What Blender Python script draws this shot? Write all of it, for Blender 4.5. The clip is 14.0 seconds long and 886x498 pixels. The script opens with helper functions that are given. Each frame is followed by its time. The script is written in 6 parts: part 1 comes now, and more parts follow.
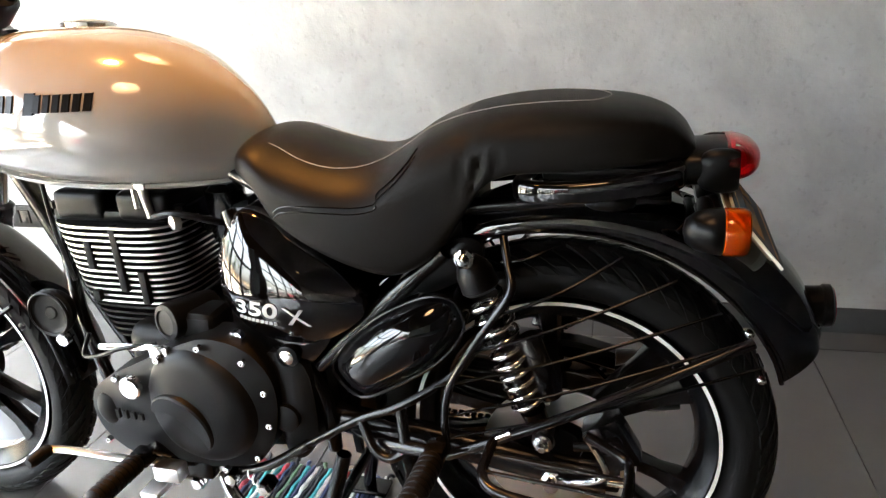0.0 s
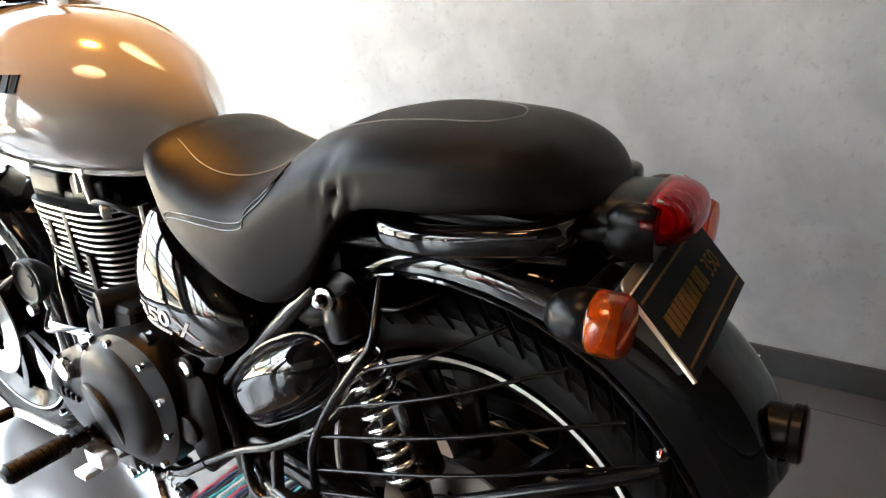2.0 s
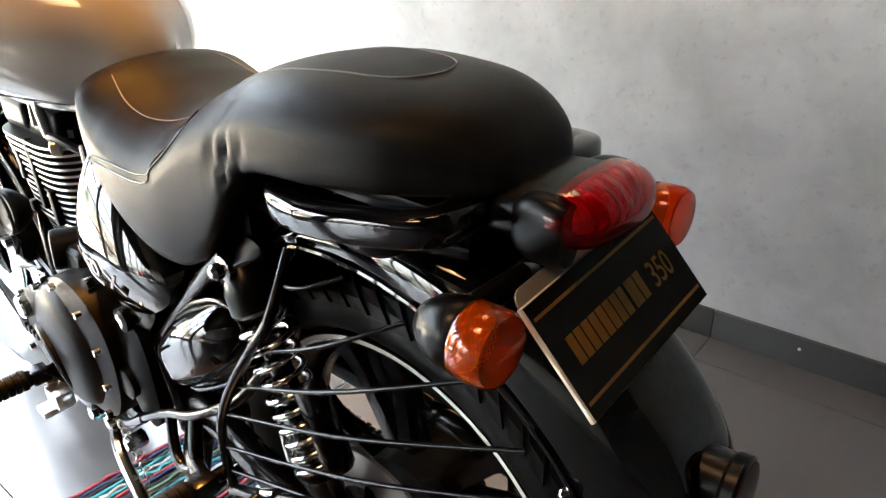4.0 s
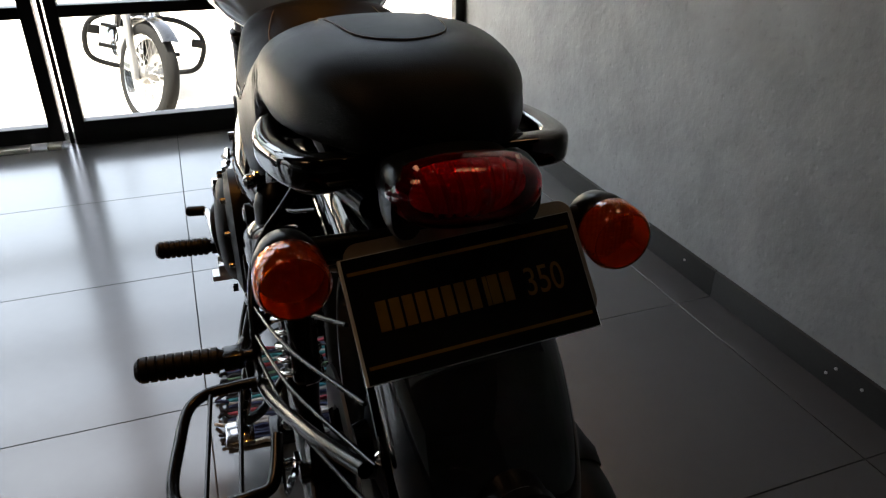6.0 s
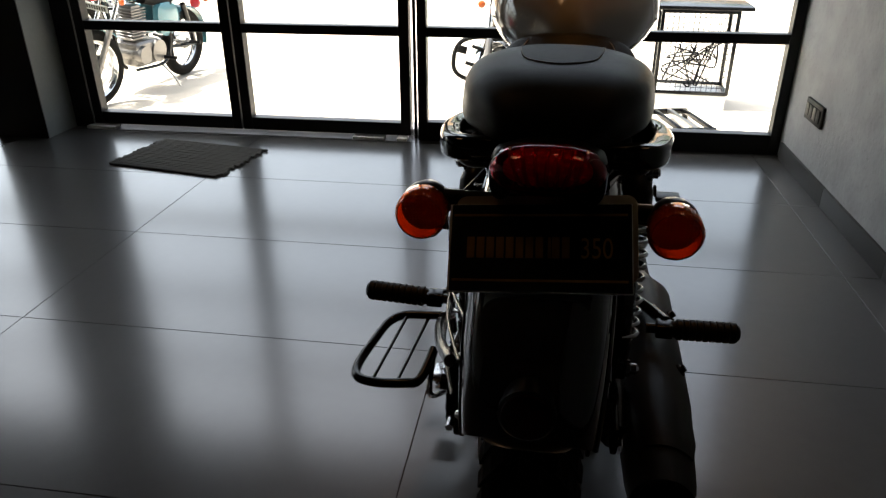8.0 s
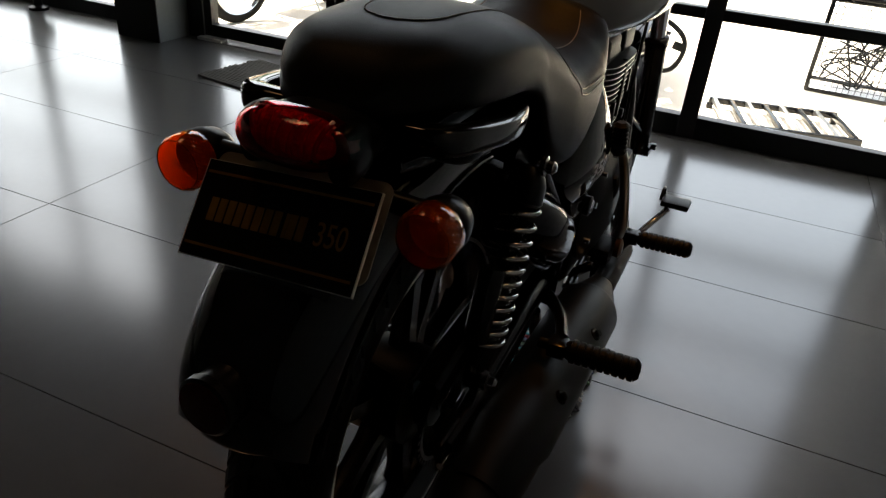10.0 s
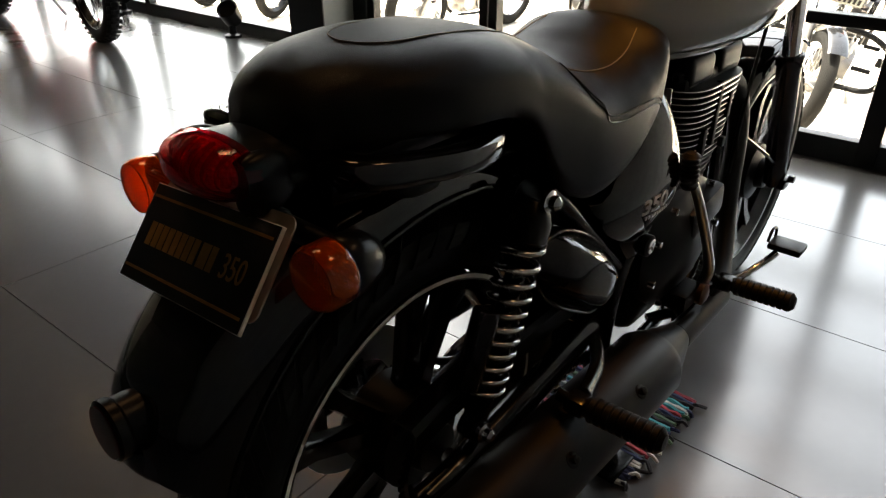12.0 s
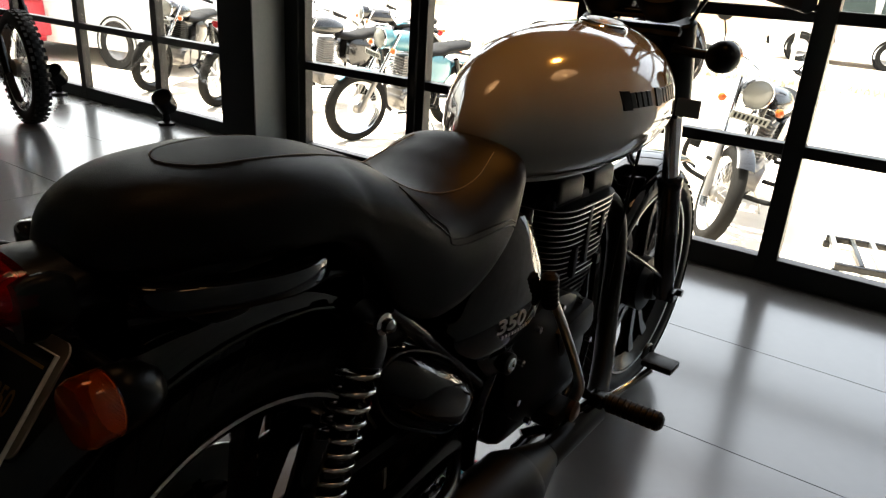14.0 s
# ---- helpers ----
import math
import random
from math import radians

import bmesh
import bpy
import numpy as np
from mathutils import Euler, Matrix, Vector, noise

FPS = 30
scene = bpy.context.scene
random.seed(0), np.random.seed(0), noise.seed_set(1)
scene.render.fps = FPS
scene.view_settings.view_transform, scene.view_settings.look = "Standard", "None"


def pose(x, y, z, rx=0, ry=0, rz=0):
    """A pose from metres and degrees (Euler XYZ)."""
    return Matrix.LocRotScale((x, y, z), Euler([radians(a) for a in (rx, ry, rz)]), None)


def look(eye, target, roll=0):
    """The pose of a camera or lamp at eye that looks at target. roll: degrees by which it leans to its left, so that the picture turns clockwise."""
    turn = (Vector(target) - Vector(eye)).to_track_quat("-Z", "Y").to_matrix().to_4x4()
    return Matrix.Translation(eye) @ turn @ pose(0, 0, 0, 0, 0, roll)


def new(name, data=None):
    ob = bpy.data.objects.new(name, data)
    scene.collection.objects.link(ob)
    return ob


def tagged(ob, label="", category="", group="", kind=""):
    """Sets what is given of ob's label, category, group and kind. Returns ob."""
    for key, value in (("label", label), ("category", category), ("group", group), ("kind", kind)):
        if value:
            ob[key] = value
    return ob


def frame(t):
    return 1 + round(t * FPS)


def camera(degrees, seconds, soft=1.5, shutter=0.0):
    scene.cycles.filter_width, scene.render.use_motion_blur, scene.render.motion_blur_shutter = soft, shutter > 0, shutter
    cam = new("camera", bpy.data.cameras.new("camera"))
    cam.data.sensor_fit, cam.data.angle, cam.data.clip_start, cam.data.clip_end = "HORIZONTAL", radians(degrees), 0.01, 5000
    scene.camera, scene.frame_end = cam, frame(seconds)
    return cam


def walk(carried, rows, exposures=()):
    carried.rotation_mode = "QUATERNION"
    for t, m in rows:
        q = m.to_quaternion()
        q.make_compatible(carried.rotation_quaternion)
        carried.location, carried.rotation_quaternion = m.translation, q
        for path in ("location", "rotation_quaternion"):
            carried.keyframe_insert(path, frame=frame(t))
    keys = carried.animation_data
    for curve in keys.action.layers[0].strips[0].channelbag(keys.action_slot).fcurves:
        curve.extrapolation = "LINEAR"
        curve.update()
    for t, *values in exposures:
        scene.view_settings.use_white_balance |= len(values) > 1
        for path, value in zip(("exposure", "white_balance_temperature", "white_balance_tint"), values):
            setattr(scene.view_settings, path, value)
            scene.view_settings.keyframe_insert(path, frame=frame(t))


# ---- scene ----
cam = camera(63.9, 14.0, soft=1.3)
# seconds, eye, target, roll
PATH = [
    (0, (-1.057, -0.053, 1.046), (0.75, 0.412, 0.326), -3.4),
    (0.5, (-1.003, -0.138, 1.031), (0.803, 0.372, 0.338), -3.5),
    (1, (-0.901, -0.223, 1.045), (0.867, 0.36, 0.315), -3.6),
    (1.5, (-0.823, -0.284, 1.045), (0.847, 0.481, 0.252), -3.3),
    (2, (-0.723, -0.371, 1.044), (0.831, 0.624, 0.271), -3.4),
    (2.5, (-0.649, -0.456, 1.045), (0.841, 0.632, 0.273), -3.0),
    (2.7, (-0.611, -0.454, 1.038), (0.847, 0.669, 0.255), -3.1),
    (4.8, (-0.439, -0.445, 1.015), (0.826, 0.743, 0.021), -0.6),
    (5, (-0.397, -0.47, 1.008), (0.808, 0.782, 0.018), 0.5),
    (5.5, (-0.305, -0.578, 1.006), (0.615, 0.917, 0.047), 0.6),
    (6, (-0.242, -0.682, 1.018), (0.372, 0.969, 0.071), 0.5),
    (6.5, (-0.211, -0.705, 1.022), (0.307, 0.971, 0.061), 1.5),
    (7, (-0.187, -0.759, 1.03), (0.171, 0.992, 0.133), 1.4),
    (7.5, (-0.119, -0.894, 1.046), (-0.079, 0.906, 0.174), 1.7),
    (8, (-0.047, -0.944, 1.052), (-0.321, 0.837, 0.185), -0.2),
    (8.2, (0.003, -0.927, 1.031), (-0.38, 0.821, 0.137), -0.1),
    (10.3, (0.362, -0.675, 1.041), (-0.292, 0.933, 0.049), 4.3),
    (10.5, (0.396, -0.636, 1.039), (-0.295, 0.956, 0.045), 2.9),
    (11, (0.448, -0.582, 1.036), (-0.449, 0.899, 0.035), 1.3),
    (11.5, (0.481, -0.547, 1.033), (-0.523, 0.862, 0.029), 1.6),
    (12, (0.491, -0.544, 1.037), (-0.602, 0.826, 0.075), 0.1),
    (12.5, (0.511, -0.538, 1.039), (-0.627, 0.824, 0.117), -0.1),
    (13, (0.545, -0.502, 1.05), (-0.649, 0.855, 0.196), 0.5),
    (13.5, (0.575, -0.463, 1.062), (-0.536, 0.997, 0.267), 2.7),
    (14, (0.582, -0.445, 1.072), (-0.464, 1.095, 0.341), 3.8),
]
EXPOSURE = [(0, 5.5, 6500, 10), (1.8, 5.5, 6500, 10), (2.7, 5.3, 6500, 10), (4.8, 5.6, 6500, 10), (5.2, 5.4, 6500, 10), (5.6, 4.45, 6500, 10), (6.0, 3.1, 6400, 10), (6.5, 2.65, 6400, 10), (7.2, 2.47, 6500, 10), (8.2, 2.2, 6500, 10), (10.3, 2.65, 6900, 10), (11.2, 3.05, 7100, 10), (12.5, 3.88, 7150, 10), (13.1, 4.0, 6950, 10), (13.55, 3.5, 6950, 10), (14, 2.8, 6900, 10)]
LAMP_W = 7.5
walk(cam, [(t, look(e, g, r)) for t, e, g, r in PATH], EXPOSURE)

WORLD = bpy.data.worlds.new("daylight")
scene.world = WORLD
WORLD.use_nodes = True
_wn = WORLD.node_tree.nodes
_sky = _wn.new("ShaderNodeTexSky")
_sky.sky_type, _sky.sun_disc = "NISHITA", False
_sky.dust_density, _sky.ozone_density = 5.0, 0.4
_sky.sun_elevation, _sky.sun_rotation = radians(66), radians(-80)
_haze = _wn.new("ShaderNodeHueSaturation")       # midday haze pales the blue
_haze.inputs["Saturation"].default_value = 0.5
WORLD.node_tree.links.new(_sky.outputs[0], _haze.inputs["Color"])
WORLD.node_tree.links.new(_haze.outputs[0], _wn["Background"].inputs[0])
_wn["Background"].inputs[1].default_value = 0.15
_sun = bpy.data.lights.new("sun", "SUN")
_sun.energy, _sun.angle, _sun.color = 4.5, radians(0.6), (1.0, 0.95, 0.87)
sun = new("sun", _sun)
sun.matrix_world = look((-9, 2.4, 22), (0, 4, 0))


# ---- materials ----
def pbr(name, col, rough, metal=0.0, var=0.12, scale=9.0, bump=0.0, bscale=120.0, coat=0.0, rvar=0.1, fine=0.08, island=0.0, spec=0.5, croughness=0.03, cior=1.5):
    """A surface with large and fine variation of colour and gloss, and a fine relief."""
    m = bpy.data.materials.new(name)
    m.use_nodes = True
    nt, ns = m.node_tree, m.node_tree.nodes
    b = ns["Principled BSDF"]
    tc = ns.new("ShaderNodeTexCoord")
    n1, n2 = ns.new("ShaderNodeTexNoise"), ns.new("ShaderNodeTexNoise")
    n1.inputs["Scale"].default_value, n1.inputs["Detail"].default_value = scale, 5
    n2.inputs["Scale"].default_value, n2.inputs["Detail"].default_value = bscale, 3
    for n in (n1, n2):
        nt.links.new(tc.outputs["Object"], n.inputs["Vector"])
    mix = ns.new("ShaderNodeMath")
    mix.operation = "MULTIPLY_ADD"
    nt.links.new(n1.outputs["Fac"], mix.inputs[0])
    mix.inputs[1].default_value = var * 2
    mix.inputs[2].default_value = 1 - var
    mix2 = ns.new("ShaderNodeMath")
    mix2.operation = "MULTIPLY_ADD"
    nt.links.new(n2.outputs["Fac"], mix2.inputs[0])
    mix2.inputs[1].default_value = fine * 2
    mix2.inputs[2].default_value = -fine
    add = ns.new("ShaderNodeMath")
    nt.links.new(mix.outputs[0], add.inputs[0])
    nt.links.new(mix2.outputs[0], add.inputs[1])
    out = add.outputs[0]
    if island:
        oi = ns.new("ShaderNodeObjectInfo")
        am = ns.new("ShaderNodeMath")
        am.operation = "MULTIPLY_ADD"
        nt.links.new(oi.outputs["Random"], am.inputs[0])
        am.inputs[1].default_value = island * 2
        am.inputs[2].default_value = 1 - island
        mm = ns.new("ShaderNodeMath")
        mm.operation = "MULTIPLY"
        nt.links.new(out, mm.inputs[0])
        nt.links.new(am.outputs[0], mm.inputs[1])
        out = mm.outputs[0]
    vm = ns.new("ShaderNodeVectorMath")
    vm.operation = "SCALE"
    vm.inputs[0].default_value = col
    nt.links.new(out, vm.inputs["Scale"])
    nt.links.new(vm.outputs[0], b.inputs["Base Color"])
    rr = ns.new("ShaderNodeMath")
    rr.operation = "MULTIPLY_ADD"
    rr.use_clamp = True
    nt.links.new(n1.outputs["Fac"], rr.inputs[0])
    rr.inputs[1].default_value = rough * rvar * 2
    rr.inputs[2].default_value = rough * (1 - rvar)
    nt.links.new(rr.outputs[0], b.inputs["Roughness"])
    b.inputs["Metallic"].default_value = metal
    b.inputs["Specular IOR Level"].default_value = spec
    if coat:
        b.inputs["Coat Weight"].default_value = coat
        b.inputs["Coat Roughness"].default_value = croughness
        b.inputs["Coat IOR"].default_value = cior
    if bump:
        bp = ns.new("ShaderNodeBump")
        bp.inputs["Strength"].default_value = 1.0
        bp.inputs["Distance"].default_value = bump
        nt.links.new(n2.outputs["Fac"], bp.inputs["Height"])
        nt.links.new(bp.outputs[0], b.inputs["Normal"])
    return m


def clear(name, col, rough=0.05, ior=1.45, grain=0.0004, prism=0, through_share=0.9):
    """Tinted clear plastic."""
    m = bpy.data.materials.new(name)
    m.use_nodes = True
    b = m.node_tree.nodes["Principled BSDF"]
    b.inputs["Base Color"].default_value = (*col, 1)
    b.inputs["Roughness"].default_value = rough
    b.inputs["IOR"].default_value = ior
    b.inputs["Transmission Weight"].default_value = through_share
    b.inputs["Specular IOR Level"].default_value = 0.22
    nt, ns = m.node_tree, m.node_tree.nodes
    tc, wv = ns.new("ShaderNodeTexCoord"), ns.new("ShaderNodeTexVoronoi" if prism else "ShaderNodeTexNoise")
    wv.inputs["Scale"].default_value = prism or 260
    if prism:
        wv.inputs["Randomness"].default_value = 0.0
    nt.links.new(tc.outputs["Object"], wv.inputs["Vector"])
    bp = ns.new("ShaderNodeBump")
    bp.inputs["Distance"].default_value = grain
    nt.links.new(wv.outputs["Distance" if prism else "Fac"], bp.inputs["Height"])
    nt.links.new(bp.outputs[0], b.inputs["Normal"])
    return m


def prism_bowl(name, col):
    """Pressed prism pattern behind a lens."""
    m = pbr(name, col, 0.3, metal=0.4, var=0.08)
    nt, ns = m.node_tree, m.node_tree.nodes
    tc, vo, bp = ns.new("ShaderNodeTexCoord"), ns.new("ShaderNodeTexVoronoi"), ns.new("ShaderNodeBump")
    vo.inputs["Scale"].default_value, vo.inputs["Randomness"].default_value = 230, 0.1
    bp.inputs["Distance"].default_value = 0.0025
    nt.links.new(tc.outputs["Object"], vo.inputs["Vector"])
    nt.links.new(vo.outputs["Distance"], bp.inputs["Height"])
    nt.links.new(bp.outputs[0], ns["Principled BSDF"].inputs["Normal"])
    return m


def pane_glass(name):
    """Clear sheet: see-through, with a mirror share that grows towards grazing."""
    m = bpy.data.materials.new(name)
    m.use_nodes = True
    nt, ns = m.node_tree, m.node_tree.nodes
    ns.remove(ns["Principled BSDF"])
    tr, gl, lw, mx, pw = ns.new("ShaderNodeBsdfTransparent"), ns.new("ShaderNodeBsdfGlossy"), ns.new("ShaderNodeLayerWeight"), ns.new("ShaderNodeMixShader"), ns.new("ShaderNodeMath")
    tr.inputs[0].default_value = (0.95, 0.97, 0.96, 1)
    gl.inputs["Roughness"].default_value = 0.02
    pw.operation = "POWER"
    pw.inputs[1].default_value = 4.0
    ad = ns.new("ShaderNodeMath")
    ad.operation = "MULTIPLY_ADD"
    ad.inputs[1].default_value, ad.inputs[2].default_value = 0.5, 0.035
    nt.links.new(lw.outputs["Facing"], pw.inputs[0])
    nt.links.new(pw.outputs[0], ad.inputs[0])
    nt.links.new(ad.outputs[0], mx.inputs[0])
    nt.links.new(tr.outputs[0], mx.inputs[1])
    nt.links.new(gl.outputs[0], mx.inputs[2])
    nt.links.new(mx.outputs[0], ns["Material Output"].inputs[0])
    return m


def glow(name, col, strength):
    m = bpy.data.materials.new(name)
    m.use_nodes = True
    b = m.node_tree.nodes["Principled BSDF"]
    b.inputs["Emission Color"].default_value = (*col, 1)
    b.inputs["Emission Strength"].default_value = strength
    return m


GLOSS = pbr("gloss_black_paint", (0.0012, 0.0012, 0.0014), 0.05, var=0.1, rvar=0.4, coat=0.4, spec=0.3)
SATIN = pbr("satin_black_metal", (0.002, 0.002, 0.0022), 0.2, var=0.15, bump=0.00006, bscale=600, spec=0.3, rvar=0.3)
MATTE = pbr("matte_black_engine", (0.0044, 0.0043, 0.0043), 0.42, var=0.14, bump=0.0001, bscale=900, spec=0.11, rvar=0.2)
PLASTIC = pbr("black_plastic", (0.0018, 0.0018, 0.002), 0.3, var=0.1, bump=0.00008, bscale=700, spec=0.14)
RUBBER = pbr("tyre_rubber", (0.0034, 0.0034, 0.0034), 0.5, var=0.25, scale=25, bump=0.0003, bscale=500, spec=0.14)
LEATHER = pbr("seat_leatherette", (0.0048, 0.0043, 0.004), 0.37, var=0.15, bump=0.00032, bscale=850, rvar=0.15, spec=0.075)
SUEDE = pbr("seat_top_leatherette", (0.0032, 0.003, 0.0028), 0.45, var=0.15, bump=0.0004, bscale=700, spec=0.08)
THREAD = pbr("grey_thread", (0.2, 0.19, 0.18), 0.8, bump=0.0003, bscale=900)
CREAM = pbr("white_tank_paint", (0.22, 0.215, 0.203), 0.12, var=0.02, fine=0.01, coat=0.9)
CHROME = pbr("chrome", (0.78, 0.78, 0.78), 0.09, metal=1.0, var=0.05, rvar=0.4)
COIL = pbr("dull_and_shaded_chrome", (0.42, 0.42, 0.42), 0.12, metal=1.0, var=0.1, rvar=0.4)
STEEL = pbr("brushed_steel", (0.55, 0.54, 0.52), 0.3, metal=1.0, var=0.12, bump=0.0001, bscale=500)
ALLOY = pbr("machined_aluminium", (0.72, 0.71, 0.69), 0.32, metal=1.0, var=0.1)
STRIPE = pbr("white_rim_tape", (0.72, 0.72, 0.7), 0.4, var=0.05)
RED = clear("red_lens", (0.85, 0.003, 0.012), grain=0.00003, through_share=0.97)
AMBER = clear("amber_lens", (1.0, 0.165, 0.003), rough=0.03, grain=0.00008, prism=320, through_share=0.9)
BOARD = pbr("black_print_board", (0.0025, 0.0024, 0.0023), 0.5, var=0.1, spec=0.1)
BOARD_EDGE = pbr("white_board_core", (0.7, 0.68, 0.64), 0.6)
GOLD = pbr("gold_print", (0.19, 0.095, 0.018), 0.5, var=0.25, scale=60, spec=0.1)
TAN = pbr("tan_plate_steel", (0.3, 0.24, 0.18), 0.35, metal=0.6, var=0.1)
RUST = pbr("coppery_casting", (0.13, 0.06, 0.03), 0.4, metal=0.9, var=0.3, scale=40)
SILVERPRINT = pbr("silver_print", (0.4, 0.4, 0.4), 0.35, var=0.05)
TILE = pbr("grey_floor_tile", (0.064, 0.062, 0.06), 0.34, spec=0.08, coat=1.0, croughness=0.19, cior=1.85, var=0.14, scale=3.5, bump=0.00012, bscale=30, island=0.03, rvar=0.18, fine=0.05)
GROUT = pbr("dark_grout", (0.025, 0.025, 0.025), 0.9, spec=0.1)
BASE = pbr("skirting_tile", (0.05, 0.049, 0.047), 0.5, var=0.2, scale=6, spec=0.12)
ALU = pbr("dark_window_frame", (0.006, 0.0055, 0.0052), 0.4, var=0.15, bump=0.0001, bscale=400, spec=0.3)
PANE = pane_glass("window_glass")
CEIL = pbr("ceiling_paint", (0.022, 0.015, 0.01), 0.8, var=0.1, scale=2)
DARKWALL = pbr("dark_wall_paint", (0.02, 0.018, 0.016), 0.7, var=0.1, scale=3)
BOUNCEWALL = pbr("pale_bounce_wall_paint", (0.55, 0.53, 0.49), 0.7, var=0.08, scale=3)
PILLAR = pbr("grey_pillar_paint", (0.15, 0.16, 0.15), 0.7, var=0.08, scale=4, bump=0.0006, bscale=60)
COIR = pbr("coir_mat", (0.06, 0.056, 0.046), 0.95, var=0.3, scale=30, bump=0.003, bscale=160)
SOCKET = pbr("grey_switch_plate", (0.015, 0.015, 0.015), 0.5, var=0.05, spec=0.1)
LAMPGLOW = glow("warm_lamp", (1.0, 0.62, 0.25), 1.2)


def wall_plaster():
    m = pbr("textured_wall_paint", (0.325, 0.325, 0.32), 0.75, var=0.17, scale=2.6, bump=0.0021, bscale=38, fine=0.05)
    nt, ns = m.node_tree, m.node_tree.nodes
    b = ns["Principled BSDF"]
    tc = ns.new("ShaderNodeTexCoord")
    v = ns.new("ShaderNodeTexVoronoi")
    v.inputs["Scale"].default_value = 26
    v.inputs["Randomness"].default_value = 1.0
    nt.links.new(tc.outputs["Object"], v.inputs["Vector"])
    ramp = ns.new("ShaderNodeMapRange")
    ramp.inputs[1].default_value, ramp.inputs[2].default_value = 0.02, 0.2
    nt.links.new(v.outputs["Distance"], ramp.inputs[0])
    old = [n for n in ns if n.type == "BUMP"][0]
    b2 = ns.new("ShaderNodeBump")
    b2.inputs["Distance"].default_value = 0.0006
    # scattered pits and scuffs in the paint
    pit, pr = ns.new("ShaderNodeTexNoise"), ns.new("ShaderNodeMapRange")
    pit.inputs["Scale"].default_value, pit.inputs["Detail"].default_value = 55, 6
    nt.links.new(tc.outputs["Object"], pit.inputs["Vector"])
    pr.inputs[1].default_value, pr.inputs[2].default_value = 0.3, 0.4
    pr.inputs[3].default_value, pr.inputs[4].default_value = 0.88, 1.0
    nt.links.new(pit.outputs["Fac"], pr.inputs[0])
    scuff, sr = ns.new("ShaderNodeTexNoise"), ns.new("ShaderNodeMapRange")
    scuff.inputs["Scale"].default_value, scuff.inputs["Detail"].default_value, scuff.inputs["Distortion"].default_value = 7, 8, 0.4
    nt.links.new(tc.outputs["Object"], scuff.inputs["Vector"])
    sr.inputs[1].default_value, sr.inputs[2].default_value = 0.35, 0.65
    sr.inputs[3].default_value, sr.inputs[4].default_value = 0.88, 1.08
    nt.links.new(scuff.outputs["Fac"], sr.inputs[0])
    mul, tint = ns.new("ShaderNodeMath"), ns.new("ShaderNodeVectorMath")
    mul.operation, tint.operation = "MULTIPLY", "SCALE"
    nt.links.new(pr.outputs[0], mul.inputs[0])
    nt.links.new(sr.outputs[0], mul.inputs[1])
    nt.links.new(b.inputs["Base Color"].links[0].from_socket, tint.inputs[0])
    nt.links.new(mul.outputs[0], tint.inputs["Scale"])
    nt.links.new(tint.outputs[0], b.inputs["Base Color"])
    nt.links.new(ramp.outputs[0], b2.inputs["Height"])
    nt.links.new(old.outputs[0], b2.inputs["Normal"])
    nt.links.new(b2.outputs[0], b.inputs["Normal"])
    return m


PLASTER = wall_plaster()


# ---- mesh helpers ----
def part(name, bm, material, parent=None, label="", smooth=35.0):
    me = bpy.data.meshes.new(name)
    bmesh.ops.recalc_face_normals(bm, faces=bm.faces)
    bm.to_mesh(me)
    bm.free()
    me.materials.append(material)
    if smooth:
        me.shade_smooth()
        me.set_sharp_from_angle(angle=radians(smooth))
    ob = new(name, me)
    if parent:
        ob.parent = parent
    if label:
        ob["label"] = label
    return ob


def thing(name, m, label, category, group="", kind=""):
    ob = new(name)
    ob.matrix_world = m
    ob.empty_display_size = 0.05
    return tagged(ob, label, category, group, kind)


def glide(pts, steps=6, closed=False):
    """Points on a smooth curve through pts."""
    p = [Vector(q) for q in pts]
    n, out = len(p), []
    for i in range(n if closed else n - 1):
        a, b, c, d = (p[(i + k) % n] if closed else p[min(max(i + k, 0), n - 1)] for k in (-1, 0, 1, 2))
        for s in range(steps):
            t = s / steps
            out.append(0.5 * ((2 * b) + (c - a) * t + (2 * a - 5 * b + 4 * c - d) * t * t + (3 * b - a - 3 * c + d) * t ** 3))
    if not closed:
        out.append(p[-1])
    return out


def loft(bm, rings, wrap=True, caps=True):
    rows = [[bm.verts.new(v) for v in r] for r in rings]
    for a, b in zip(rows, rows[1:]):
        n = len(a)
        for i in range(n if wrap else n - 1):
            j = (i + 1) % n
            bm.faces.new((a[i], a[j], b[j], b[i]))
    if caps and wrap:
        bm.faces.new(rows[0][::-1])
        bm.faces.new(rows[-1])
    return rows


def tube(bm, pts, r, n=10, steps=6, closed=False, flat=1.0):
    """A round bar along a smooth curve; r may be a list, one for each curve point; flat squeezes its height."""
    path = glide(pts, steps, closed) if steps > 1 else [Vector(q) for q in pts]
    m = len(path)
    up = Vector((0, 0, 1))
    rings = []
    for i, p in enumerate(path):
        d = (path[(i + 1) % m] - path[i - 1]) if closed else (path[min(i + 1, m - 1)] - path[max(i - 1, 0)])
        d.normalize()
        if i == 0:
            up = Vector((0, 0, 1)) if abs(d.z) < 0.9 else Vector((0, 1, 0))
        side = d.cross(up)
        side.normalize()
        up = side.cross(d)
        rr = r if not isinstance(r, (list, tuple)) else r[0] + (r[1] - r[0]) * i / (m - 1)
        rings.append([p + side * math.cos(k * math.tau / n) * rr + up * math.sin(k * math.tau / n) * rr * flat for k in range(n)])
    if closed:
        rings.append(rings[0])
        rows = loft(bm, rings, caps=False)
        bmesh.ops.remove_doubles(bm, verts=rows[0] + rows[-1], dist=1e-6)
    else:
        loft(bm, rings)


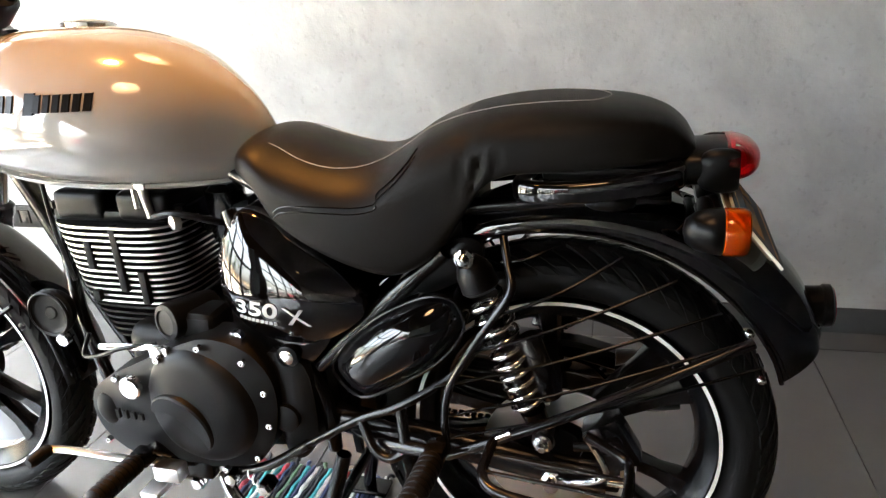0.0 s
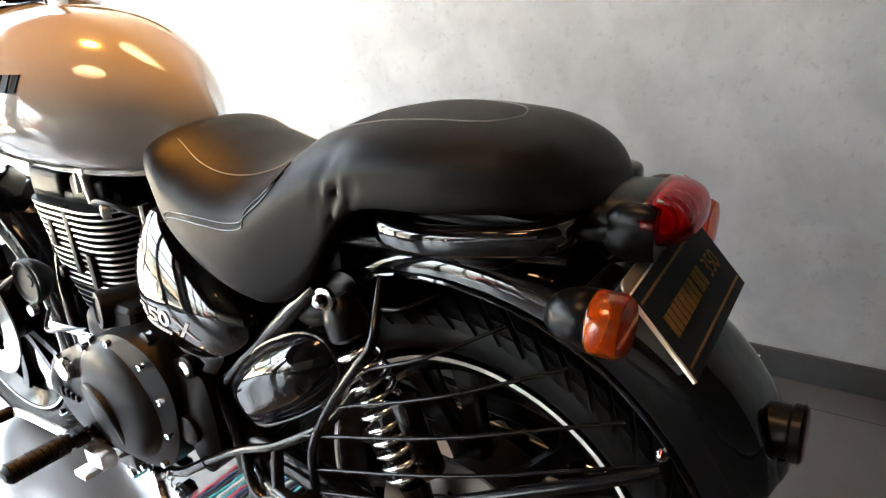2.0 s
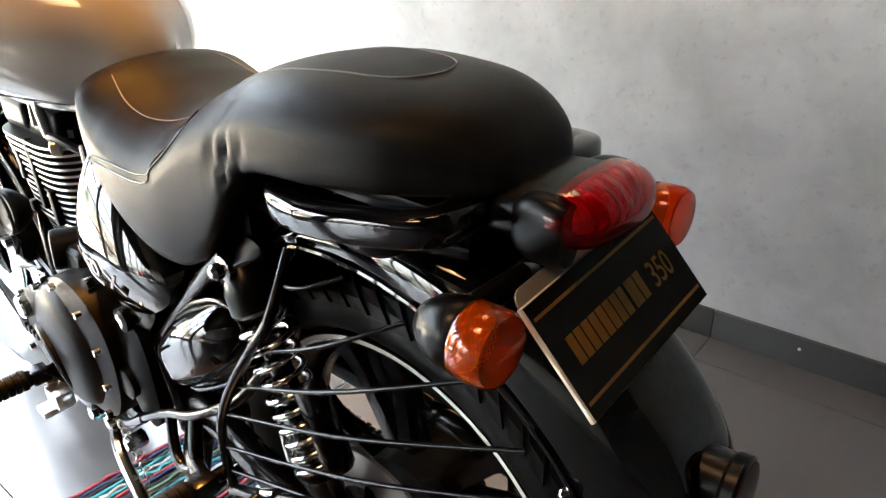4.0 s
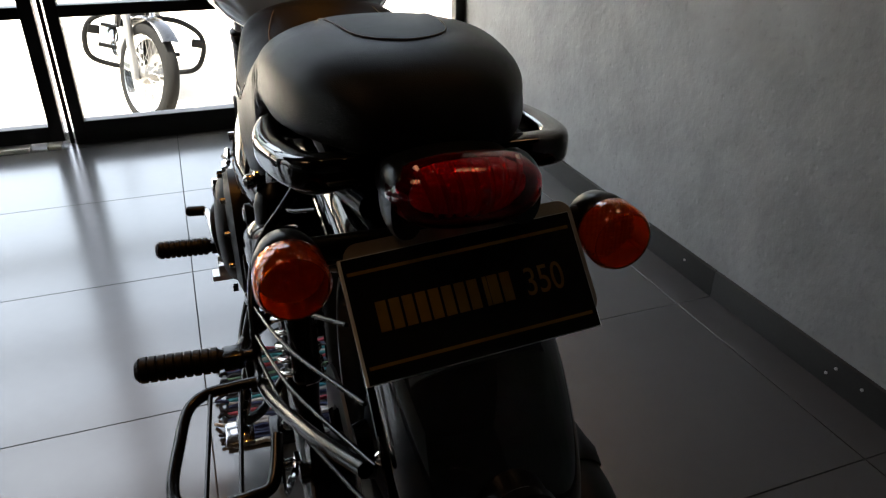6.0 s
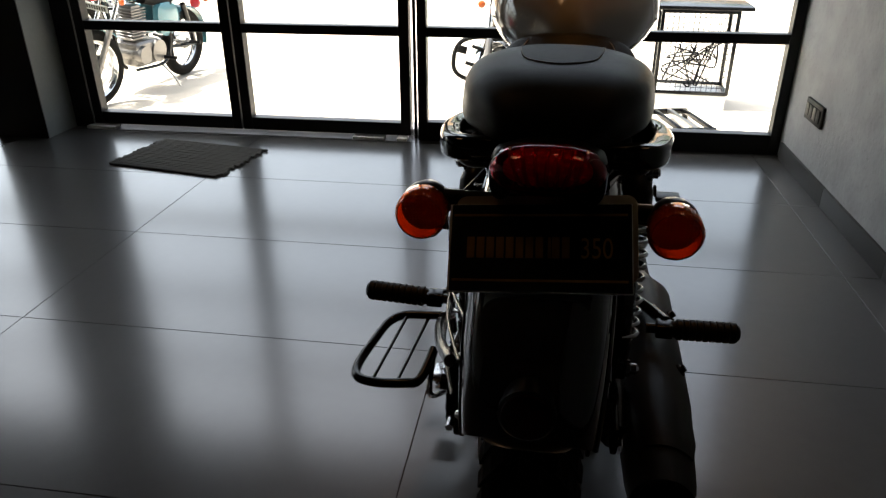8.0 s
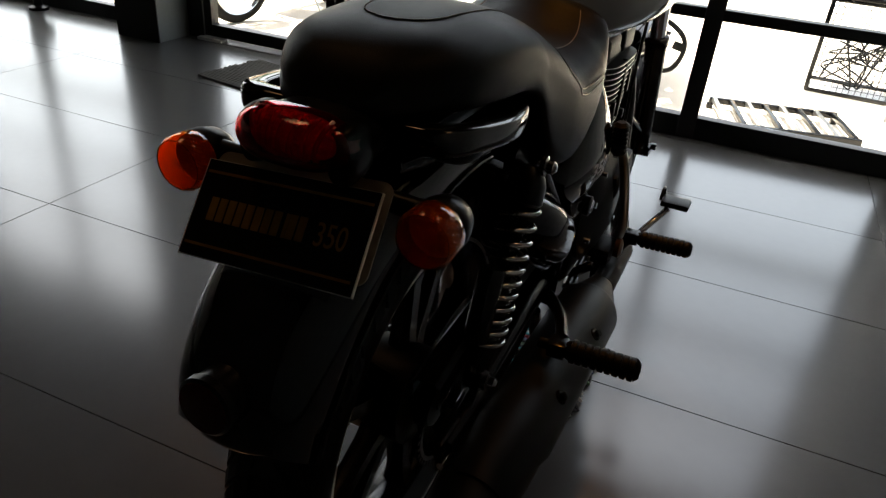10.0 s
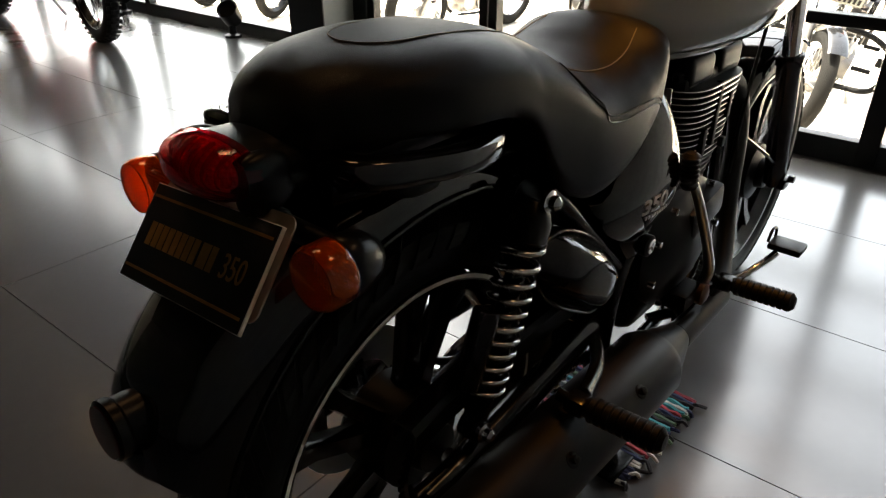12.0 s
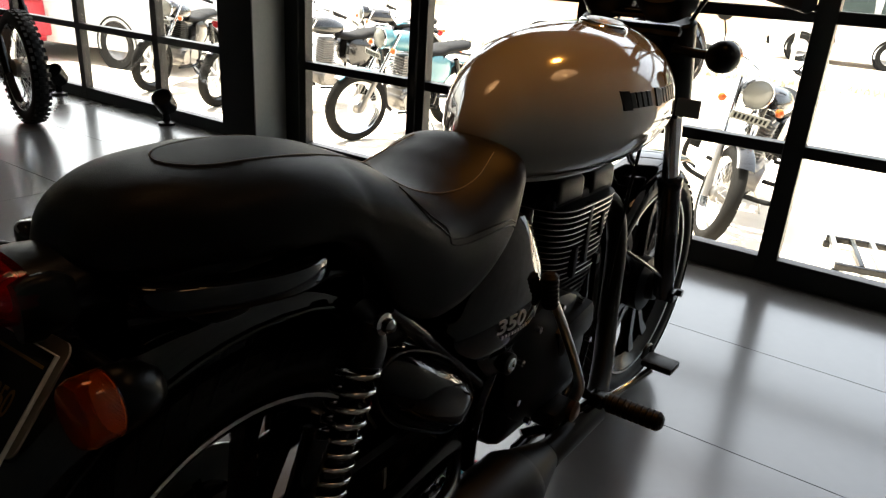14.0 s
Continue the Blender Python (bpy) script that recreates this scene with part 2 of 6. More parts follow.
def rod(bm, a, b, r, r2=None, n=16):
    a, b = Vector(a), Vector(b)
    d = (b - a).normalized()
    s = d.cross(Vector((0, 0, 1)) if abs(d.z) < 0.9 else Vector((0, 1, 0))).normalized()
    u = s.cross(d)
    loft(bm, [[p + (s * math.cos(k * math.tau / n) + u * math.sin(k * math.tau / n)) * q for k in range(n)] for p, q in ((a, r), (b, r if r2 is None else r2))])


def lathe(bm, prof, at, axis, n=32, closed=False):
    """Turn a profile of (radius, height) about an axis."""
    at, d = Vector(at), Vector(axis).normalized()
    s = d.cross(Vector((0, 0, 1)) if abs(d.z) < 0.9 else Vector((0, 1, 0))).normalized()
    u = s.cross(d)
    rings = [[at + d * h + (s * math.cos(k * math.tau / n) + u * math.sin(k * math.tau / n)) * max(r, 1e-4) for k in range(n)] for r, h in prof]
    if closed:
        rings.append(rings[0])
        rows = loft(bm, rings, caps=False)
        bmesh.ops.remove_doubles(bm, verts=rows[0] + rows[-1], dist=1e-7)
    else:
        loft(bm, rings)


def block(bm, c, size, bevel=0.004, m=None, seg=2):
    r = bmesh.ops.create_cube(bm, size=1.0)
    vs = r["verts"]
    for v in vs:
        v.co = Vector((v.co.x * size[0], v.co.y * size[1], v.co.z * size[2]))
    if bevel:
        es = list({e for v in vs for e in v.link_edges})
        b = bmesh.ops.bevel(bm, geom=vs + es, offset=bevel, segments=seg, affect="EDGES", profile=0.6)
        vs = list({v for f in b["faces"] for v in f.verts} | {v for v in vs if v.is_valid})
    t = Matrix.Translation(c) @ (m if m else Matrix())
    for v in vs:
        v.co = t @ v.co
    return vs


def dome(bm, outline, at, back, bulge, rings=7, steps=5, edge=0.006, power=2.4):
    """A bulging panel: outline (u, v); at(u, v, h) gives the place, h outward."""
    o = [(p.x, p.y) for p in glide([(u, v, 0) for u, v in outline], steps, True)] if steps > 1 else list(outline)
    cu, cv = sum(p[0] for p in o) / len(o), sum(p[1] for p in o) / len(o)
    rows = [[at(u, v, -back) for u, v in o], [at(u, v, -edge) for u, v in o]]
    for k in range(1, rings):
        s = 1 - (k / rings) ** 1.6
        rows.append([at(cu + (u - cu) * s, cv + (v - cv) * s, -edge + (bulge + edge) * (1 - s ** power)) for u, v in o])
    loft(bm, rows)


def b_():
    return bmesh.new()


def lettering(name, text, size, depth, place, material, parent, label="", bold=0.0):
    """Words in the built-in font, each corner put where place(x, y, h) says."""
    cu = bpy.data.curves.new(name, "FONT")
    cu.body, cu.size, cu.extrude, cu.offset = text, size, depth, bold
    ob = bpy.data.objects.new(name, cu)
    scene.collection.objects.link(ob)
    bpy.context.view_layer.update()
    me = bpy.data.meshes.new_from_object(ob.evaluated_get(bpy.context.evaluated_depsgraph_get()))
    bpy.data.objects.remove(ob)
    me.name = name
    for v in me.vertices:
        v.co = place(v.co.x, v.co.y, v.co.z)
    me.materials.clear()
    me.materials.append(material)
    o = new(name, me)
    o.parent = parent
    if label:
        o["label"] = label
    return o


def interp(table, y):
    """Smooth reading of a table of (y, value), y falling or rising."""
    t = sorted(table)
    if y <= t[0][0]:
        return t[0][1]
    for (a, va), (b, vb) in zip(t, t[1:]):
        if y <= b:
            k = (y - a) / (b - a)
            i = t.index((a, va))
            ma = (vb - t[i - 1][1]) / (b - t[i - 1][0]) if i else (vb - va) / (b - a)
            mb = (t[i + 2][1] - va) / (t[i + 2][0] - a) if i + 2 < len(t) else (vb - va) / (b - a)
            h = b - a
            return (2 * k ** 3 - 3 * k * k + 1) * va + (k ** 3 - 2 * k * k + k) * h * ma + (-2 * k ** 3 + 3 * k * k) * vb + (k ** 3 - k * k) * h * mb
    return t[-1][1]



# ---- the showroom ----
WX, WY, H = 1.018, 2.47, 3.2          # side wall, window plane, ceiling
GTOP = 2.12                           # top of the glazing
XL, YB = -8.6, -4.2
GZ = -0.45                            # the ground outside lies lower


def slab(name, lo, hi, material, kind="structure", label="", category="", bevel=0.0):
    bm = b_()
    c = [(a + b) / 2 for a, b in zip(lo, hi)]
    block(bm, (0, 0, 0), [b - a for a, b in zip(lo, hi)], bevel)
    ob = part(name, bm, material)
    ob.location = c
    return tagged(ob, label, category, "", kind)


wall_east = slab("wall_east", (WX, YB, 0), (WX + 0.2, WY + 0.06, H), PLASTER, label="rough grey plastered side wall with pitted paint", category="wall")
wall_south = slab("wall_south", (XL, YB - 0.2, 0), (WX + 0.2, YB, H), DARKWALL, label="dark painted wall closing the showroom", category="wall")
# unseen west wall, made pale so that it throws daylight back
wall_west = slab("wall_west", (XL - 0.2, YB - 0.2, 0), (XL, WY + 0.06, H), BOUNCEWALL, label="unseen far wall, made pale to bounce light into the showroom", category="wall")
ceiling = slab("ceiling", (XL - 0.2, YB - 0.2, H), (WX + 0.2, WY + 0.06, H + 0.2), CEIL, label="dull painted showroom ceiling", category="ceiling")
wall_north = slab("wall_north", (XL, WY - 0.06, GTOP), (WX, WY + 0.06, H), DARKWALL, label="dark painted lintel wall above the glazing", category="wall")
floor = slab("floor", (XL - 0.2, YB - 0.2, -0.2), (WX + 0.2, WY + 0.06, -0.004), GROUT, label="grey polished large-format floor tiles with dark joints", category="floor")

# skirting along the side wall, in lengths
skirting = tagged(new("baseboard"), "dark grey tile skirting with a few loose screws", "skirting", "", "structure")
yy = YB
for k in range(12):
    bm = b_()
    y2 = min(yy + 0.6, WY - 0.06)
    block(bm, (WX - 0.006, (yy + y2) / 2, 0.0385), (0.012, y2 - yy - 0.002, 0.077), 0.002)
    part("skirting_tile", bm, BASE, skirting)
    yy = y2
    if yy >= WY - 0.07:
        break
bm = b_()
for y, z in ((0.12, 0.05), (0.21, 0.03), (0.19, 0.055), (0.72, 0.05), (1.05, 0.04), (-0.2, 0.05)):
    lathe(bm, [(0.0035, 0), (0.0035, 0.003), (0.0015, 0.004)], (WX - 0.012, y, z), (-1, 0, 0), 10)
part("screw_head", bm, STEEL, skirting)

# switch plate
sw = thing("switch_plate", pose(WX, 2.08, 0.298), "grey modular switch and socket plate on the wall", "socket")
bm = b_()
block(bm, (-0.006, 0, 0), (0.012, 0.2, 0.085), 0.003)
part("plate", bm, SOCKET, sw)
for k in range(4):
    bm = b_()
    block(bm, (-0.0135, -0.066 + k * 0.044, 0), (0.006, 0.036, 0.05), 0.002)
    part("switch_rocker" if k < 3 else "socket_face", bm, PLASTIC if k % 2 else SOCKET, sw)


# ---- glazing ----
def bar(bm, x0, x1, z0, z1, y0=WY - 0.03, y1=WY + 0.03):
    block(bm, ((x0 + x1) / 2, (y0 + y1) / 2, (z0 + z1) / 2), (x1 - x0, y1 - y0, z1 - z0), 0.002, seg=1)


def glazed(name, x0, x1, label, foot, cols=1, stile=0.03, rows=(0.075, 0.525, 1.0, 1.475, GTOP), sill=0.0, rail=0.022):
    """A glazed leaf or fixed light with crossbars; panes are its parts."""
    w = tagged(new(name), label, "window", "", "structure")
    bm = b_()
    xs = [x0 + (x1 - x0) * k / cols for k in range(cols + 1)]
    for k, x in enumerate(xs):
        a, b = (x, x + stile) if k == 0 else (x - stile, x) if k == cols else (x - stile * 0.8, x + stile * 0.8)
        bar(bm, a, b, sill, GTOP)
    for k in range(cols):
        a, b = xs[k] + stile * (1 if k == 0 else 0.8), xs[k + 1] - stile * (1 if k == cols - 1 else 0.8)
        bar(bm, a, b, sill, foot)
        for z in rows[1:-1]:
            bar(bm, a, b, z - rail, z + rail)
        bar(bm, a, b, GTOP - 0.04, GTOP)
    part("window_frame", bm, ALU, w, smooth=0)
    for k in range(cols):
        a, b = xs[k] + stile * 0.9, xs[k + 1] - stile * 0.9
        for i, (z0, z1) in enumerate(zip((foot, *rows[1:]), rows[1:])):
            bm = b_()
            block(bm, ((a + b) / 2, WY, (z0 + z1) / 2), (b - a, 0.006, z1 - z0 - (0.03 if i else 0.012)), 0)
            p = part("pane", bm, PANE, w, smooth=0)
            p.visible_shadow = False
    return w


glazed("window_1", -0.69, 1.016, "fixed dark aluminium glazing with crossbars", 0.095, cols=2, stile=0.045)
glazed("door_1", -1.606, -0.728, "closed dark aluminium glazed door leaf with gap beneath", 0.085, stile=0.05, sill=0.022)
glazed("door_2", -2.44, -1.614, "closed dark aluminium glazed door leaf", 0.085, stile=0.05, sill=0.022)
glazed("window_2", -8.58, -2.84, "long dark aluminium glazing with crossbars", 0.08, cols=6, stile=0.04)
pillar = slab("pillar", (-2.835, 2.215, 0), (-2.555, WY + 0.06, GTOP), PILLAR, label="square grey showroom pillar between the windows", category="pillar")
# thin sheet in the window-frame black covers the pillar's front
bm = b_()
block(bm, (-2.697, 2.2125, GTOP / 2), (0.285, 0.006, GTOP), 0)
pillar_front = tagged(part("pillar_front_sheet", bm, ALU), "thin black sheet over the room-facing front of the pillar", "cladding", "", "structure")
bm = b_()
bar(bm, -2.553, -2.45, 0.0, GTOP)
bar(bm, -0.715, -0.7, 0.0, 2.9, WY - 0.004, WY + 0.01)
tagged(part("trim", bm, ALU, smooth=0), "dark aluminium jamb beside the doors", "trim", "", "structure")
# pivots and floor closers below the doors
for x in (-0.77, -2.39, -0.94):
    bm = b_()
    block(bm, (x, WY - 0.035, 0.008), (0.16 if x < -0.8 else 0.05, 0.06, 0.016), 0.003)
    tagged(part("floor_closer", bm, STRIPE), "bright metal floor closer plate under the door", "door closer", "door closers")
sillo = slab("trim_sill", (XL, WY + 0.06, -0.06), (WX + 0.2, WY + 0.2, 0.03), pbr("pale_sill_stone", (0.62, 0.6, 0.56), 0.6), label="pale stone sill outside the glazing", category="sill")
plinth = slab("trim_plinth", (XL, WY + 0.06, GZ - 0.3), (WX + 0.2, WY + 0.12, -0.06), PILLAR, label="plinth wall under the outside sill", category="plinth")

# woven door mat
mat_thing = thing("door_mat", pose(-1.7, 2.02, 0, 0, 0, -10), "flat grey-brown woven coir door mat on the tiles", "mat")
bm = b_()
random.seed(5)
for k in range(24):
    y = -0.19 + k * 0.38 / 23
    tube(bm, [(-0.29 + random.uniform(-.012, .012), y, 0.006)] + [(-0.29 + 0.58 * j / 6, y + random.uniform(-.002, .002), 0.006) for j in range(1, 6)] + [(0.29 + random.uniform(-.012, .012), y, 0.006)], 0.0095, 6, 2, flat=0.6)
part("weave", bm, COIR, mat_thing)

# floor spotlights by the far glazing
for x in (-3.6, -4.95):
    s = thing("floor_spotlight", pose(x, 2.35, 0) @ Matrix.Scale(1.25, 4), "small black floor spotlight standing by the glazing", "spotlight", "floor spotlights")
    bm = b_()
    lathe(bm, [(0.045, 0), (0.045, 0.012), (0.02, 0.02), (0.018, 0.06)], (0, 0, 0), (0, 0, 1), 20)
    part("base", bm, PLASTIC, s)
    bm = b_()
    lathe(bm, [(0.03, -0.05), (0.05, -0.04), (0.055, 0.05), (0.05, 0.052), (0.045, 0.03)], (0, 0, 0.115), (0.25, -0.5, 0.6), 24)
    part("head", bm, PLASTIC, s)

# warm ceiling spotlights turned to the show vehicles; two more are added floor fills
DEEP, WARM_FILL = (1.0, 0.4, 0.07), (1.0, 0.55, 0.26)
SPOTS = [(0.06, 1.2, (-0.02, 0.74, 0.97), LAMP_W * 2.15, 29, DEEP), (0.86, 0.75, (0.86, 0.3, 0), LAMP_W * 0.4, 60, WARM_FILL), (-1.2, 0.4, (-1.0, 0.2, 0), LAMP_W * 0.5, 72, WARM_FILL), (-4.5, 1.15, (-4.5, 1.16, 0), LAMP_W, 40, DEEP)]
for x, y, aim, watts, cone, tint in SPOTS:
    d = thing("ceiling_spotlight", pose(x, y, H), "unseen small round warm spotlight on the ceiling", "lamp", "ceiling spotlights")
    to = (Vector(aim) - Vector((x, y, H - 0.09))).normalized()
    bm = b_()
    lathe(bm, [(0.05, 0), (0.05, -0.012), (0.012, -0.016), (0.01, -0.05)], (0, 0, 0), (0, 0, 1), 24)
    part("bracket", bm, PLASTIC, d)
    bm = b_()
    lathe(bm, [(0.03, -0.07), (0.055, -0.055), (0.062, 0.04), (0.056, 0.04), (0.052, 0.02)], Vector((0, 0, -0.09)), to, 28)
    part("head", bm, PLASTIC, d)
    bm = b_()
    lathe(bm, [(0.052, 0.02), (0.052, 0.022)], Vector((0, 0, -0.09)), to, 28)
    part("reflector", bm, LAMPGLOW, d, "glowing warm reflector disc")
    la = bpy.data.lights.new("spotlight", "SPOT")
    la.energy, la.color, la.spot_size, la.spot_blend, la.shadow_soft_size = watts, tint, radians(cone), 0.9, 0.1 if tint == DEEP else 0.35
    head = Vector((x, y, H - 0.09))
    new("spotlight_bulb", la).matrix_world = look(head + to * 0.05, head + to)

# ---- the motorcycle on its centre stand ----
BIKE = pose(-0.048, -0.265, 0, 0, 0, -2.2) @ pose(0, 0.265, 0)
bike = thing("motorcycle", BIKE, "white-tanked black cruiser motorcycle on its centre stand over a rag rug", "motorcycle")
RA = Vector((0.004, 0.018, 0.33))       # rear axle
FA = Vector((0, 1.318, 0.322))        # front axle

# fuel tank
T_TOP = [(0.479, 0.809), (0.486, 0.834), (0.499, 0.862), (0.526, 0.896), (0.564, 0.925), (0.614, 0.957), (0.674, 0.981), (0.744, 0.995), (0.824, 1.001), (0.904, 0.999), (0.974, 0.984), (1.034, 0.952), (1.074, 0.906), (1.089, 0.868)]
T_WID = [(0.479, 0.0228), (0.499, 0.0433), (0.529, 0.0684), (0.574, 0.1152), (0.614, 0.1435), (0.654, 0.1642), (0.724, 0.183), (0.824, 0.1858), (0.924, 0.1669), (1.004, 0.1302), (1.069, 0.0809), (1.089, 0.045)]
T_BOT = [(0.479, 0.788), (0.514, 0.763), (0.684, 0.758), (0.844, 0.763), (0.934, 0.774), (1.034, 0.81), (1.089, 0.85)]


def tank_ring(y, n=20):
    zt, w, zb = interp(T_TOP, y), interp(T_WID, y), interp(T_BOT, y)
    zm = zb + (zt - zb) * 0.34
    half = []
    for k in range(n + 1):
        a = math.pi / 2 * k / n
        half.append((w * math.cos(a) ** 0.92, zm + (zt - zm) * math.sin(a) ** 0.96))
    low = []
    for k in range(1, 9):
        a = math.pi / 2 * k / 8
        low.append((w * (math.cos(a) ** 0.7 * 0.55 + 0.45 * (1 - k / 8 * 0.25)) if k < 8 else w * 0.3, zm - (zm - zb) * math.sin(a) ** 1.1))
    right = low[::-1] + half
    return [Vector((x, y, z)) for x, z in right] + [Vector((-x, y, z)) for x, z in right[-2::-1]]


bm = b_()
ys = [0.479 + 0.61 * (0.5 - 0.5 * math.cos(math.pi * k / 44)) for k in range(45)]
loft(bm, [tank_ring(y) for y in ys])
bm.faces.ensure_lookup_table()
from mathutils.bvhtree import BVHTree
bmesh.ops.recalc_face_normals(bm, faces=bm.faces)
TANK = BVHTree.FromBMesh(bm)
tank = part("fuel_tank", bm, CREAM, bike, "glossy white teardrop fuel tank", smooth=60)
bm = b_()
for s in (-1, 1):
    seam = []
    for y in [0.51 + 0.5 * k / 24 for k in range(25)]:
        hit = TANK.ray_cast(Vector((s * 0.5, y, interp(T_BOT, y) + 0.004)), Vector((-s, 0, 0)))
        if hit[0]:
            seam.append(hit[0] + Vector((s * 0.001, 0, -0.003)))
    tube(bm, seam, 0.004, 6, 1)
part("seam_flange", bm, CREAM, tank)
CAP = Vector((0.045, 0.83, 0))
hit = TANK.ray_cast(Vector((CAP.x, CAP.y, 1.3)), Vector((0, 0, -1)))
bm = b_()
lathe(bm, [(0.046, -0.006), (0.047, 0.002), (0.043, 0.005), (0.037, 0.006)], hit[0], hit[1], 36)
part("cap_ring", bm, CHROME, tank, "chrome filler ring")
bm = b_()
lathe(bm, [(0.034, 0.001), (0.035, 0.007), (0.031, 0.009), (0.026, 0.0085), (0.012, 0.008), (0.01, 0.01), (0.004, 0.0105)], hit[0], hit[1], 32)
part("filler_cap", bm, STEEL, tank, "round metal filler cap")
# maker's badge: plain dark blocks in two groups
for s in (-1, 1):
    run = [(0, 0.024, 1.25)] + [(0.02 + 0.0165 * k, 0.0135, 1) for k in range(4)] + [(0.102, 0.02, 1.25)] + [(0.118 + 0.0155 * k, 0.0125, 1) for k in range(6)]
    for u, w, h in run:
        bm = b_()
        pts = []
        y0 = 0.886 - u if s < 0 else 0.684 + u
        yw = -w * 0.82 if s < 0 else w * 0.82
        for dy, dz in ((0, 0), (yw, 0), (yw, 0.024 * h), (0, 0.024 * h)):
            z = (0.903 if s < 0 else 0.891) + dz - 0.012 * h
            q = TANK.ray_cast(Vector((s * 0.5, y0 + dy, z)), Vector((-s, 0, 0)))[0]
            pts.append(q)
        a = [bm.verts.new(p - Vector((s * 0.002, 0, 0))) for p in pts]
        c = [bm.verts.new(p + Vector((s * 0.0035, 0, 0))) for p in pts]
        bm.faces.new(c)
        for i in range(4):
            bm.faces.new((a[i], a[(i + 1) % 4], c[(i + 1) % 4], c[i]))
        part("badge_block", bm, PLASTIC, tank, "raised dark block of the maker's badge", smooth=0)

# seat
S_TOP = [(0.53, 0.797), (0.52, 0.819), (0.5, 0.833), (0.462, 0.835), (0.41, 0.823), (0.36, 0.809), (0.31, 0.802), (0.272, 0.808), (0.238, 0.8251), (0.21, 0.8434), (0.18, 0.8566), (0.15, 0.867), (0.11, 0.8745), (0.05, 0.8798), (-0.02, 0.879), (-0.075, 0.874), (-0.118, 0.861), (-0.143, 0.842), (-0.157, 0.819), (-0.163, 0.802)]
S_WID = [(0.53, 0.055), (0.521, 0.085), (0.503, 0.11), (0.469, 0.127), (0.415, 0.14), (0.363, 0.147), (0.31, 0.149), (0.259, 0.147), (0.208, 0.141), (0.157, 0.136), (0.091, 0.132), (0, 0.126), (-0.06, 0.113), (-0.1, 0.094), (-0.136, 0.069), (-0.153, 0.046), (-0.163, 0.025)]
S_BOT = [(0.53, 0.79), (0.495, 0.782), (0.465, 0.765), (0.45, 0.748), (0.425, 0.72), (0.38, 0.691), (0.325, 0.665), (0.27, 0.649), (0.235, 0.65), (0.2, 0.667), (0.172, 0.694), (0.145, 0.735), (0.12, 0.772), (0.095, 0.79), (0.06, 0.797), (0, 0.799), (-0.07, 0.803), (-0.138, 0.805), (-0.163, 0.807)]


def seat_ring(y, n=18):
    zt, w, zb = interp(S_TOP, y), interp(S_WID, y), interp(S_BOT, y)
    zs = max(zb + (zt - zb) * 0.35, zt - 0.075)
    soft = min(1.0, max(0.0, (y - 0.04) / 0.18))
    crest, flat = 0.68 + 0.27 * soft, 0.78 + 0.17 * soft
    half = []
    for k in range(n + 1):
        a = math.pi / 2 * k / n
        half.append((w * math.cos(a) ** crest, zs + (zt - zs) * math.sin(a) ** flat))
    low = [(w * (1 + 0.03 * t * (1.5 - t) - 0.03 * t ** 6), zs + (zb - zs) * t) for t in (0.2, 0.4, 0.6, 0.8, 0.93)] + [(w * 0.95, zb), (w * 0.85, zb - 0.001), (w * 0.4, zb + 0.004)]
    right = low[::-1] + half
    return [Vector((x, y, z)) for x, z in right] + [Vector((-x, y, z)) for x, z in right[-2::-1]]


bm = b_()
ys = [0.53 - 0.693 * (0.5 - 0.5 * math.cos(math.pi * k / 130)) for k in range(131)]
rings = [seat_ring(y) for y in ys]
for r in rings:                      # the nose lies close against the tank
    for v in r:
        if v.y > 0.43:
            v.x *= 1 - 0.5 * (v.y - 0.43)
            v.y -= 0.12 * (v.y - 0.43)
for r in rings:                      # the far flank of the pillion is drawn in a little
    for v in r:
        if v.x > 0 and v.y < 0.14:
            v.x *= 1 - 0.04 * min(1, (0.14 - v.y) / 0.15)
for r in rings:                      # pulled creases where the skirt meets the pillion
    for v in r:
        d = math.hypot(v.y - 0.115, (v.z - 0.795) * 0.9)
        if d < 0.05 and v.x < -0.08:
            v.x -= math.copysign(0.009 * (1 - d / 0.05) * max(0.0, math.sin(v.y * 270 + (v.z - 0.79) * 60)), v.x)
loft(bm, rings)
bmesh.ops.recalc_face_normals(bm, faces=bm.faces)
SEAT = BVHTree.FromBMesh(bm)
seat = part("seat", bm, LEATHER, bike, "black leatherette two-level seat with creases", smooth=60)


def on_seat(y, z, s):
    h = SEAT.ray_cast(Vector((s * 0.6, y, z)), Vector((-s, 0, 0)))
    return h[0] + h[1] * 0.0008 if h[0] else None


def over_seat(x, y):
    h = SEAT.ray_cast(Vector((x, y, 1.2)), Vector((0, 0, -1)))
    return h[0] + h[1] * 0.0008 if h[0] else None


bm = b_()
for s in (-1, 1):
    # rider's place: along the upper flank, then up the step
    run = [over_seat(s * x, y) for x, y in ((0.06, 0.492), (0.078, 0.444), (0.09, 0.399), (0.0925, 0.362), (0.088, 0.331), (0.078, 0.301), (0.065, 0.271), (0.053, 0.237), (0.047, 0.207), (0.05, 0.175), (0.054, 0.147))]
    tube(bm, [p for p in run if p], 0.0008, 6, 5)
    # pillion pad
    run = [over_seat(s * x, y) for x, y in ((0.054, 0.147), (0.0565, 0.105), (0.057, 0.078), (0.053, 0.029), (0.049, 0), (0.042, -0.02), (0.03, -0.034), (0.014, -0.042), (0.0, -0.045))]
    tube(bm, [p for p in run if p], 0.0008, 6, 5)
part("stitching", bm, THREAD, seat, "pale grey stitched piping")
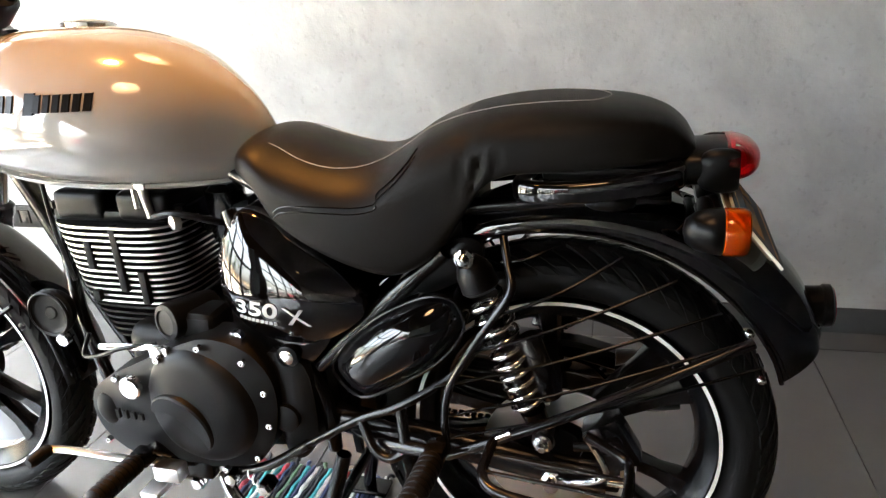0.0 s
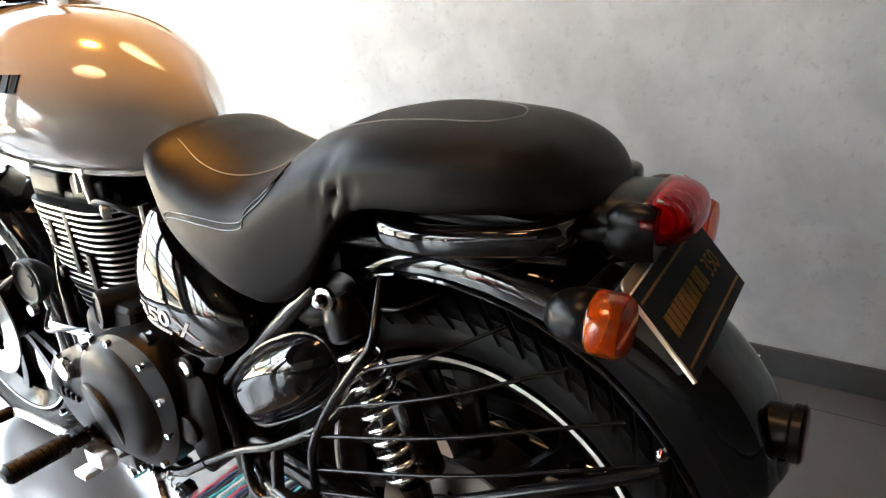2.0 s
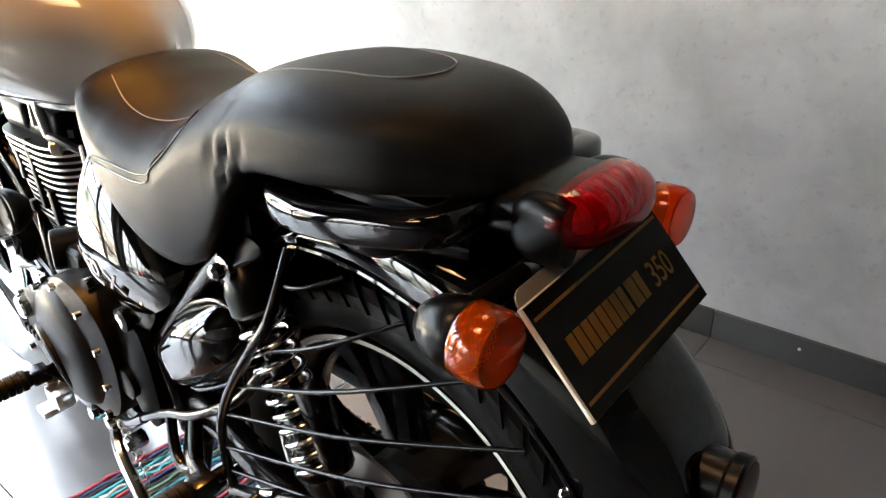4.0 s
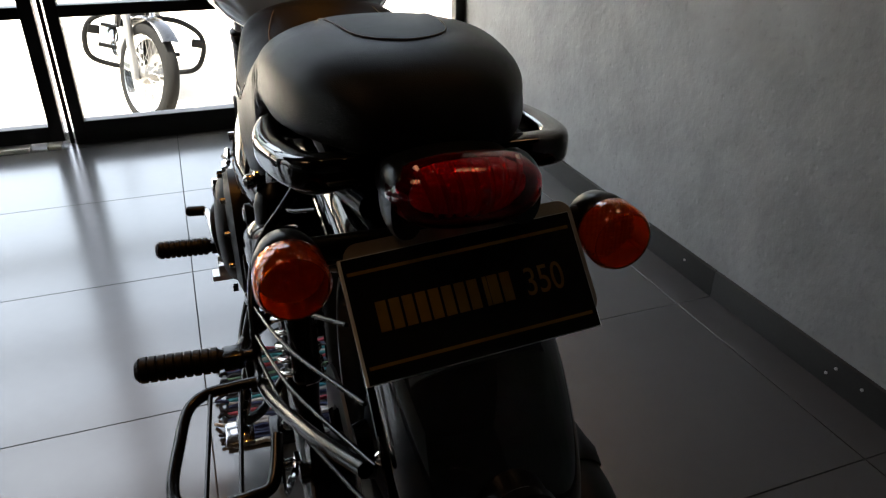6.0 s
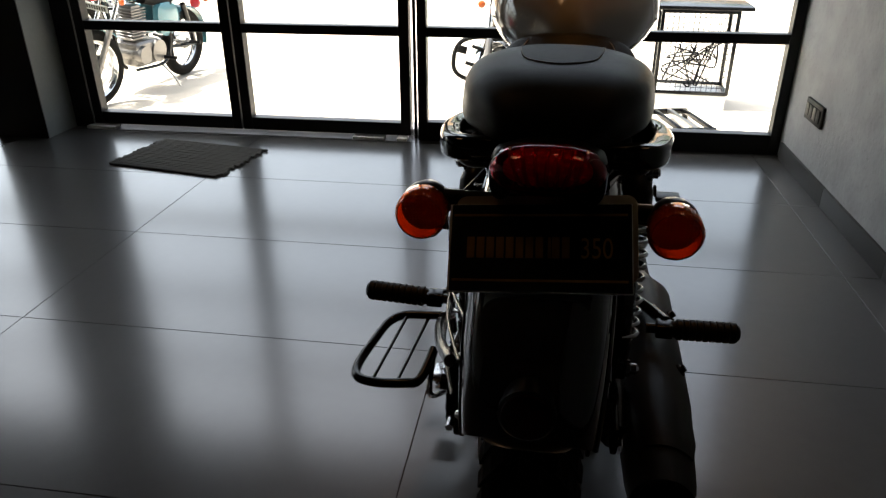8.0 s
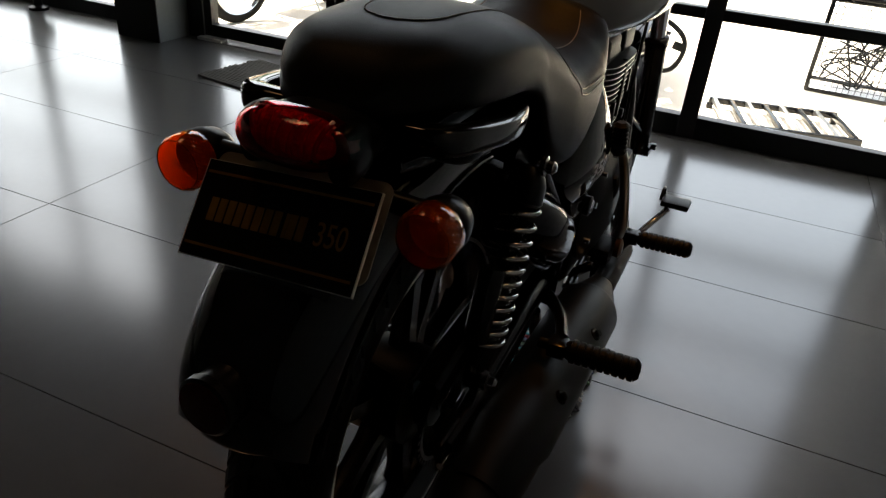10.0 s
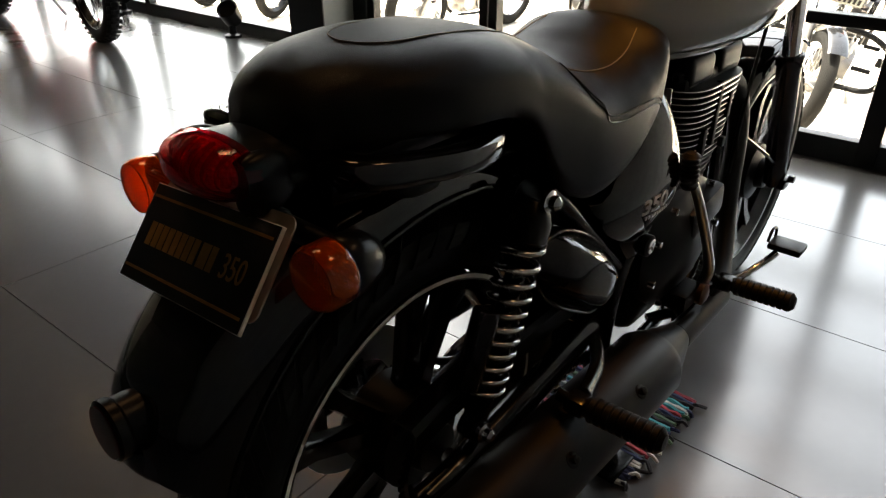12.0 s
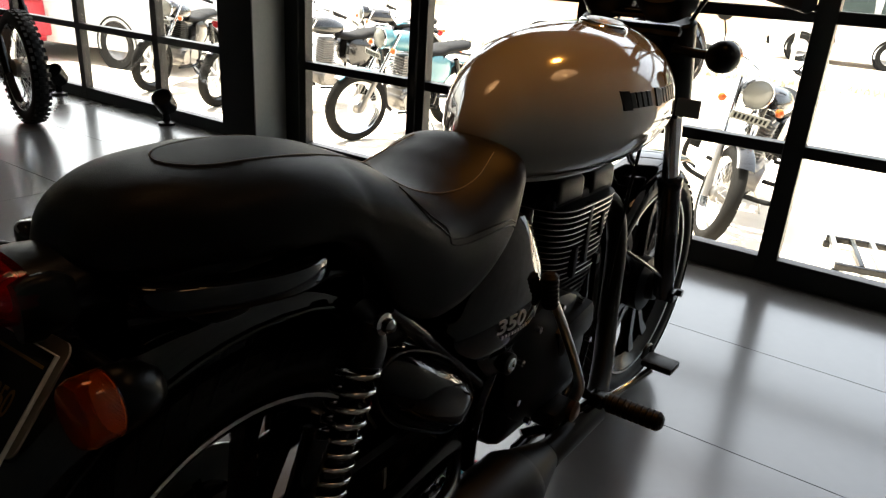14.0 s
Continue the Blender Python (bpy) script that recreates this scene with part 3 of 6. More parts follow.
for s in (-1, 1):
    for off in (0.0, 0.008):
        bm = b_()
        run = [on_seat(y, z - off, s) for y, z in ((0.423, 0.738), (0.41, 0.746), (0.382, 0.749), (0.337, 0.749), (0.296, 0.749), (0.264, 0.756), (0.262, 0.768), (0.24, 0.787), (0.222, 0.806), (0.21, 0.824))]
        tube(bm, [p for p in run if p], 0.0011, 6, 5)
        part("side_seam", bm, SATIN, seat, "dark raised seam")
# smoother inset on the pillion pad and the rider's hollow
bm = b_()
rows = []
for k in range(15):
    y = 0.149 - 0.193 * k / 14
    w = interp([(-0.044, 0.009), (-0.039, 0.02), (-0.032, 0.032), (-0.018, 0.042), (0, 0.0475), (0.029, 0.052), (0.078, 0.056), (0.149, 0.053)], y)
    rows.append([over_seat(w * (j / 8 - 1), y) for j in range(17)])
for a, c in zip(rows, rows[1:]):
    va, vc = [bm.verts.new(p) for p in a], [bm.verts.new(p) for p in c]
    for i in range(16):
        bm.faces.new((va[i], va[i + 1], vc[i + 1], vc[i]))
bmesh.ops.remove_doubles(bm, verts=bm.verts, dist=1e-5)
part("pillion_inset", bm, SUEDE, seat, "smooth black pillion inset", smooth=60)
bm = b_()
block(bm, (0, -0.05, 0.79), (0.19, 0.18, 0.02), 0.008)
block(bm, (0, 0.3, 0.71), (0.2, 0.3, 0.06), 0.01)
part("seat_base", bm, PLASTIC, bike)

# rear mudguard: arched section swept over the wheel
M_EDGE = [(0.205, 0.59), (0.165, 0.655), (0.11, 0.695), (0.037, 0.708), (-0.04, 0.703), (-0.11, 0.683), (-0.172, 0.65), (-0.222, 0.607), (-0.255, 0.565), (-0.278, 0.525), (-0.29, 0.49)]
M_TOP = [(0.25, 0.63), (0.19, 0.698), (0.125, 0.732), (0.04, 0.752), (-0.04, 0.754), (-0.115, 0.742), (-0.187, 0.716), (-0.248, 0.682), (-0.296, 0.639), (-0.329, 0.588), (-0.342, 0.535)]
M_W = [0.085, 0.088, 0.09, 0.09, 0.089, 0.087, 0.085, 0.084, 0.082, 0.079, 0.076]
edge = glide([(0, y, z) for y, z in M_EDGE], 4)
crown = glide([(0, y, z) for y, z in M_TOP], 4)
wid = glide([(w, 0, 0) for w in M_W], 4)
bm = b_()
rows = []
for e, c, w in zip(edge, crown, wid):
    ring = []
    for k in range(25):
        a = math.pi * k / 24
        f = math.sin(a) ** 0.75 if 0 < k < 24 else 0
        ring.append(Vector((w.x * math.copysign(abs(math.cos(a)) ** 0.6, math.cos(a)), e.y + (c.y - e.y) * f, e.z + (c.z - e.z) * f)))
    inner = [v + (Vector((0, (e.y + c.y) / 2, (e.z + c.z) / 2)) - v).normalized() * 0.004 for v in ring[::-1]]
    rows.append(ring + inner)
loft(bm, rows)
guard = part("rear_mudguard", bm, GLOSS, bike, "deep glossy black rear mudguard", smooth=50)
bm = b_()
for s in (-1, 1):
    tube(bm, [(s * (w.x + 0.0015), e.y, e.z) for e, w in list(zip(edge, wid))[4::2]], 0.0035, 8, 1)
part("rolled_edge", bm, GLOSS, guard)
for s in (-1,):
    for y, z in ((-0.25, 0.567), (-0.272, 0.497)):
        bm = b_()
        lathe(bm, [(0.007, 0), (0.007, 0.004), (0.004, 0.008), (0.001, 0.009)], (s * 0.082, y + 0.01, z), (s, 0, 0), 12)
        part("mudguard_bolt", bm, CHROME, guard)
# number plate light and flap lump at the mudguard's tail
bm = b_()
lathe(bm, [(0.028, -0.03), (0.028, 0.0), (0.028, 0.03), (0.0305, 0.033), (0.0305, 0.042), (0.0275, 0.0445)], (0, -0.312, 0.577), (0, -1, 0.06), 28)
part("tail_reflector_housing", bm, PLASTIC, guard, "black round reflector housing")
bm = b_()
lathe(bm, [(0.0275, 0.0435), (0.0265, 0.0455), (0.016, 0.0465), (0.002, 0.0468)], (0, -0.312, 0.577), (0, -1, 0.06), 28)
part("tail_reflector", bm, RED, guard, "dark red round reflector")
bm = b_()
dome(bm, [(-0.05, 0.035), (0, 0.045), (0.05, 0.035), (0.06, 0.0), (0.045, -0.036), (0, -0.043), (-0.045, -0.036), (-0.06, 0.0)], lambda u, v, h: Vector((u, -0.322 - h + v * 0.15, 0.543 + v)), 0.03, 0.026, 8, 4, 0.01, 1.8)
part("mud_flap", bm, GLOSS, guard, "black plastic tail flap", smooth=60)


# wheels
def wheel(name, at, rt, wt, rr, wr, label, tread):
    """Alloy wheel: tyre, rim, tape, spokes, hub."""
    root = new(name)
    root.parent = bike
    root.location = at
    root["label"] = label
    bm = b_()
    prof = []
    for k in range(25):
        a = math.tau * k / 24
        x, y = math.cos(a), math.sin(a)
        prof.append((rr + (rt - rr) * (0.5 + 0.5 * y), wt / 2 * math.copysign(abs(x) ** 0.7, x) * (0.78 if y < -0.6 else 1)))
    lathe(bm, prof[:-1], (0, 0, 0), (1, 0, 0), 72, closed=True)
    part("tyre", bm, RUBBER, root, "black road tyre", smooth=50)
    # raised tread bars
    bm = b_()
    for k in range(tread):
        for s in (-1, 1):
            for j in range(4):
                a0 = math.tau * (k + 0.12 * s) / tread
                th = [0.1 + 0.28 * j, 0.38 + 0.28 * j]
                w = 0.7 * math.tau / tread
                vs = []
                for lift in (-0.004, 0.0045):
                    for t, da in ((th[0], 0), (th[1], 0), (th[1], w), (th[0], w)):
                        c, si = math.sin(t), math.cos(t)
                        rad = (rt + rr) / 2 + (rt - rr) / 2 * si + lift * si
                        xx = s * (wt / 2 * abs(c) ** 0.7 + lift * c)
                        ang = a0 + da + 0.2 * t
                        vs.append(bm.verts.new((xx, rad * math.cos(ang), rad * math.sin(ang))))
                bm.faces.new(vs[4:8])
                for i in range(4):
                    bm.faces.new((vs[i], vs[(i + 1) % 4], vs[4 + (i + 1) % 4], vs[4 + i]))
    part("tread", bm, RUBBER, root, smooth=0)["kind"] = "stuff"
    bm = b_()
    lathe(bm, [(rr + 0.006, -wr / 2), (rr + 0.004, -wr / 2 + 0.008), (rr - 0.012, -wr / 2 + 0.014), (rr - 0.022, -0.012), (rr - 0.022, 0.012), (rr - 0.012, wr / 2 - 0.014), (rr + 0.004, wr / 2 - 0.008), (rr + 0.006, wr / 2), (rr - 0.004, wr / 2), (rr - 0.02, wr / 2 - 0.014), (rr - 0.034, 0.014), (rr - 0.034, -0.014), (rr - 0.02, -wr / 2 + 0.014), (rr - 0.004, -wr / 2)], (0, 0, 0), (1, 0, 0), 72, closed=True)
    part("rim", bm, SATIN, root, "black alloy rim", smooth=40)
    bm = b_()
    for s in (-1, 1):
        lathe(bm, [(rr - 0.001, s * (wr / 2 + 0.0012)), (rr + 0.005, s * (wr / 2 + 0.0016))], (0, 0, 0), (1, 0, 0), 72)
    for f in [f for f in bm.faces if len(f.verts) > 4]:
        bm.faces.remove(f)
    part("rim_tape", bm, STRIPE, root, "thin white rim tape", smooth=0)
    for k in range(5):
        bm = b_()
        for d in (-0.2, 0.2):
            a, b2 = math.tau * k / 5 + d * 0.6, math.tau * k / 5 + d
            pa = Vector((0, 0.045 * math.cos(a), 0.045 * math.sin(a)))
            pb = Vector((0, (rr - 0.028) * math.cos(b2), (rr - 0.028) * math.sin(b2)))
            t = (pb - pa).normalized()
            s = t.cross(Vector((1, 0, 0)))
            loft(bm, [[p + Vector((x, 0, 0)) + s * y for x, y in ((-w, -w * 0.7), (0, -w), (w, -w * 0.7), (w, w * 0.7), (0, w), (-w, w * 0.7))] for p, w in ((pa, 0.02), (pa.lerp(pb, 0.3), 0.0155), (pa.lerp(pb, 0.75), 0.0145), (pb, 0.021))])
        part("spoke", bm, SATIN, root, smooth=50)
    bm = b_()
    lathe(bm, [(0.012, -0.075), (0.035, -0.07), (0.04, -0.05), (0.074, -0.04), (0.074, 0.04), (0.04, 0.05), (0.035, 0.07), (0.012, 0.075)], (0, 0, 0), (1, 0, 0), 32)
    part("hub", bm, MATTE, root)
    return root


rear_wheel = wheel("rear_wheel", RA, 0.324, 0.124, 0.242, 0.092, "black alloy rear wheel with broad tyre", 60)
front_wheel = wheel("front_wheel", FA, 0.32, 0.094, 0.251, 0.072, "black alloy front wheel", 60)


def disc(parent, x, r, n=10):
    bm = b_()
    lathe(bm, [(r * 0.55, -0.002), (r, -0.002), (r, 0.002), (r * 0.55, 0.002)], (x, 0, 0), (1, 0, 0), 48, closed=True)
    part("brake_disc", bm, STEEL, parent, "drilled steel brake disc")
    bm = b_()
    for k in range(5):
        a = math.tau * k / 5
        rod(bm, (x, 0.03 * math.cos(a), 0.03 * math.sin(a)), (x, r * 0.6 * math.cos(a + .3), r * 0.6 * math.sin(a + .3)), 0.008, n=8)
    part("disc_carrier", bm, SATIN, parent)


disc(rear_wheel, -0.085, 0.12)
disc(front_wheel, -0.068, 0.14)

# rear lamp
RIB = pbr("lens_rib_plastic", (0.85, 0.5, 0.5), 0.15, metal=0.5)
def blob(bm, c, r, n=2.6, y0=-1.0, y1=1.0, seg=28, rows=12, taper=0.0, wall=0.0):
    """A squared ellipsoid cut to a stretch of its y axis; with a wall it is a hollow shell."""
    out = []
    if wall:
        blob_in = b_()
        blob(blob_in, c, [q - wall for q in r], n, y0, y1, seg, rows, taper)
        blob_in.verts.ensure_lookup_table()
        inner = [[blob_in.verts[k * seg + j].co.copy() for j in range(seg)] for k in range(rows + 1)]
        blob_in.free()
    for k in range(rows + 1):
        t = y0 + (y1 - y0) * (0.5 - 0.5 * math.cos(math.pi * k / rows))
        s = max(1 - abs(t) ** n, 1e-6) ** (1 / n)
        s *= 1 + taper * t
        ring = []
        for j in range(seg):
            a = math.tau * j / seg
            ca, sa = math.cos(a), math.sin(a)
            ring.append(Vector((c[0] + r[0] * s * math.copysign(abs(ca) ** (2 / n), ca), c[1] + r[1] * t, c[2] + r[2] * s * math.copysign(abs(sa) ** (2 / n), sa))))
        out.append(ring)
    loft(bm, out + inner[::-1] if wall else out)


lamp = new("tail_lamp")
lamp.parent = bike
lamp["label"] = "black tail lamp with curved red lens"
bm = b_()
loft(bm, [[Vector((w * math.copysign(abs(math.cos(a)) ** 0.8, math.cos(a)), y, z + h * math.copysign(abs(math.sin(a)) ** 0.8, math.sin(a)))) for a in [math.tau * j / 32 for j in range(32)]] for y, z, w, h in ((-0.045, 0.778, 0.04, 0.02), (-0.095, 0.784, 0.052, 0.028), (-0.145, 0.787, 0.06, 0.03), (-0.19, 0.79, 0.0625, 0.029), (-0.201, 0.791, 0.0615, 0.0275))])
part("lamp_housing", bm, PLASTIC, lamp, "black lamp housing", smooth=60)
bm = b_()
blob(bm, (0, -0.196, 0.795), (0.0645, 0.045, 0.028), 2.5, -1.0, 0.0, wall=0.0025)
part("red_lens", bm, RED, lamp, "glossy dark red lens", smooth=60)
bm = b_()
blob(bm, (0, -0.197, 0.797), (0.052, 0.03, 0.021), 2.4, -1.0, 0.0)
part("reflector_core", bm, prism_bowl("lamp_reflector", (0.75, 0.7, 0.68)), lamp, smooth=60)
for k in range(7):
    bm = b_()
    u = -0.042 + 0.014 * k
    tube(bm, [(u * (0.8 + 0.2 * math.cos(a)), -0.1985 - 0.0345 * math.sin(a) * (1 - (u / 0.06) ** 2) ** 0.5, 0.797 + 0.022 * math.cos(a)) for a in [0.3 + 2.4 * j / 8 for j in range(9)]], 0.0024, 6, 2)
    part("lens_rib", bm, RIB, lamp, smooth=60)
for s in (-1, 1):
    bm = b_()
    blob(bm, (s * 0.05, -0.191, 0.786), (0.015, 0.034, 0.03), 2.4, -0.6, 0.9)
    part("lens_cheek", bm, PLASTIC, lamp, smooth=60)

# turn signals
BOWL = prism_bowl("signal_bowl", (0.85, 0.83, 0.8))
for s in (-1, 1):
    t = new("turn_signal")
    t.parent = bike
    t.matrix_parent_inverse = Matrix()
    t.location = (0.142 if s > 0 else -0.141, -0.179, 0.734 if s < 0 else 0.732)
    t["label"] = "round amber turn signal in a black shell"
    bm = b_()
    lathe(bm, [(0.004, 0.037), (0.015, 0.034), (0.024, 0.022), (0.0285, 0.006), (0.0295, -0.008), (0.028, -0.01)], (0, 0, 0), (0, 1, 0), 32)
    part("shell", bm, PLASTIC, t, smooth=60)
    bm = b_()
    lathe(bm, [(0.028, -0.008), (0.03, -0.011), (0.03, -0.033), (0.027, -0.039), (0.018, -0.0405), (0.0004, -0.041), (0.0004, -0.0392), (0.0175, -0.0387), (0.0258, -0.0373), (0.0282, -0.0325), (0.0282, -0.011), (0.0265, -0.008)], (0, 0, 0), (0, 1, 0), 36, closed=True)
    part("amber_lens", bm, AMBER, t, "ribbed amber lens", smooth=40)
    bm = b_()
    lathe(bm, [(0.005, 0.016), (0.013, 0.012), (0.02, 0.005), (0.0245, -0.004), (0.0272, -0.0115)], (0, 0, 0), (0, 1, 0), 24)
    part("reflector_bowl", bm, BOWL, t, smooth=70)
    bm = b_()
    rod(bm, (-s * 0.02, 0.006, 0.0), (-s * 0.085, 0.012, 0.004), 0.0085)
    part("stalk", bm, PLASTIC, t)

# show plate
PC = Vector((-0.003, -0.2355, 0.7155))
PU = Vector((0.2, 0.004, 0.014)).normalized()      # the board hangs a little askew
PV = Vector((0, 0.063, 0.076))
PV = (PV - PU * PV.dot(PU)).normalized()
PN = PU.cross(PV)


def on_plate(u, v, h=0.0):
    return PC + PU * u + PV * v + PN * h


plate = new("show_plate")
plate.parent = bike
plate["label"] = "black display number board with gold lettering and stripes"
PM = Matrix((PU, PV, PN)).transposed().to_4x4()
bm = b_()
block(bm, on_plate(0, 0, -0.001), (0.2, 0.1, 0.004), 0.0004, PM, 1)
part("board_core", bm, BOARD_EDGE, plate, "white foam board edge", smooth=0)
bm = b_()
block(bm, on_plate(0.0007, 0, 0.0017), (0.1965, 0.0985, 0.001), 0, PM)
part("board_face", bm, BOARD, plate, "black printed face", smooth=0)
for v in (0.037, -0.037):
    bm = b_()
    block(bm, on_plate(0, v, 0.0024), (0.19, 0.0028, 0.0004), 0, PM)
    part("gold_stripe", bm, GOLD, plate, smooth=0)
for k in range(11):
    bm = b_()
    wl = 0.0085 if k != 8 else 0.0035
    u = -0.079 + 0.0108 * k - (0.004 if k > 8 else 0)
    block(bm, on_plate(u + 0.004, 0.0, 0.0025), (wl, 0.024, 0.0006), 0, PM)
    part("letter_bar", bm, GOLD, plate, smooth=0)
lettering("model_number", "350", 0.033, 0.0003, lambda x, y, h: on_plate(0.044 + x * 0.72, -0.0118 + y, 0.0025 + h), GOLD, plate, "gold printed figures")
bm = b_()
outline = [(0.006 + sx * 0.088 + 0.012 * math.cos(a), 0.012 + sy * 0.038 + 0.012 * math.sin(a)) for sx, sy, a0 in ((1, 1, 0), (-1, 1, 1), (-1, -1, 2), (1, -1, 3)) for a in [math.pi / 2 * (a0 + k / 6) for k in range(7)]]
loft(bm, [[on_plate(u, v, h) for u, v in outline] for h in (-0.007, -0.005)])
part("backing_plate", bm, TAN, plate, "tan steel backing plate", smooth=0)
bm = b_()
block(bm, (0, -0.19, 0.708), (0.11, 0.03, 0.1), 0.01, pose(0, 0, 0, -20).to_3x3().to_4x4())
rod(bm, (-0.125, -0.172, 0.742), (0.13, -0.172, 0.738), 0.011)
part("plate_bracket", bm, PLASTIC, plate)

# grab rails
for s in (-1, 1):
    bm = b_()
    run = glide([(s * x, y, z) for x, y, z in ((0.06, 0.062, 0.772), (0.108, 0.063, 0.773), (0.125, 0.048, 0.774), (0.134, 0.01, 0.776), (0.135, -0.03, 0.78), (0.13, -0.07, 0.785), (0.12, -0.112, 0.79), (0.102, -0.13, 0.792), (0.05, -0.126, 0.79))], 6)
    rows = []
    for i, p in enumerate(run):
        d = run[min(i + 1, len(run) - 1)] - run[max(i - 1, 0)]
        d.z = 0
        d.normalize()
        o = Vector((d.y, -d.x, 0))
        rows.append([p + o * 0.0145 * math.copysign(abs(math.cos(a)) ** 0.45, math.cos(a)) + Vector((0, 0, 0.0145 * math.copysign(abs(math.sin(a)) ** 0.5, math.sin(a)))) for a in [math.tau * k / 20 for k in range(20)]])
    loft(bm, rows)
    part("grab_rail", bm, GLOSS, bike, "glossy black grab rail", smooth=60)
    bm = b_()
    blob(bm, (s * 0.095, -0.05, 0.76), (0.03, 0.035, 0.016), 2.5)
    part("rail_foot", bm, PLASTIC, bike)


# shocks
for s in (-1, 1):
    sh = new("rear_shock")
    sh.parent = bike
    sh["label"] = "rear shock with bright coil spring and black shroud"
    a, c = Vector((s * 0.126, 0.14, 0.681)), Vector((s * 0.12, 0.034, 0.388))
    d = (c - a).normalized()
    L = (c - a).length
    bm = b_()
    lathe(bm, [(0.012, -0.012), (0.022, 0.0), (0.0265, 0.012), (0.0275, 0.036), (0.023, 0.041)], a + d * 0.016, d, 28)
    part("shroud", bm, PLASTIC, sh, "black upper shroud")
    bm = b_()
    rod(bm, a + d * 0.09, a + d * (L - 0.03), 0.013)
    lathe(bm, [(0.016, 0), (0.02, 0.01), (0.02, 0.085), (0.016, 0.09)], a + d * 0.17, d, 20)
    part("damper", bm, SATIN, sh)
    bm = b_()
    e1 = Vector((0, 1, 0)) - d * d.y
    e1.normalize()
    e2 = d.cross(e1)
    pts = []
    turns, z0, z1 = 10.5, 0.056, L - 0.055
    for k in range(int(turns * 14) + 1):
        q = k / 14
        zz = z0 + (z1 - z0) * (q / turns) ** 0.9
        pts.append(a + d * zz + (e1 * math.cos(q * math.tau) + e2 * math.sin(q * math.tau)) * 0.0255)
    tube(bm, pts, 0.0042, 8, 1)
    # right spring drawn in duller chrome to stand for the shade there
    part("coil_spring", bm, CHROME if s < 0 else COIL, sh, "bright steel coil spring, the right one dulled for shade", smooth=60)
    bm = b_()
    lathe(bm, [(0.018, -0.012), (0.018, 0.012)], c, (1, 0, 0), 20)
    rod(bm, c - d * 0.05, c, 0.02, 0.014)
    part("lower_eye", bm, SATIN, sh)
    for p in (a, c):
        bm = b_()
        lathe(bm, [(0.014, 0.0), (0.014, 0.006), (0.009, 0.008), (0.009, 0.016), (0.005, 0.02), (0.001, 0.0205)], p + Vector((s * 0.014, 0, 0)), (s, 0, 0), 16)
        part("domed_nut", bm, COIL, sh, "chrome domed nut")
    bm = b_()
    lathe(bm, [(0.016, 0), (0.018, 0.004), (0.018, 0.1), (0.015, 0.105)], a + d * 0.1 + Vector((-s * 0.005, -0.048, -0.03)), d, 18)
    part("gas_canister", bm, SATIN, sh)
    bm = b_()
    dome(bm, [(0.25, 0.626), (0.205, 0.664), (0.155, 0.697), (0.125, 0.69), (0.125, 0.66), (0.155, 0.632), (0.21, 0.608)], lambda u, v, h: Vector((s * (0.112 + h), u, v)), 0.02, 0.004, 4, 4)
    part("shock_bracket", bm, PLASTIC, bike, "black shock mounting bracket")


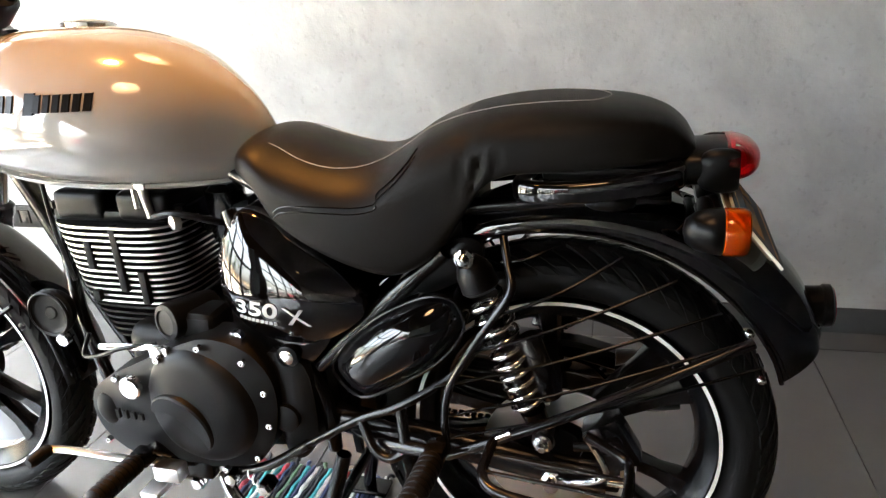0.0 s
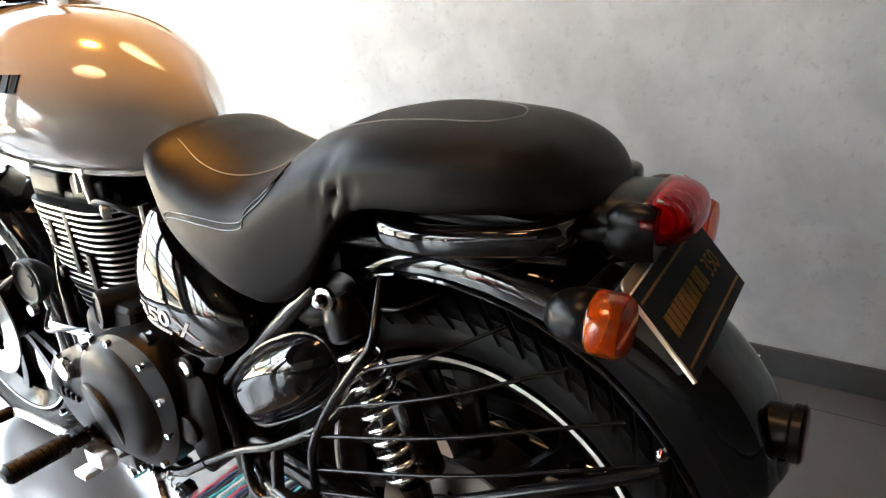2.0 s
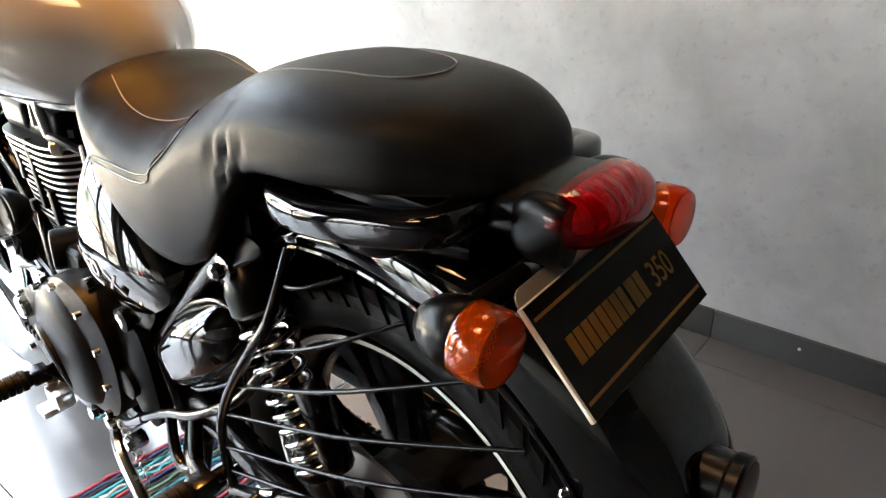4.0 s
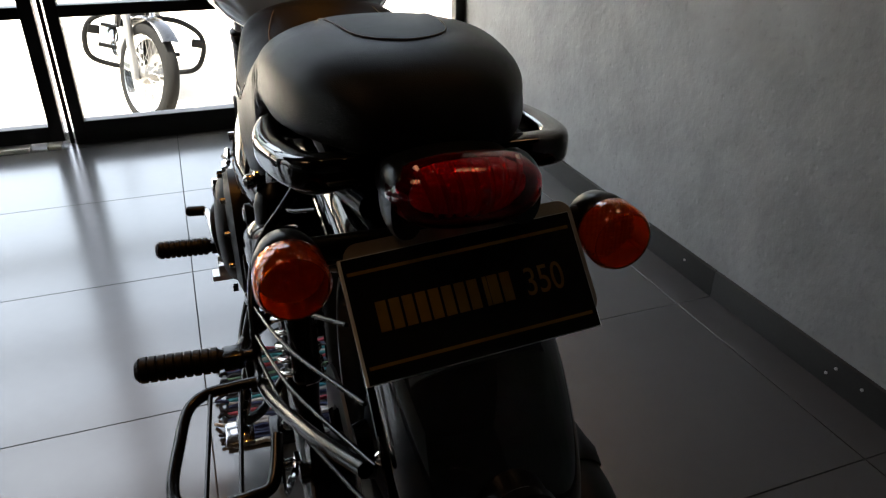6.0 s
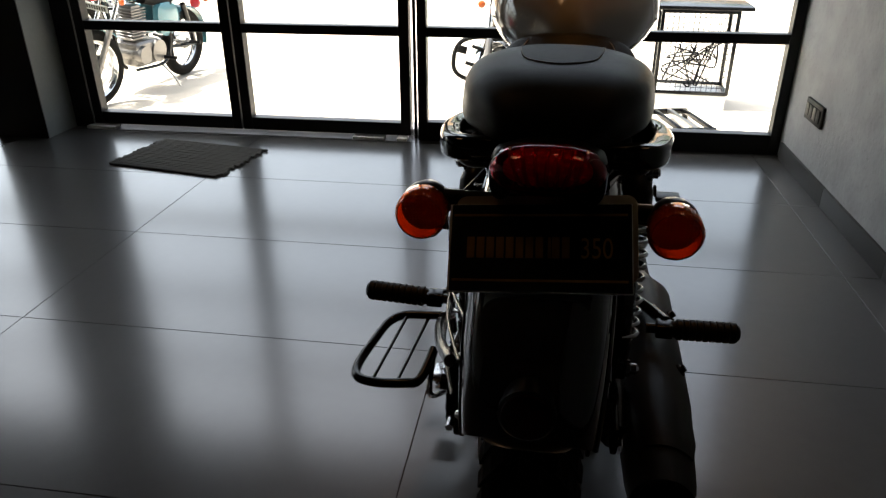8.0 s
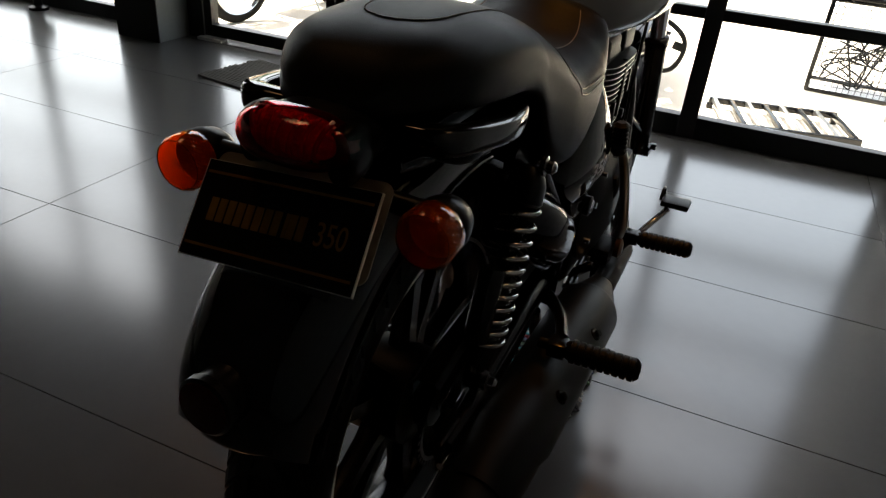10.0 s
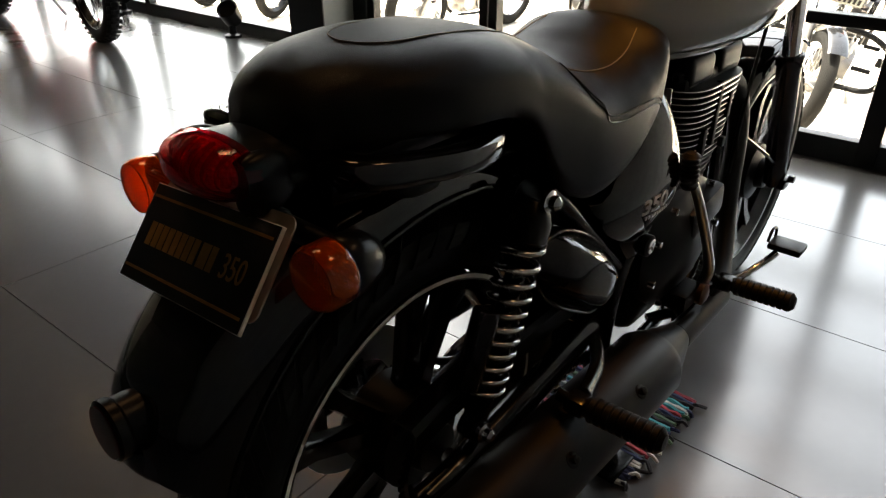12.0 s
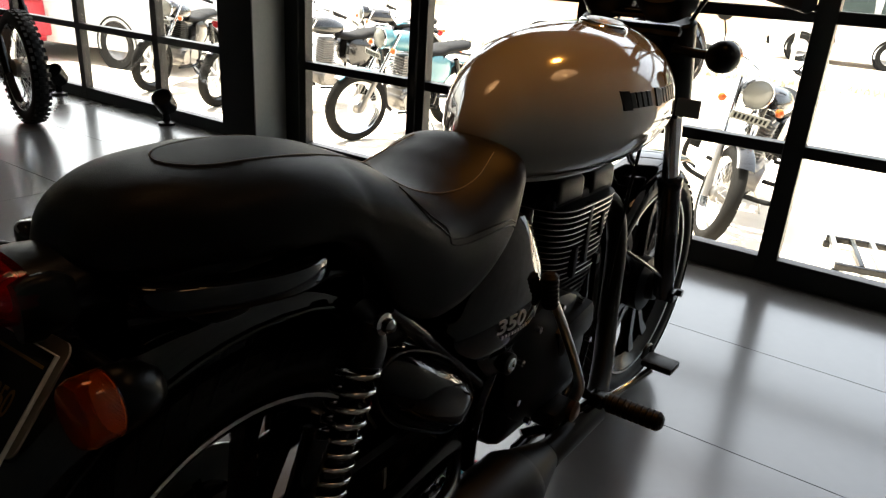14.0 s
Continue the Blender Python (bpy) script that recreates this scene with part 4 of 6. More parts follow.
# side covers, tool boxes
COVER = [(0.49, 0.725), (0.518, 0.715), (0.538, 0.672), (0.54, 0.63), (0.523, 0.575), (0.475, 0.535), (0.385, 0.528), (0.3, 0.58), (0.33, 0.64), (0.415, 0.7)]
BOX = [(0.357, 0.462), (0.36, 0.49), (0.328, 0.532), (0.285, 0.568), (0.245, 0.592), (0.2, 0.61), (0.165, 0.603), (0.153, 0.562), (0.188, 0.51), (0.262, 0.458), (0.32, 0.432)]
for s in (-1, 1):
    bm = b_()
    dome(bm, COVER, lambda u, v, h: Vector((s * (0.146 + h + 0.008 * (1 - ((u - 0.42) / 0.125) ** 2) - 0.3 * max(0.0, v - 0.6) ** 2 / (max(0.0, v - 0.6) + 0.012)), u, v)), 0.08, 0.012, 9, 5, 0.01, 3.0)
    bmesh.ops.recalc_face_normals(bm, faces=bm.faces)
    CB = BVHTree.FromBMesh(bm)
    cover = part("side_cover", bm, GLOSS, bike, "glossy black side cover with silver figures", smooth=60)

    def on_cover(u, v, h):
        q = CB.ray_cast(Vector((s * 0.5, u, v)), Vector((-s, 0, 0)))[0]
        return (q if q else Vector((s * 0.16, u, v))) + Vector((s * (h + 0.0014), 0, 0))

    if s < 0:
        place = lambda x, y, h: on_cover(0.506 - x * 1.42 - y * 0.2, 0.58 + y * 0.95 - x * 0.06, h)
        place2 = lambda x, y, h: on_cover(0.413 - x * 1.5 + y * 0.3, 0.567 + y * 1.25 - x * 0.1, h)
    else:
        place = lambda x, y, h: on_cover(0.37 + x * 1.32, 0.58 + y * 0.95, h)
        place2 = lambda x, y, h: on_cover(0.459 + x * 1.35 + y * 0.25, 0.567 + y * 1.25, h)
    lettering("cover_figures", "350", 0.036, 0.0003, place, SILVERPRINT, cover, "silver figures", 0.0008)
    lettering("cover_letter", "X", 0.034, 0.0003, place2, SILVERPRINT, cover, "silver outlined letter")
    bm = b_()
    for k in range(9):
        q0 = on_cover((0.497 - 0.0078 * k) if s < 0 else (0.388 + 0.0078 * k), 0.5705 - (0.0005 * k if s < 0 else 0), 0.0)
        block(bm, q0, (0.001, 0.0052, 0.005), 0)
    part("small_print", bm, SILVERPRINT, cover, smooth=0)
    bm = b_()
    dome(bm, [(0.485, 0.545), (0.43, 0.538), (0.36, 0.54), (0.39, 0.495), (0.415, 0.483), (0.44, 0.492)], lambda u, v, h: Vector((s * (0.143 + h), u, v)), 0.06, 0.004, 4, 4)
    part("cover_tab", bm, SATIN, cover)
    bm = b_()
    lathe(bm, [(0.018, -0.004), (0.018, 0.007), (0.014, 0.009)], (s * 0.15, 0.427, 0.507), (s, 0, 0), 24)
    part("lock_ring", bm, PLASTIC, cover)
    bm = b_()
    lathe(bm, [(0.012, 0.006), (0.012, 0.0105), (0.009, 0.012), (0.001, 0.012)], (s * 0.15, 0.427, 0.507), (s, 0, 0), 24)
    part("lock_barrel", bm, CHROME, cover, "chrome key lock")
    bm = b_()
    dome(bm, BOX, lambda u, v, h: Vector((s * (0.135 + h), u, v)), 0.1, 0.034, 16, 6, 0.014, 3.6)
    box = part("tool_box", bm, GLOSS, bike, "rounded glossy black tool box", smooth=60)
    bm = b_()
    tube(bm, [(s * 0.128, 0.257 + (u - 0.257) * 1.03, 0.525 + (v - 0.525) * 1.03) for u, v in BOX], 0.003, 8, 4, True)
    part("box_rim", bm, SATIN, box)

# engine
eng = new("engine")
eng.parent = bike
eng["label"] = "black single-cylinder engine with bright fin edges"
bm = b_()
block(bm, (0, 0.605, 0.41), (0.26, 0.3, 0.22), 0.04, seg=4)
block(bm, (0, 0.45, 0.44), (0.2, 0.14, 0.2), 0.03, seg=3)
part("crankcase", bm, MATTE, eng)
LC = [(0.8, 0.405), (0.765, 0.443), (0.69, 0.482), (0.605, 0.522), (0.55, 0.537), (0.49, 0.523), (0.452, 0.48), (0.446, 0.42), (0.468, 0.348), (0.518, 0.305), (0.63, 0.29), (0.74, 0.298), (0.795, 0.345)]
bm = b_()
dome(bm, LC, lambda u, v, h: Vector((-(0.185 + h), u, v)), 0.07, 0.012, 6, 5, 0.008, 3.0)
cc = part("clutch_cover", bm, MATTE, eng, "matt black clutch cover with round boss", smooth=50)
bm = b_()
lathe(bm, [(0.108, -0.03), (0.106, -0.018), (0.1, -0.006), (0.091, 0.002), (0.078, 0.0075), (0.062, 0.011), (0.044, 0.0135), (0.024, 0.0148), (0.004, 0.0152)], (-0.195, 0.582, 0.415), (-1, 0.05, 0), 48)
part("cover_boss", bm, MATTE, cc, smooth=60)
bm = b_()
lathe(bm, [(0.064, -0.014), (0.0635, 0.0), (0.0605, 0.003), (0.03, 0.0036), (0.001, 0.0038)], (-0.2005, 0.612, 0.385), (-1, 0.2, -0.2), 44)
part("clutch_disc", bm, MATTE, cc, "flat round face on the cover", smooth=30)
bm = b_()
dome(bm, [(0.775, 0.418), (0.785, 0.388), (0.772, 0.363), (0.75, 0.368), (0.74, 0.388), (0.75, 0.413)], lambda u, v, h: Vector((-(0.194 + h), u, v)), 0.02, 0.003, 3, 4)
for k in range(4):
    block(bm, (-0.197, 0.735 - 0.015 * k, 0.393 - 0.001 * k), (0.006, 0.008, 0.018 - 0.002 * k), 0.001, seg=1)
part("cast_emblem", bm, MATTE, cc)
for y, z in ((0.73, 0.456), (0.64, 0.5), (0.56, 0.528), (0.485, 0.51), (0.455, 0.46), (0.455, 0.4), (0.485, 0.335), (0.55, 0.302), (0.69, 0.3), (0.775, 0.33)):
    bm = b_()
    lathe(bm, [(0.0056, -0.004), (0.0056, 0.005), (0.0028, 0.0055), (0.001, 0.0035)], (-0.19, y, z), (-1, 0, 0), 8)
    part("cover_screw", bm, CHROME, cc)
bm = b_()
lathe(bm, [(0.02, -0.004), (0.02, 0.006), (0.017, 0.009), (0.001, 0.009)], (-0.2, 0.692, 0.45), (-1, 0, 0), 20)
part("filler_plug", bm, CHROME, cc, "bright filler plug")
bm = b_()
lathe(bm, [(0.02, -0.09), (0.031, -0.085), (0.032, 0.0), (0.03, 0.006), (0.022, 0.008), (0.021, 0.005), (0.001, 0.005)], (-0.145, 0.64, 0.545), (-1, 0.35, 0.1), 32)
block(bm, (-0.11, 0.6, 0.535), (0.07, 0.08, 0.05), 0.018, seg=3)
part("starter_motor", bm, MATTE, eng)
bm = b_()
dome(bm, [(0.475, 0.5), (0.405, 0.488), (0.395, 0.37), (0.42, 0.318), (0.452, 0.318), (0.465, 0.39)], lambda u, v, h: Vector((-(0.155 + h), u, v)), 0.08, 0.008, 4, 4)
sc = part("sprocket_cover", bm, MATTE, eng)
bm = b_()
lathe(bm, [(0.024, -0.004), (0.024, 0.007), (0.02, 0.009), (0.001, 0.009)], (-0.163, 0.44, 0.4), (-1, 0, 0), 24)
part("cover_cap", bm, MATTE, sc)
# right hand cover
RC = [(0.7, 0.5), (0.66, 0.545), (0.58, 0.56), (0.5, 0.545), (0.45, 0.5), (0.45, 0.42), (0.5, 0.355), (0.6, 0.335), (0.69, 0.37), (0.72, 0.44)]
bm = b_()
dome(bm, RC, lambda u, v, h: Vector((0.15 + h, u, v)), 0.07, 0.022, 7, 5, 0.01, 2.6)
rc = part("timing_cover", bm, MATTE, eng, "matt black timing cover", smooth=50)
for y, z in RC:
    bm = b_()
    lathe(bm, [(0.006, -0.004), (0.006, 0.006), (0.001, 0.0065)], (0.156, 0.58 + (y - 0.58) * 0.93, 0.45 + (z - 0.45) * 0.93), (1, 0, 0), 8)
    part("cover_screw", bm, CHROME, rc)
bm = b_()
block(bm, (0.13, 0.62, 0.5), (0.09, 0.13, 0.06), 0.015, pose(0, 0, 0, 10).to_3x3().to_4x4())
part("breather_box", bm, MATTE, eng)
# cylinder, leaning a little forward
CY = Vector((0, 0.748, 0))


def fin(z, sx, sy, th, m, edge):
    bm = b_()
    y = CY.y + (z - 0.5) * 0.05
    o = []
    for k in range(40):
        a = math.tau * k / 40
        ca, sa = math.cos(a), math.sin(a)
        o.append((sx * math.copysign(abs(ca) ** 0.5, ca), y + sy * math.copysign(abs(sa) ** 0.5, sa)))
    loft(bm, [[Vector((x, q, z - th)) for x, q in o], [Vector((x, q, z + th)) for x, q in o]])
    f = part("cooling_fin", bm, m, eng, smooth=0)
    if edge:
        bm = b_()
        # right-hand edge bands are thinner, putting that side's shade into the shape
        rows = [[Vector((x * 1.006, y + (q - y) * 1.006, z + dz * (1 if x < 0.02 else 0.4))) for x, q in o] for dz in (-th * 0.7, th * 0.7)]
        loft(bm, rows, caps=False)
        part("fin_edge", bm, ALLOY, f, "bright machined fin edge", smooth=0)


bm = b_()
loft(bm, [[Vector((0.062 * math.cos(a), CY.y + (z - 0.5) * 0.05 + 0.066 * math.sin(a), z)) for a in [math.tau * k / 28 for k in range(28)]] for z in (0.45, 0.71)])
part("cylinder", bm, MATTE, eng)
for k in range(6):
    fin(0.478 + 0.0125 * k, 0.088 + 0.002 * k, 0.083 + 0.004 * k, 0.0022, MATTE, False)
for k in range(13):
    fin(0.552 + 0.0115 * k, 0.102 + 0.001 * k, 0.108 + 0.0015 * k, 0.0026, MATTE, True)
for s in (-1, 1):
    bm = b_()
    for y0, z0, z1 in ((0.79, 0.555, 0.575), (0.73, 0.575, 0.695), (0.785, 0.615, 0.665), (0.69, 0.555, 0.615)):
        block(bm, (s * 0.108, y0 + 0.012, (z0 + z1) / 2), (0.012, 0.014, z1 - z0), 0.003)
    part("fin_bridge", bm, MATTE, eng)
for y in (0.815, 0.69):
    bm = b_()
    block(bm, (0, y, 0.72), (0.19, 0.1, 0.05), 0.014, seg=3)
    part("rocker_cover", bm, MATTE, eng, "black rocker cover", smooth=50)
bm = b_()
block(bm, (0, 0.752, 0.702), (0.18, 0.24, 0.02), 0.006)
for s in (-1, 1):
    for y in (0.875, 0.63):
        lathe(bm, [(0.01, 0), (0.01, 0.012), (0.001, 0.013)], (s * 0.075, y, 0.71), (0, 0, 1), 6)
part("cylinder_head", bm, MATTE, eng)
# carburettor, fuel tap, throttle cables
bm = b_()
rod(bm, (0.0, 0.659, 0.68), (0.0, 0.536, 0.691), 0.03)
lathe(bm, [(0.03, -0.04), (0.034, 0), (0.034, 0.05), (0.02, 0.06)], (0, 0.592, 0.68), (0, 0, 1), 20)
rod(bm, (0.0, 0.536, 0.691), (0.0, 0.469, 0.659), 0.04)
part("carburettor", bm, SATIN, eng)
bm = b_()
block(bm, (-0.1, 0.675, 0.765), (0.014, 0.02, 0.022), 0.004)
rod(bm, (-0.1, 0.675, 0.758), (-0.1, 0.668, 0.708), 0.008, 0.006)
rod(bm, (-0.105, 0.687, 0.756), (-0.108, 0.684, 0.725), 0.004)
part("fuel_tap", bm, STEEL, bike, "bright fuel tap under the tank")
bm = b_()
lathe(bm, [(0.012, 0), (0.012, 0.012), (0.008, 0.014)], (-0.105, 0.614, 0.705), (-1, 0.6, 0), 16)
part("hose_end", bm, STEEL, bike)
bm = b_()
tube(bm, [(-0.1, 0.664, 0.708), (-0.11, 0.614, 0.719), (-0.09, 0.558, 0.702), (-0.04, 0.536, 0.68)], 0.006, 8)
part("cable", bm, PLASTIC, bike)
bm = b_()
tube(bm, [(-0.15, 0.801, 0.513), (-0.16, 0.813, 0.475), (-0.17, 0.77, 0.484), (-0.18, 0.713, 0.508), (-0.17, 0.653, 0.517)], 0.0035, 8)
part("cable", bm, PLASTIC, bike)
bm = b_()
tube(bm, [(-0.06, 0.909, 0.792), (-0.07, 0.9, 0.68), (-0.08, 0.873, 0.575)], 0.004, 8)
part("cable", bm, PLASTIC, bike)
bm = b_()
tube(bm, [(0.1, 0.966, 0.792), (0.1, 0.928, 0.627), (0.11, 0.88, 0.475)], 0.004, 8)
part("cable", bm, PLASTIC, bike)
bm = b_()
rod(bm, (-0.17, 0.764, 0.501), (-0.175, 0.652, 0.513), 0.006, n=10)
block(bm, (-0.18, 0.64, 0.508), (0.012, 0.035, 0.022), 0.003)
part("cable_adjuster", bm, CHROME, eng)
for y, z in ((0.85, 0.5), (0.51, 0.535)):
    bm = b_()
    lathe(bm, [(0.011, 0), (0.011, 0.012), (0.001, 0.013)], (-0.15, y, z), (-1, 0, 0), 14)
    part("case_bolt", bm, CHROME, eng)
# horn
bm = b_()
lathe(bm, [(0.02, -0.03), (0.036, -0.012), (0.042, 0.0), (0.042, 0.008), (0.037, 0.012), (0.034, 0.009), (0.03, 0.008), (0.012, 0.0075), (0.01, 0.0095), (0.001, 0.0095)], (-0.125, 0.89, 0.535), (-1, -0.1, 0.1), 36)
horn = part("horn", bm, MATTE, bike, "round black horn")
bm = b_()
tube(bm, [(-0.138, 0.89 + 0.04 * math.cos(a), 0.535 + 0.04 * math.sin(a)) for a in [math.tau * k / 24 for k in range(24)]], 0.0028, 6, 1, True)
part("horn_rim", bm, MATTE, horn)

# frame
bm = b_()
tube(bm, [(0, 1.081, 0.857), (0, 1.005, 0.725), (0, 0.929, 0.554), (0, 0.851, 0.408), (0, 0.814, 0.345)], 0.019, 12)
tube(bm, [(0, 1.1, 0.9), (0, 0.909, 0.814), (0, 0.58, 0.77), (0, 0.415, 0.747)], 0.019, 12)
for s in (-1, 1):
    tube(bm, [(s * 0.02, 0.928, 0.68), (s * 0.075, 0.882, 0.522), (s * 0.1, 0.826, 0.38), (s * 0.11, 0.745, 0.274), (s * 0.12, 0.545, 0.26)], 0.012, 10)
    tube(bm, [(s * 0.05, 0.536, 0.77), (s * 0.1, 0.363, 0.73), (s * 0.088, 0.174, 0.736), (s * 0.085, -0.018, 0.753), (s * 0.06, -0.126, 0.753)], 0.0125, 10)
    tube(bm, [(s * 0.1, 0.524, 0.725), (s * 0.125, 0.467, 0.575), (s * 0.125, 0.391, 0.427), (s * 0.12, 0.383, 0.318)], 0.0125, 10)
    tube(bm, [(s * 0.12, 0.392, 0.475), (s * 0.118, 0.278, 0.585), (s * 0.118, 0.174, 0.68)], 0.0125, 10)
part("frame", bm, SATIN, bike, "black tubular frame", smooth=60)
bm = b_()
for s in (-1, 1):
    tube(bm, [(s * 0.1, 0.388, 0.367), (s * 0.115, 0.212, 0.358), (s * 0.12, 0.012, 0.332), (s * 0.12, -0.06, 0.325)], 0.021, 12, 5, flat=1.2)
    block(bm, (s * 0.12, -0.019, 0.329), (0.012, 0.12, 0.05), 0.006)
rod(bm, (-0.11, 0.388, 0.367), (0.11, 0.388, 0.367), 0.024)
part("swingarm", bm, SATIN, bike, smooth=60)
bm = b_()
rod(bm, (-0.16, 0.02, 0.327), (0.16, 0.02, 0.327), 0.011)
for s in (-1, 1):
    lathe(bm, [(0.018, 0), (0.018, 0.01), (0.011, 0.012), (0.011, 0.018), (0.001, 0.019)], (s * 0.135, 0.02, 0.327), (s, 0, 0), 6)
    rod(bm, (s * 0.13, -0.039, 0.327), (s * 0.13, -0.088, 0.327), 0.006)
part("rear_axle", bm, CHROME, bike)
bm = b_()
block(bm, (-0.11, -0.065, 0.389), (0.05, 0.06, 0.085), 0.012, pose(0, 0, 0, -30).to_3x3().to_4x4())
lathe(bm, [(0.012, 0), (0.012, 0.01), (0.006, 0.011)], (-0.135, -0.07, 0.399), (-1, 0, 0), 12)
part("rear_caliper", bm, SATIN, bike)
# chain and sprocket
bm = b_()
lathe(bm, [(0.075, -0.003), (0.082, -0.003), (0.082, 0.003), (0.075, 0.003)], (0.085, 0.018, 0.33), (1, 0, 0), 40, closed=True)
for k in range(40):
    a = math.tau * k / 40
    block(bm, (0.085, 0.018 + 0.085 * math.cos(a), 0.33 + 0.085 * math.sin(a)), (0.005, 0.006, 0.006), 0)
part("sprocket", bm, SATIN, bike, smooth=0)
for dz in (0.085, -0.07):
    bm = b_()
    for k in range(34):
        y = 0.03 + 0.42 * k / 33
        block(bm, (0.085, y, 0.33 + dz + (0.005 if dz > 0 else 0.02) * k / 33), (0.014 if k % 2 else 0.009, 0.011, 0.009), 0.002, seg=1)
    part("chain_run", bm, COIL, bike, "steel drive chain", smooth=0)
bm = b_()
rows = []
for y, z in ((-0.06, 0.425), (0.0, 0.44), (0.1, 0.447), (0.25, 0.452), (0.4, 0.45)):
    o = [(0.066, -0.02), (0.066, 0.0), (0.072, 0.008), (0.1, 0.008), (0.107, 0.0), (0.107, -0.03)]
    rows.append([Vector((x, y, z + h)) for x, h in o] + [Vector((0.0865 + (x - 0.0865) * 0.88, y, z + h - 0.003)) for x, h in o[::-1]])
loft(bm, rows)
part("chain_guard", bm, PLASTIC, bike, "black chain guard", smooth=30)
# inner mudguard between the wheel and the engine
bm = b_()
rows = []
for k in range(15):
    a = radians(-8 + 78 * k / 14)
    ring = [Vector((x, RA.y + (0.352 + d) * math.cos(a), RA.z + (0.352 + d) * math.sin(a))) for x, d in ((-0.086, -0.016), (-0.08, 0.0), (-0.04, 0.006), (0.04, 0.006), (0.08, 0.0), (0.086, -0.016))]
    rows.append(ring + [Vector((v.x * 0.96, RA.y + (v.y - RA.y) * 0.99, RA.z + (v.z - RA.z) * 0.99)) for v in ring[::-1]])
loft(bm, rows)
part("inner_mudguard", bm, PLASTIC, bike, "dull black inner mudguard", smooth=50)

# saree guard on the near flank
sg = new("saree_guard")
sg.parent = bike
sg["label"] = "black tubular saree guard with thin rods and a step"
bm = b_()
tube(bm, [(-0.094, 0.094, 0.698), (-0.122, 0.083, 0.665), (-0.146, 0.075, 0.638), (-0.158, 0.1, 0.598), (-0.166, 0.136, 0.543), (-0.17, 0.165, 0.487), (-0.172, 0.173, 0.44), (-0.172, 0.171, 0.385), (-0.172, 0.17, 0.368)], 0.0062, 10)
part("guard_upright", bm, SATIN, sg, smooth=60)
bm = b_()
tube(bm, [(-0.172, 0.172, 0.372), (-0.17, 0.075, 0.42), (-0.16, -0.007, 0.457), (-0.13, -0.15, 0.522), (-0.1, -0.245, 0.562)], 0.0078, 12)
part("guard_tube", bm, SATIN, sg, smooth=60)
for p, q in (((-0.163, 0.147, 0.539), (-0.092, -0.142, 0.643)), ((-0.171, 0.185, 0.489), (-0.09, -0.203, 0.598)), ((-0.172, 0.18, 0.439), (-0.09, -0.24, 0.559)), ((-0.172, 0.173, 0.404), (-0.095, -0.259, 0.522)), ((-0.15, 0.086, 0.604), (-0.093, -0.07, 0.674)), ((-0.115, 0.094, 0.667), (-0.092, 0.014, 0.691))):
    bm = b_()
    m = Vector(p).lerp(Vector(q), 0.5) + Vector((-0.012, 0, -0.004))
    tube(bm, [p, m, q], 0.0026, 8)
    part("guard_rod", bm, SATIN, sg, smooth=60)
bm = b_()
tube(bm, [(-0.17, 0.404, 0.358), (-0.172, 0.31, 0.418), (-0.17, 0.239, 0.451), (-0.15, 0.159, 0.503), (-0.13, 0.121, 0.554)], 0.0068, 12)
tube(bm, [(-0.17, 0.308, 0.42), (-0.185, 0.286, 0.38), (-0.19, 0.259, 0.367), (-0.185, 0.232, 0.38)], 0.0075, 12)
tube(bm, [(-0.165, 0.244, 0.446), (-0.178, 0.237, 0.408), (-0.185, 0.232, 0.367), (-0.18, 0.227, 0.301)], 0.009, 12)
tube(bm, [(-0.17, 0.404, 0.358), (-0.165, 0.485, 0.301), (-0.15, 0.565, 0.264)], 0.0085, 12)
part("guard_brace", bm, SATIN, sg, smooth=60)
bm = b_()
tube(bm, [(-0.172, 0.1, 0.412), (-0.21, 0.103, 0.408), (-0.245, 0.102, 0.404), (-0.268, 0.08, 0.4), (-0.279, 0.02, 0.397), (-0.286, -0.04, 0.394), (-0.277, -0.075, 0.395), (-0.245, -0.09, 0.399), (-0.2, -0.092, 0.405), (-0.176, -0.082, 0.408), (-0.164, -0.03, 0.43)], 0.0075, 12)
part("step_loop", bm, SATIN, sg, "black foot step loop", smooth=60)
for x in (-0.2, -0.238):
    bm = b_()
    rod(bm, (x, 0.101, 0.406), (x - 0.012, -0.088, 0.4), 0.003, n=8)
    part("step_bar", bm, SATIN, sg)
bm = b_()
tube(bm, [(-0.164, -0.03, 0.43), (-0.166, -0.06, 0.37), (-0.155, -0.02, 0.34), (-0.14, 0.02, 0.335)], 0.005, 10)
rod(bm, (-0.172, 0.1, 0.412), (-0.17, 0.075, 0.425), 0.008)
part("step_stay", bm, CHROME, sg)


# foot pegs
def peg(at, out, r, ln, label):
    p = new("foot_peg")
    p.parent = bike
    p["label"] = label
    a = Vector(at)
    d = Vector(out).normalized()
    bm = b_()
    prof = []
    n = 9
    for k in range(n):
        h = 0.02 + (ln - 0.02) * k / n
        st = (ln - 0.02) / n
        prof += [(r * 0.86, h), (r, h + st * 0.12), (r, h + st * 0.8), (r * 0.86, h + st * 0.92)]
    prof += [(r * 0.95, ln), (r * 0.6, ln + 0.006), (0.001, ln + 0.007)]
    lathe(bm, [(0.008, 0.0)] + prof, a, d, 18)
    part("rubber_sleeve", bm, RUBBER, p, smooth=30)
    bm = b_()
    block(bm, a, (0.03, 0.03, 0.026), 0.005)
    rod(bm, a - d * 0.03, a + d * 0.02, 0.009)
    part("hinge", bm, SATIN, p)


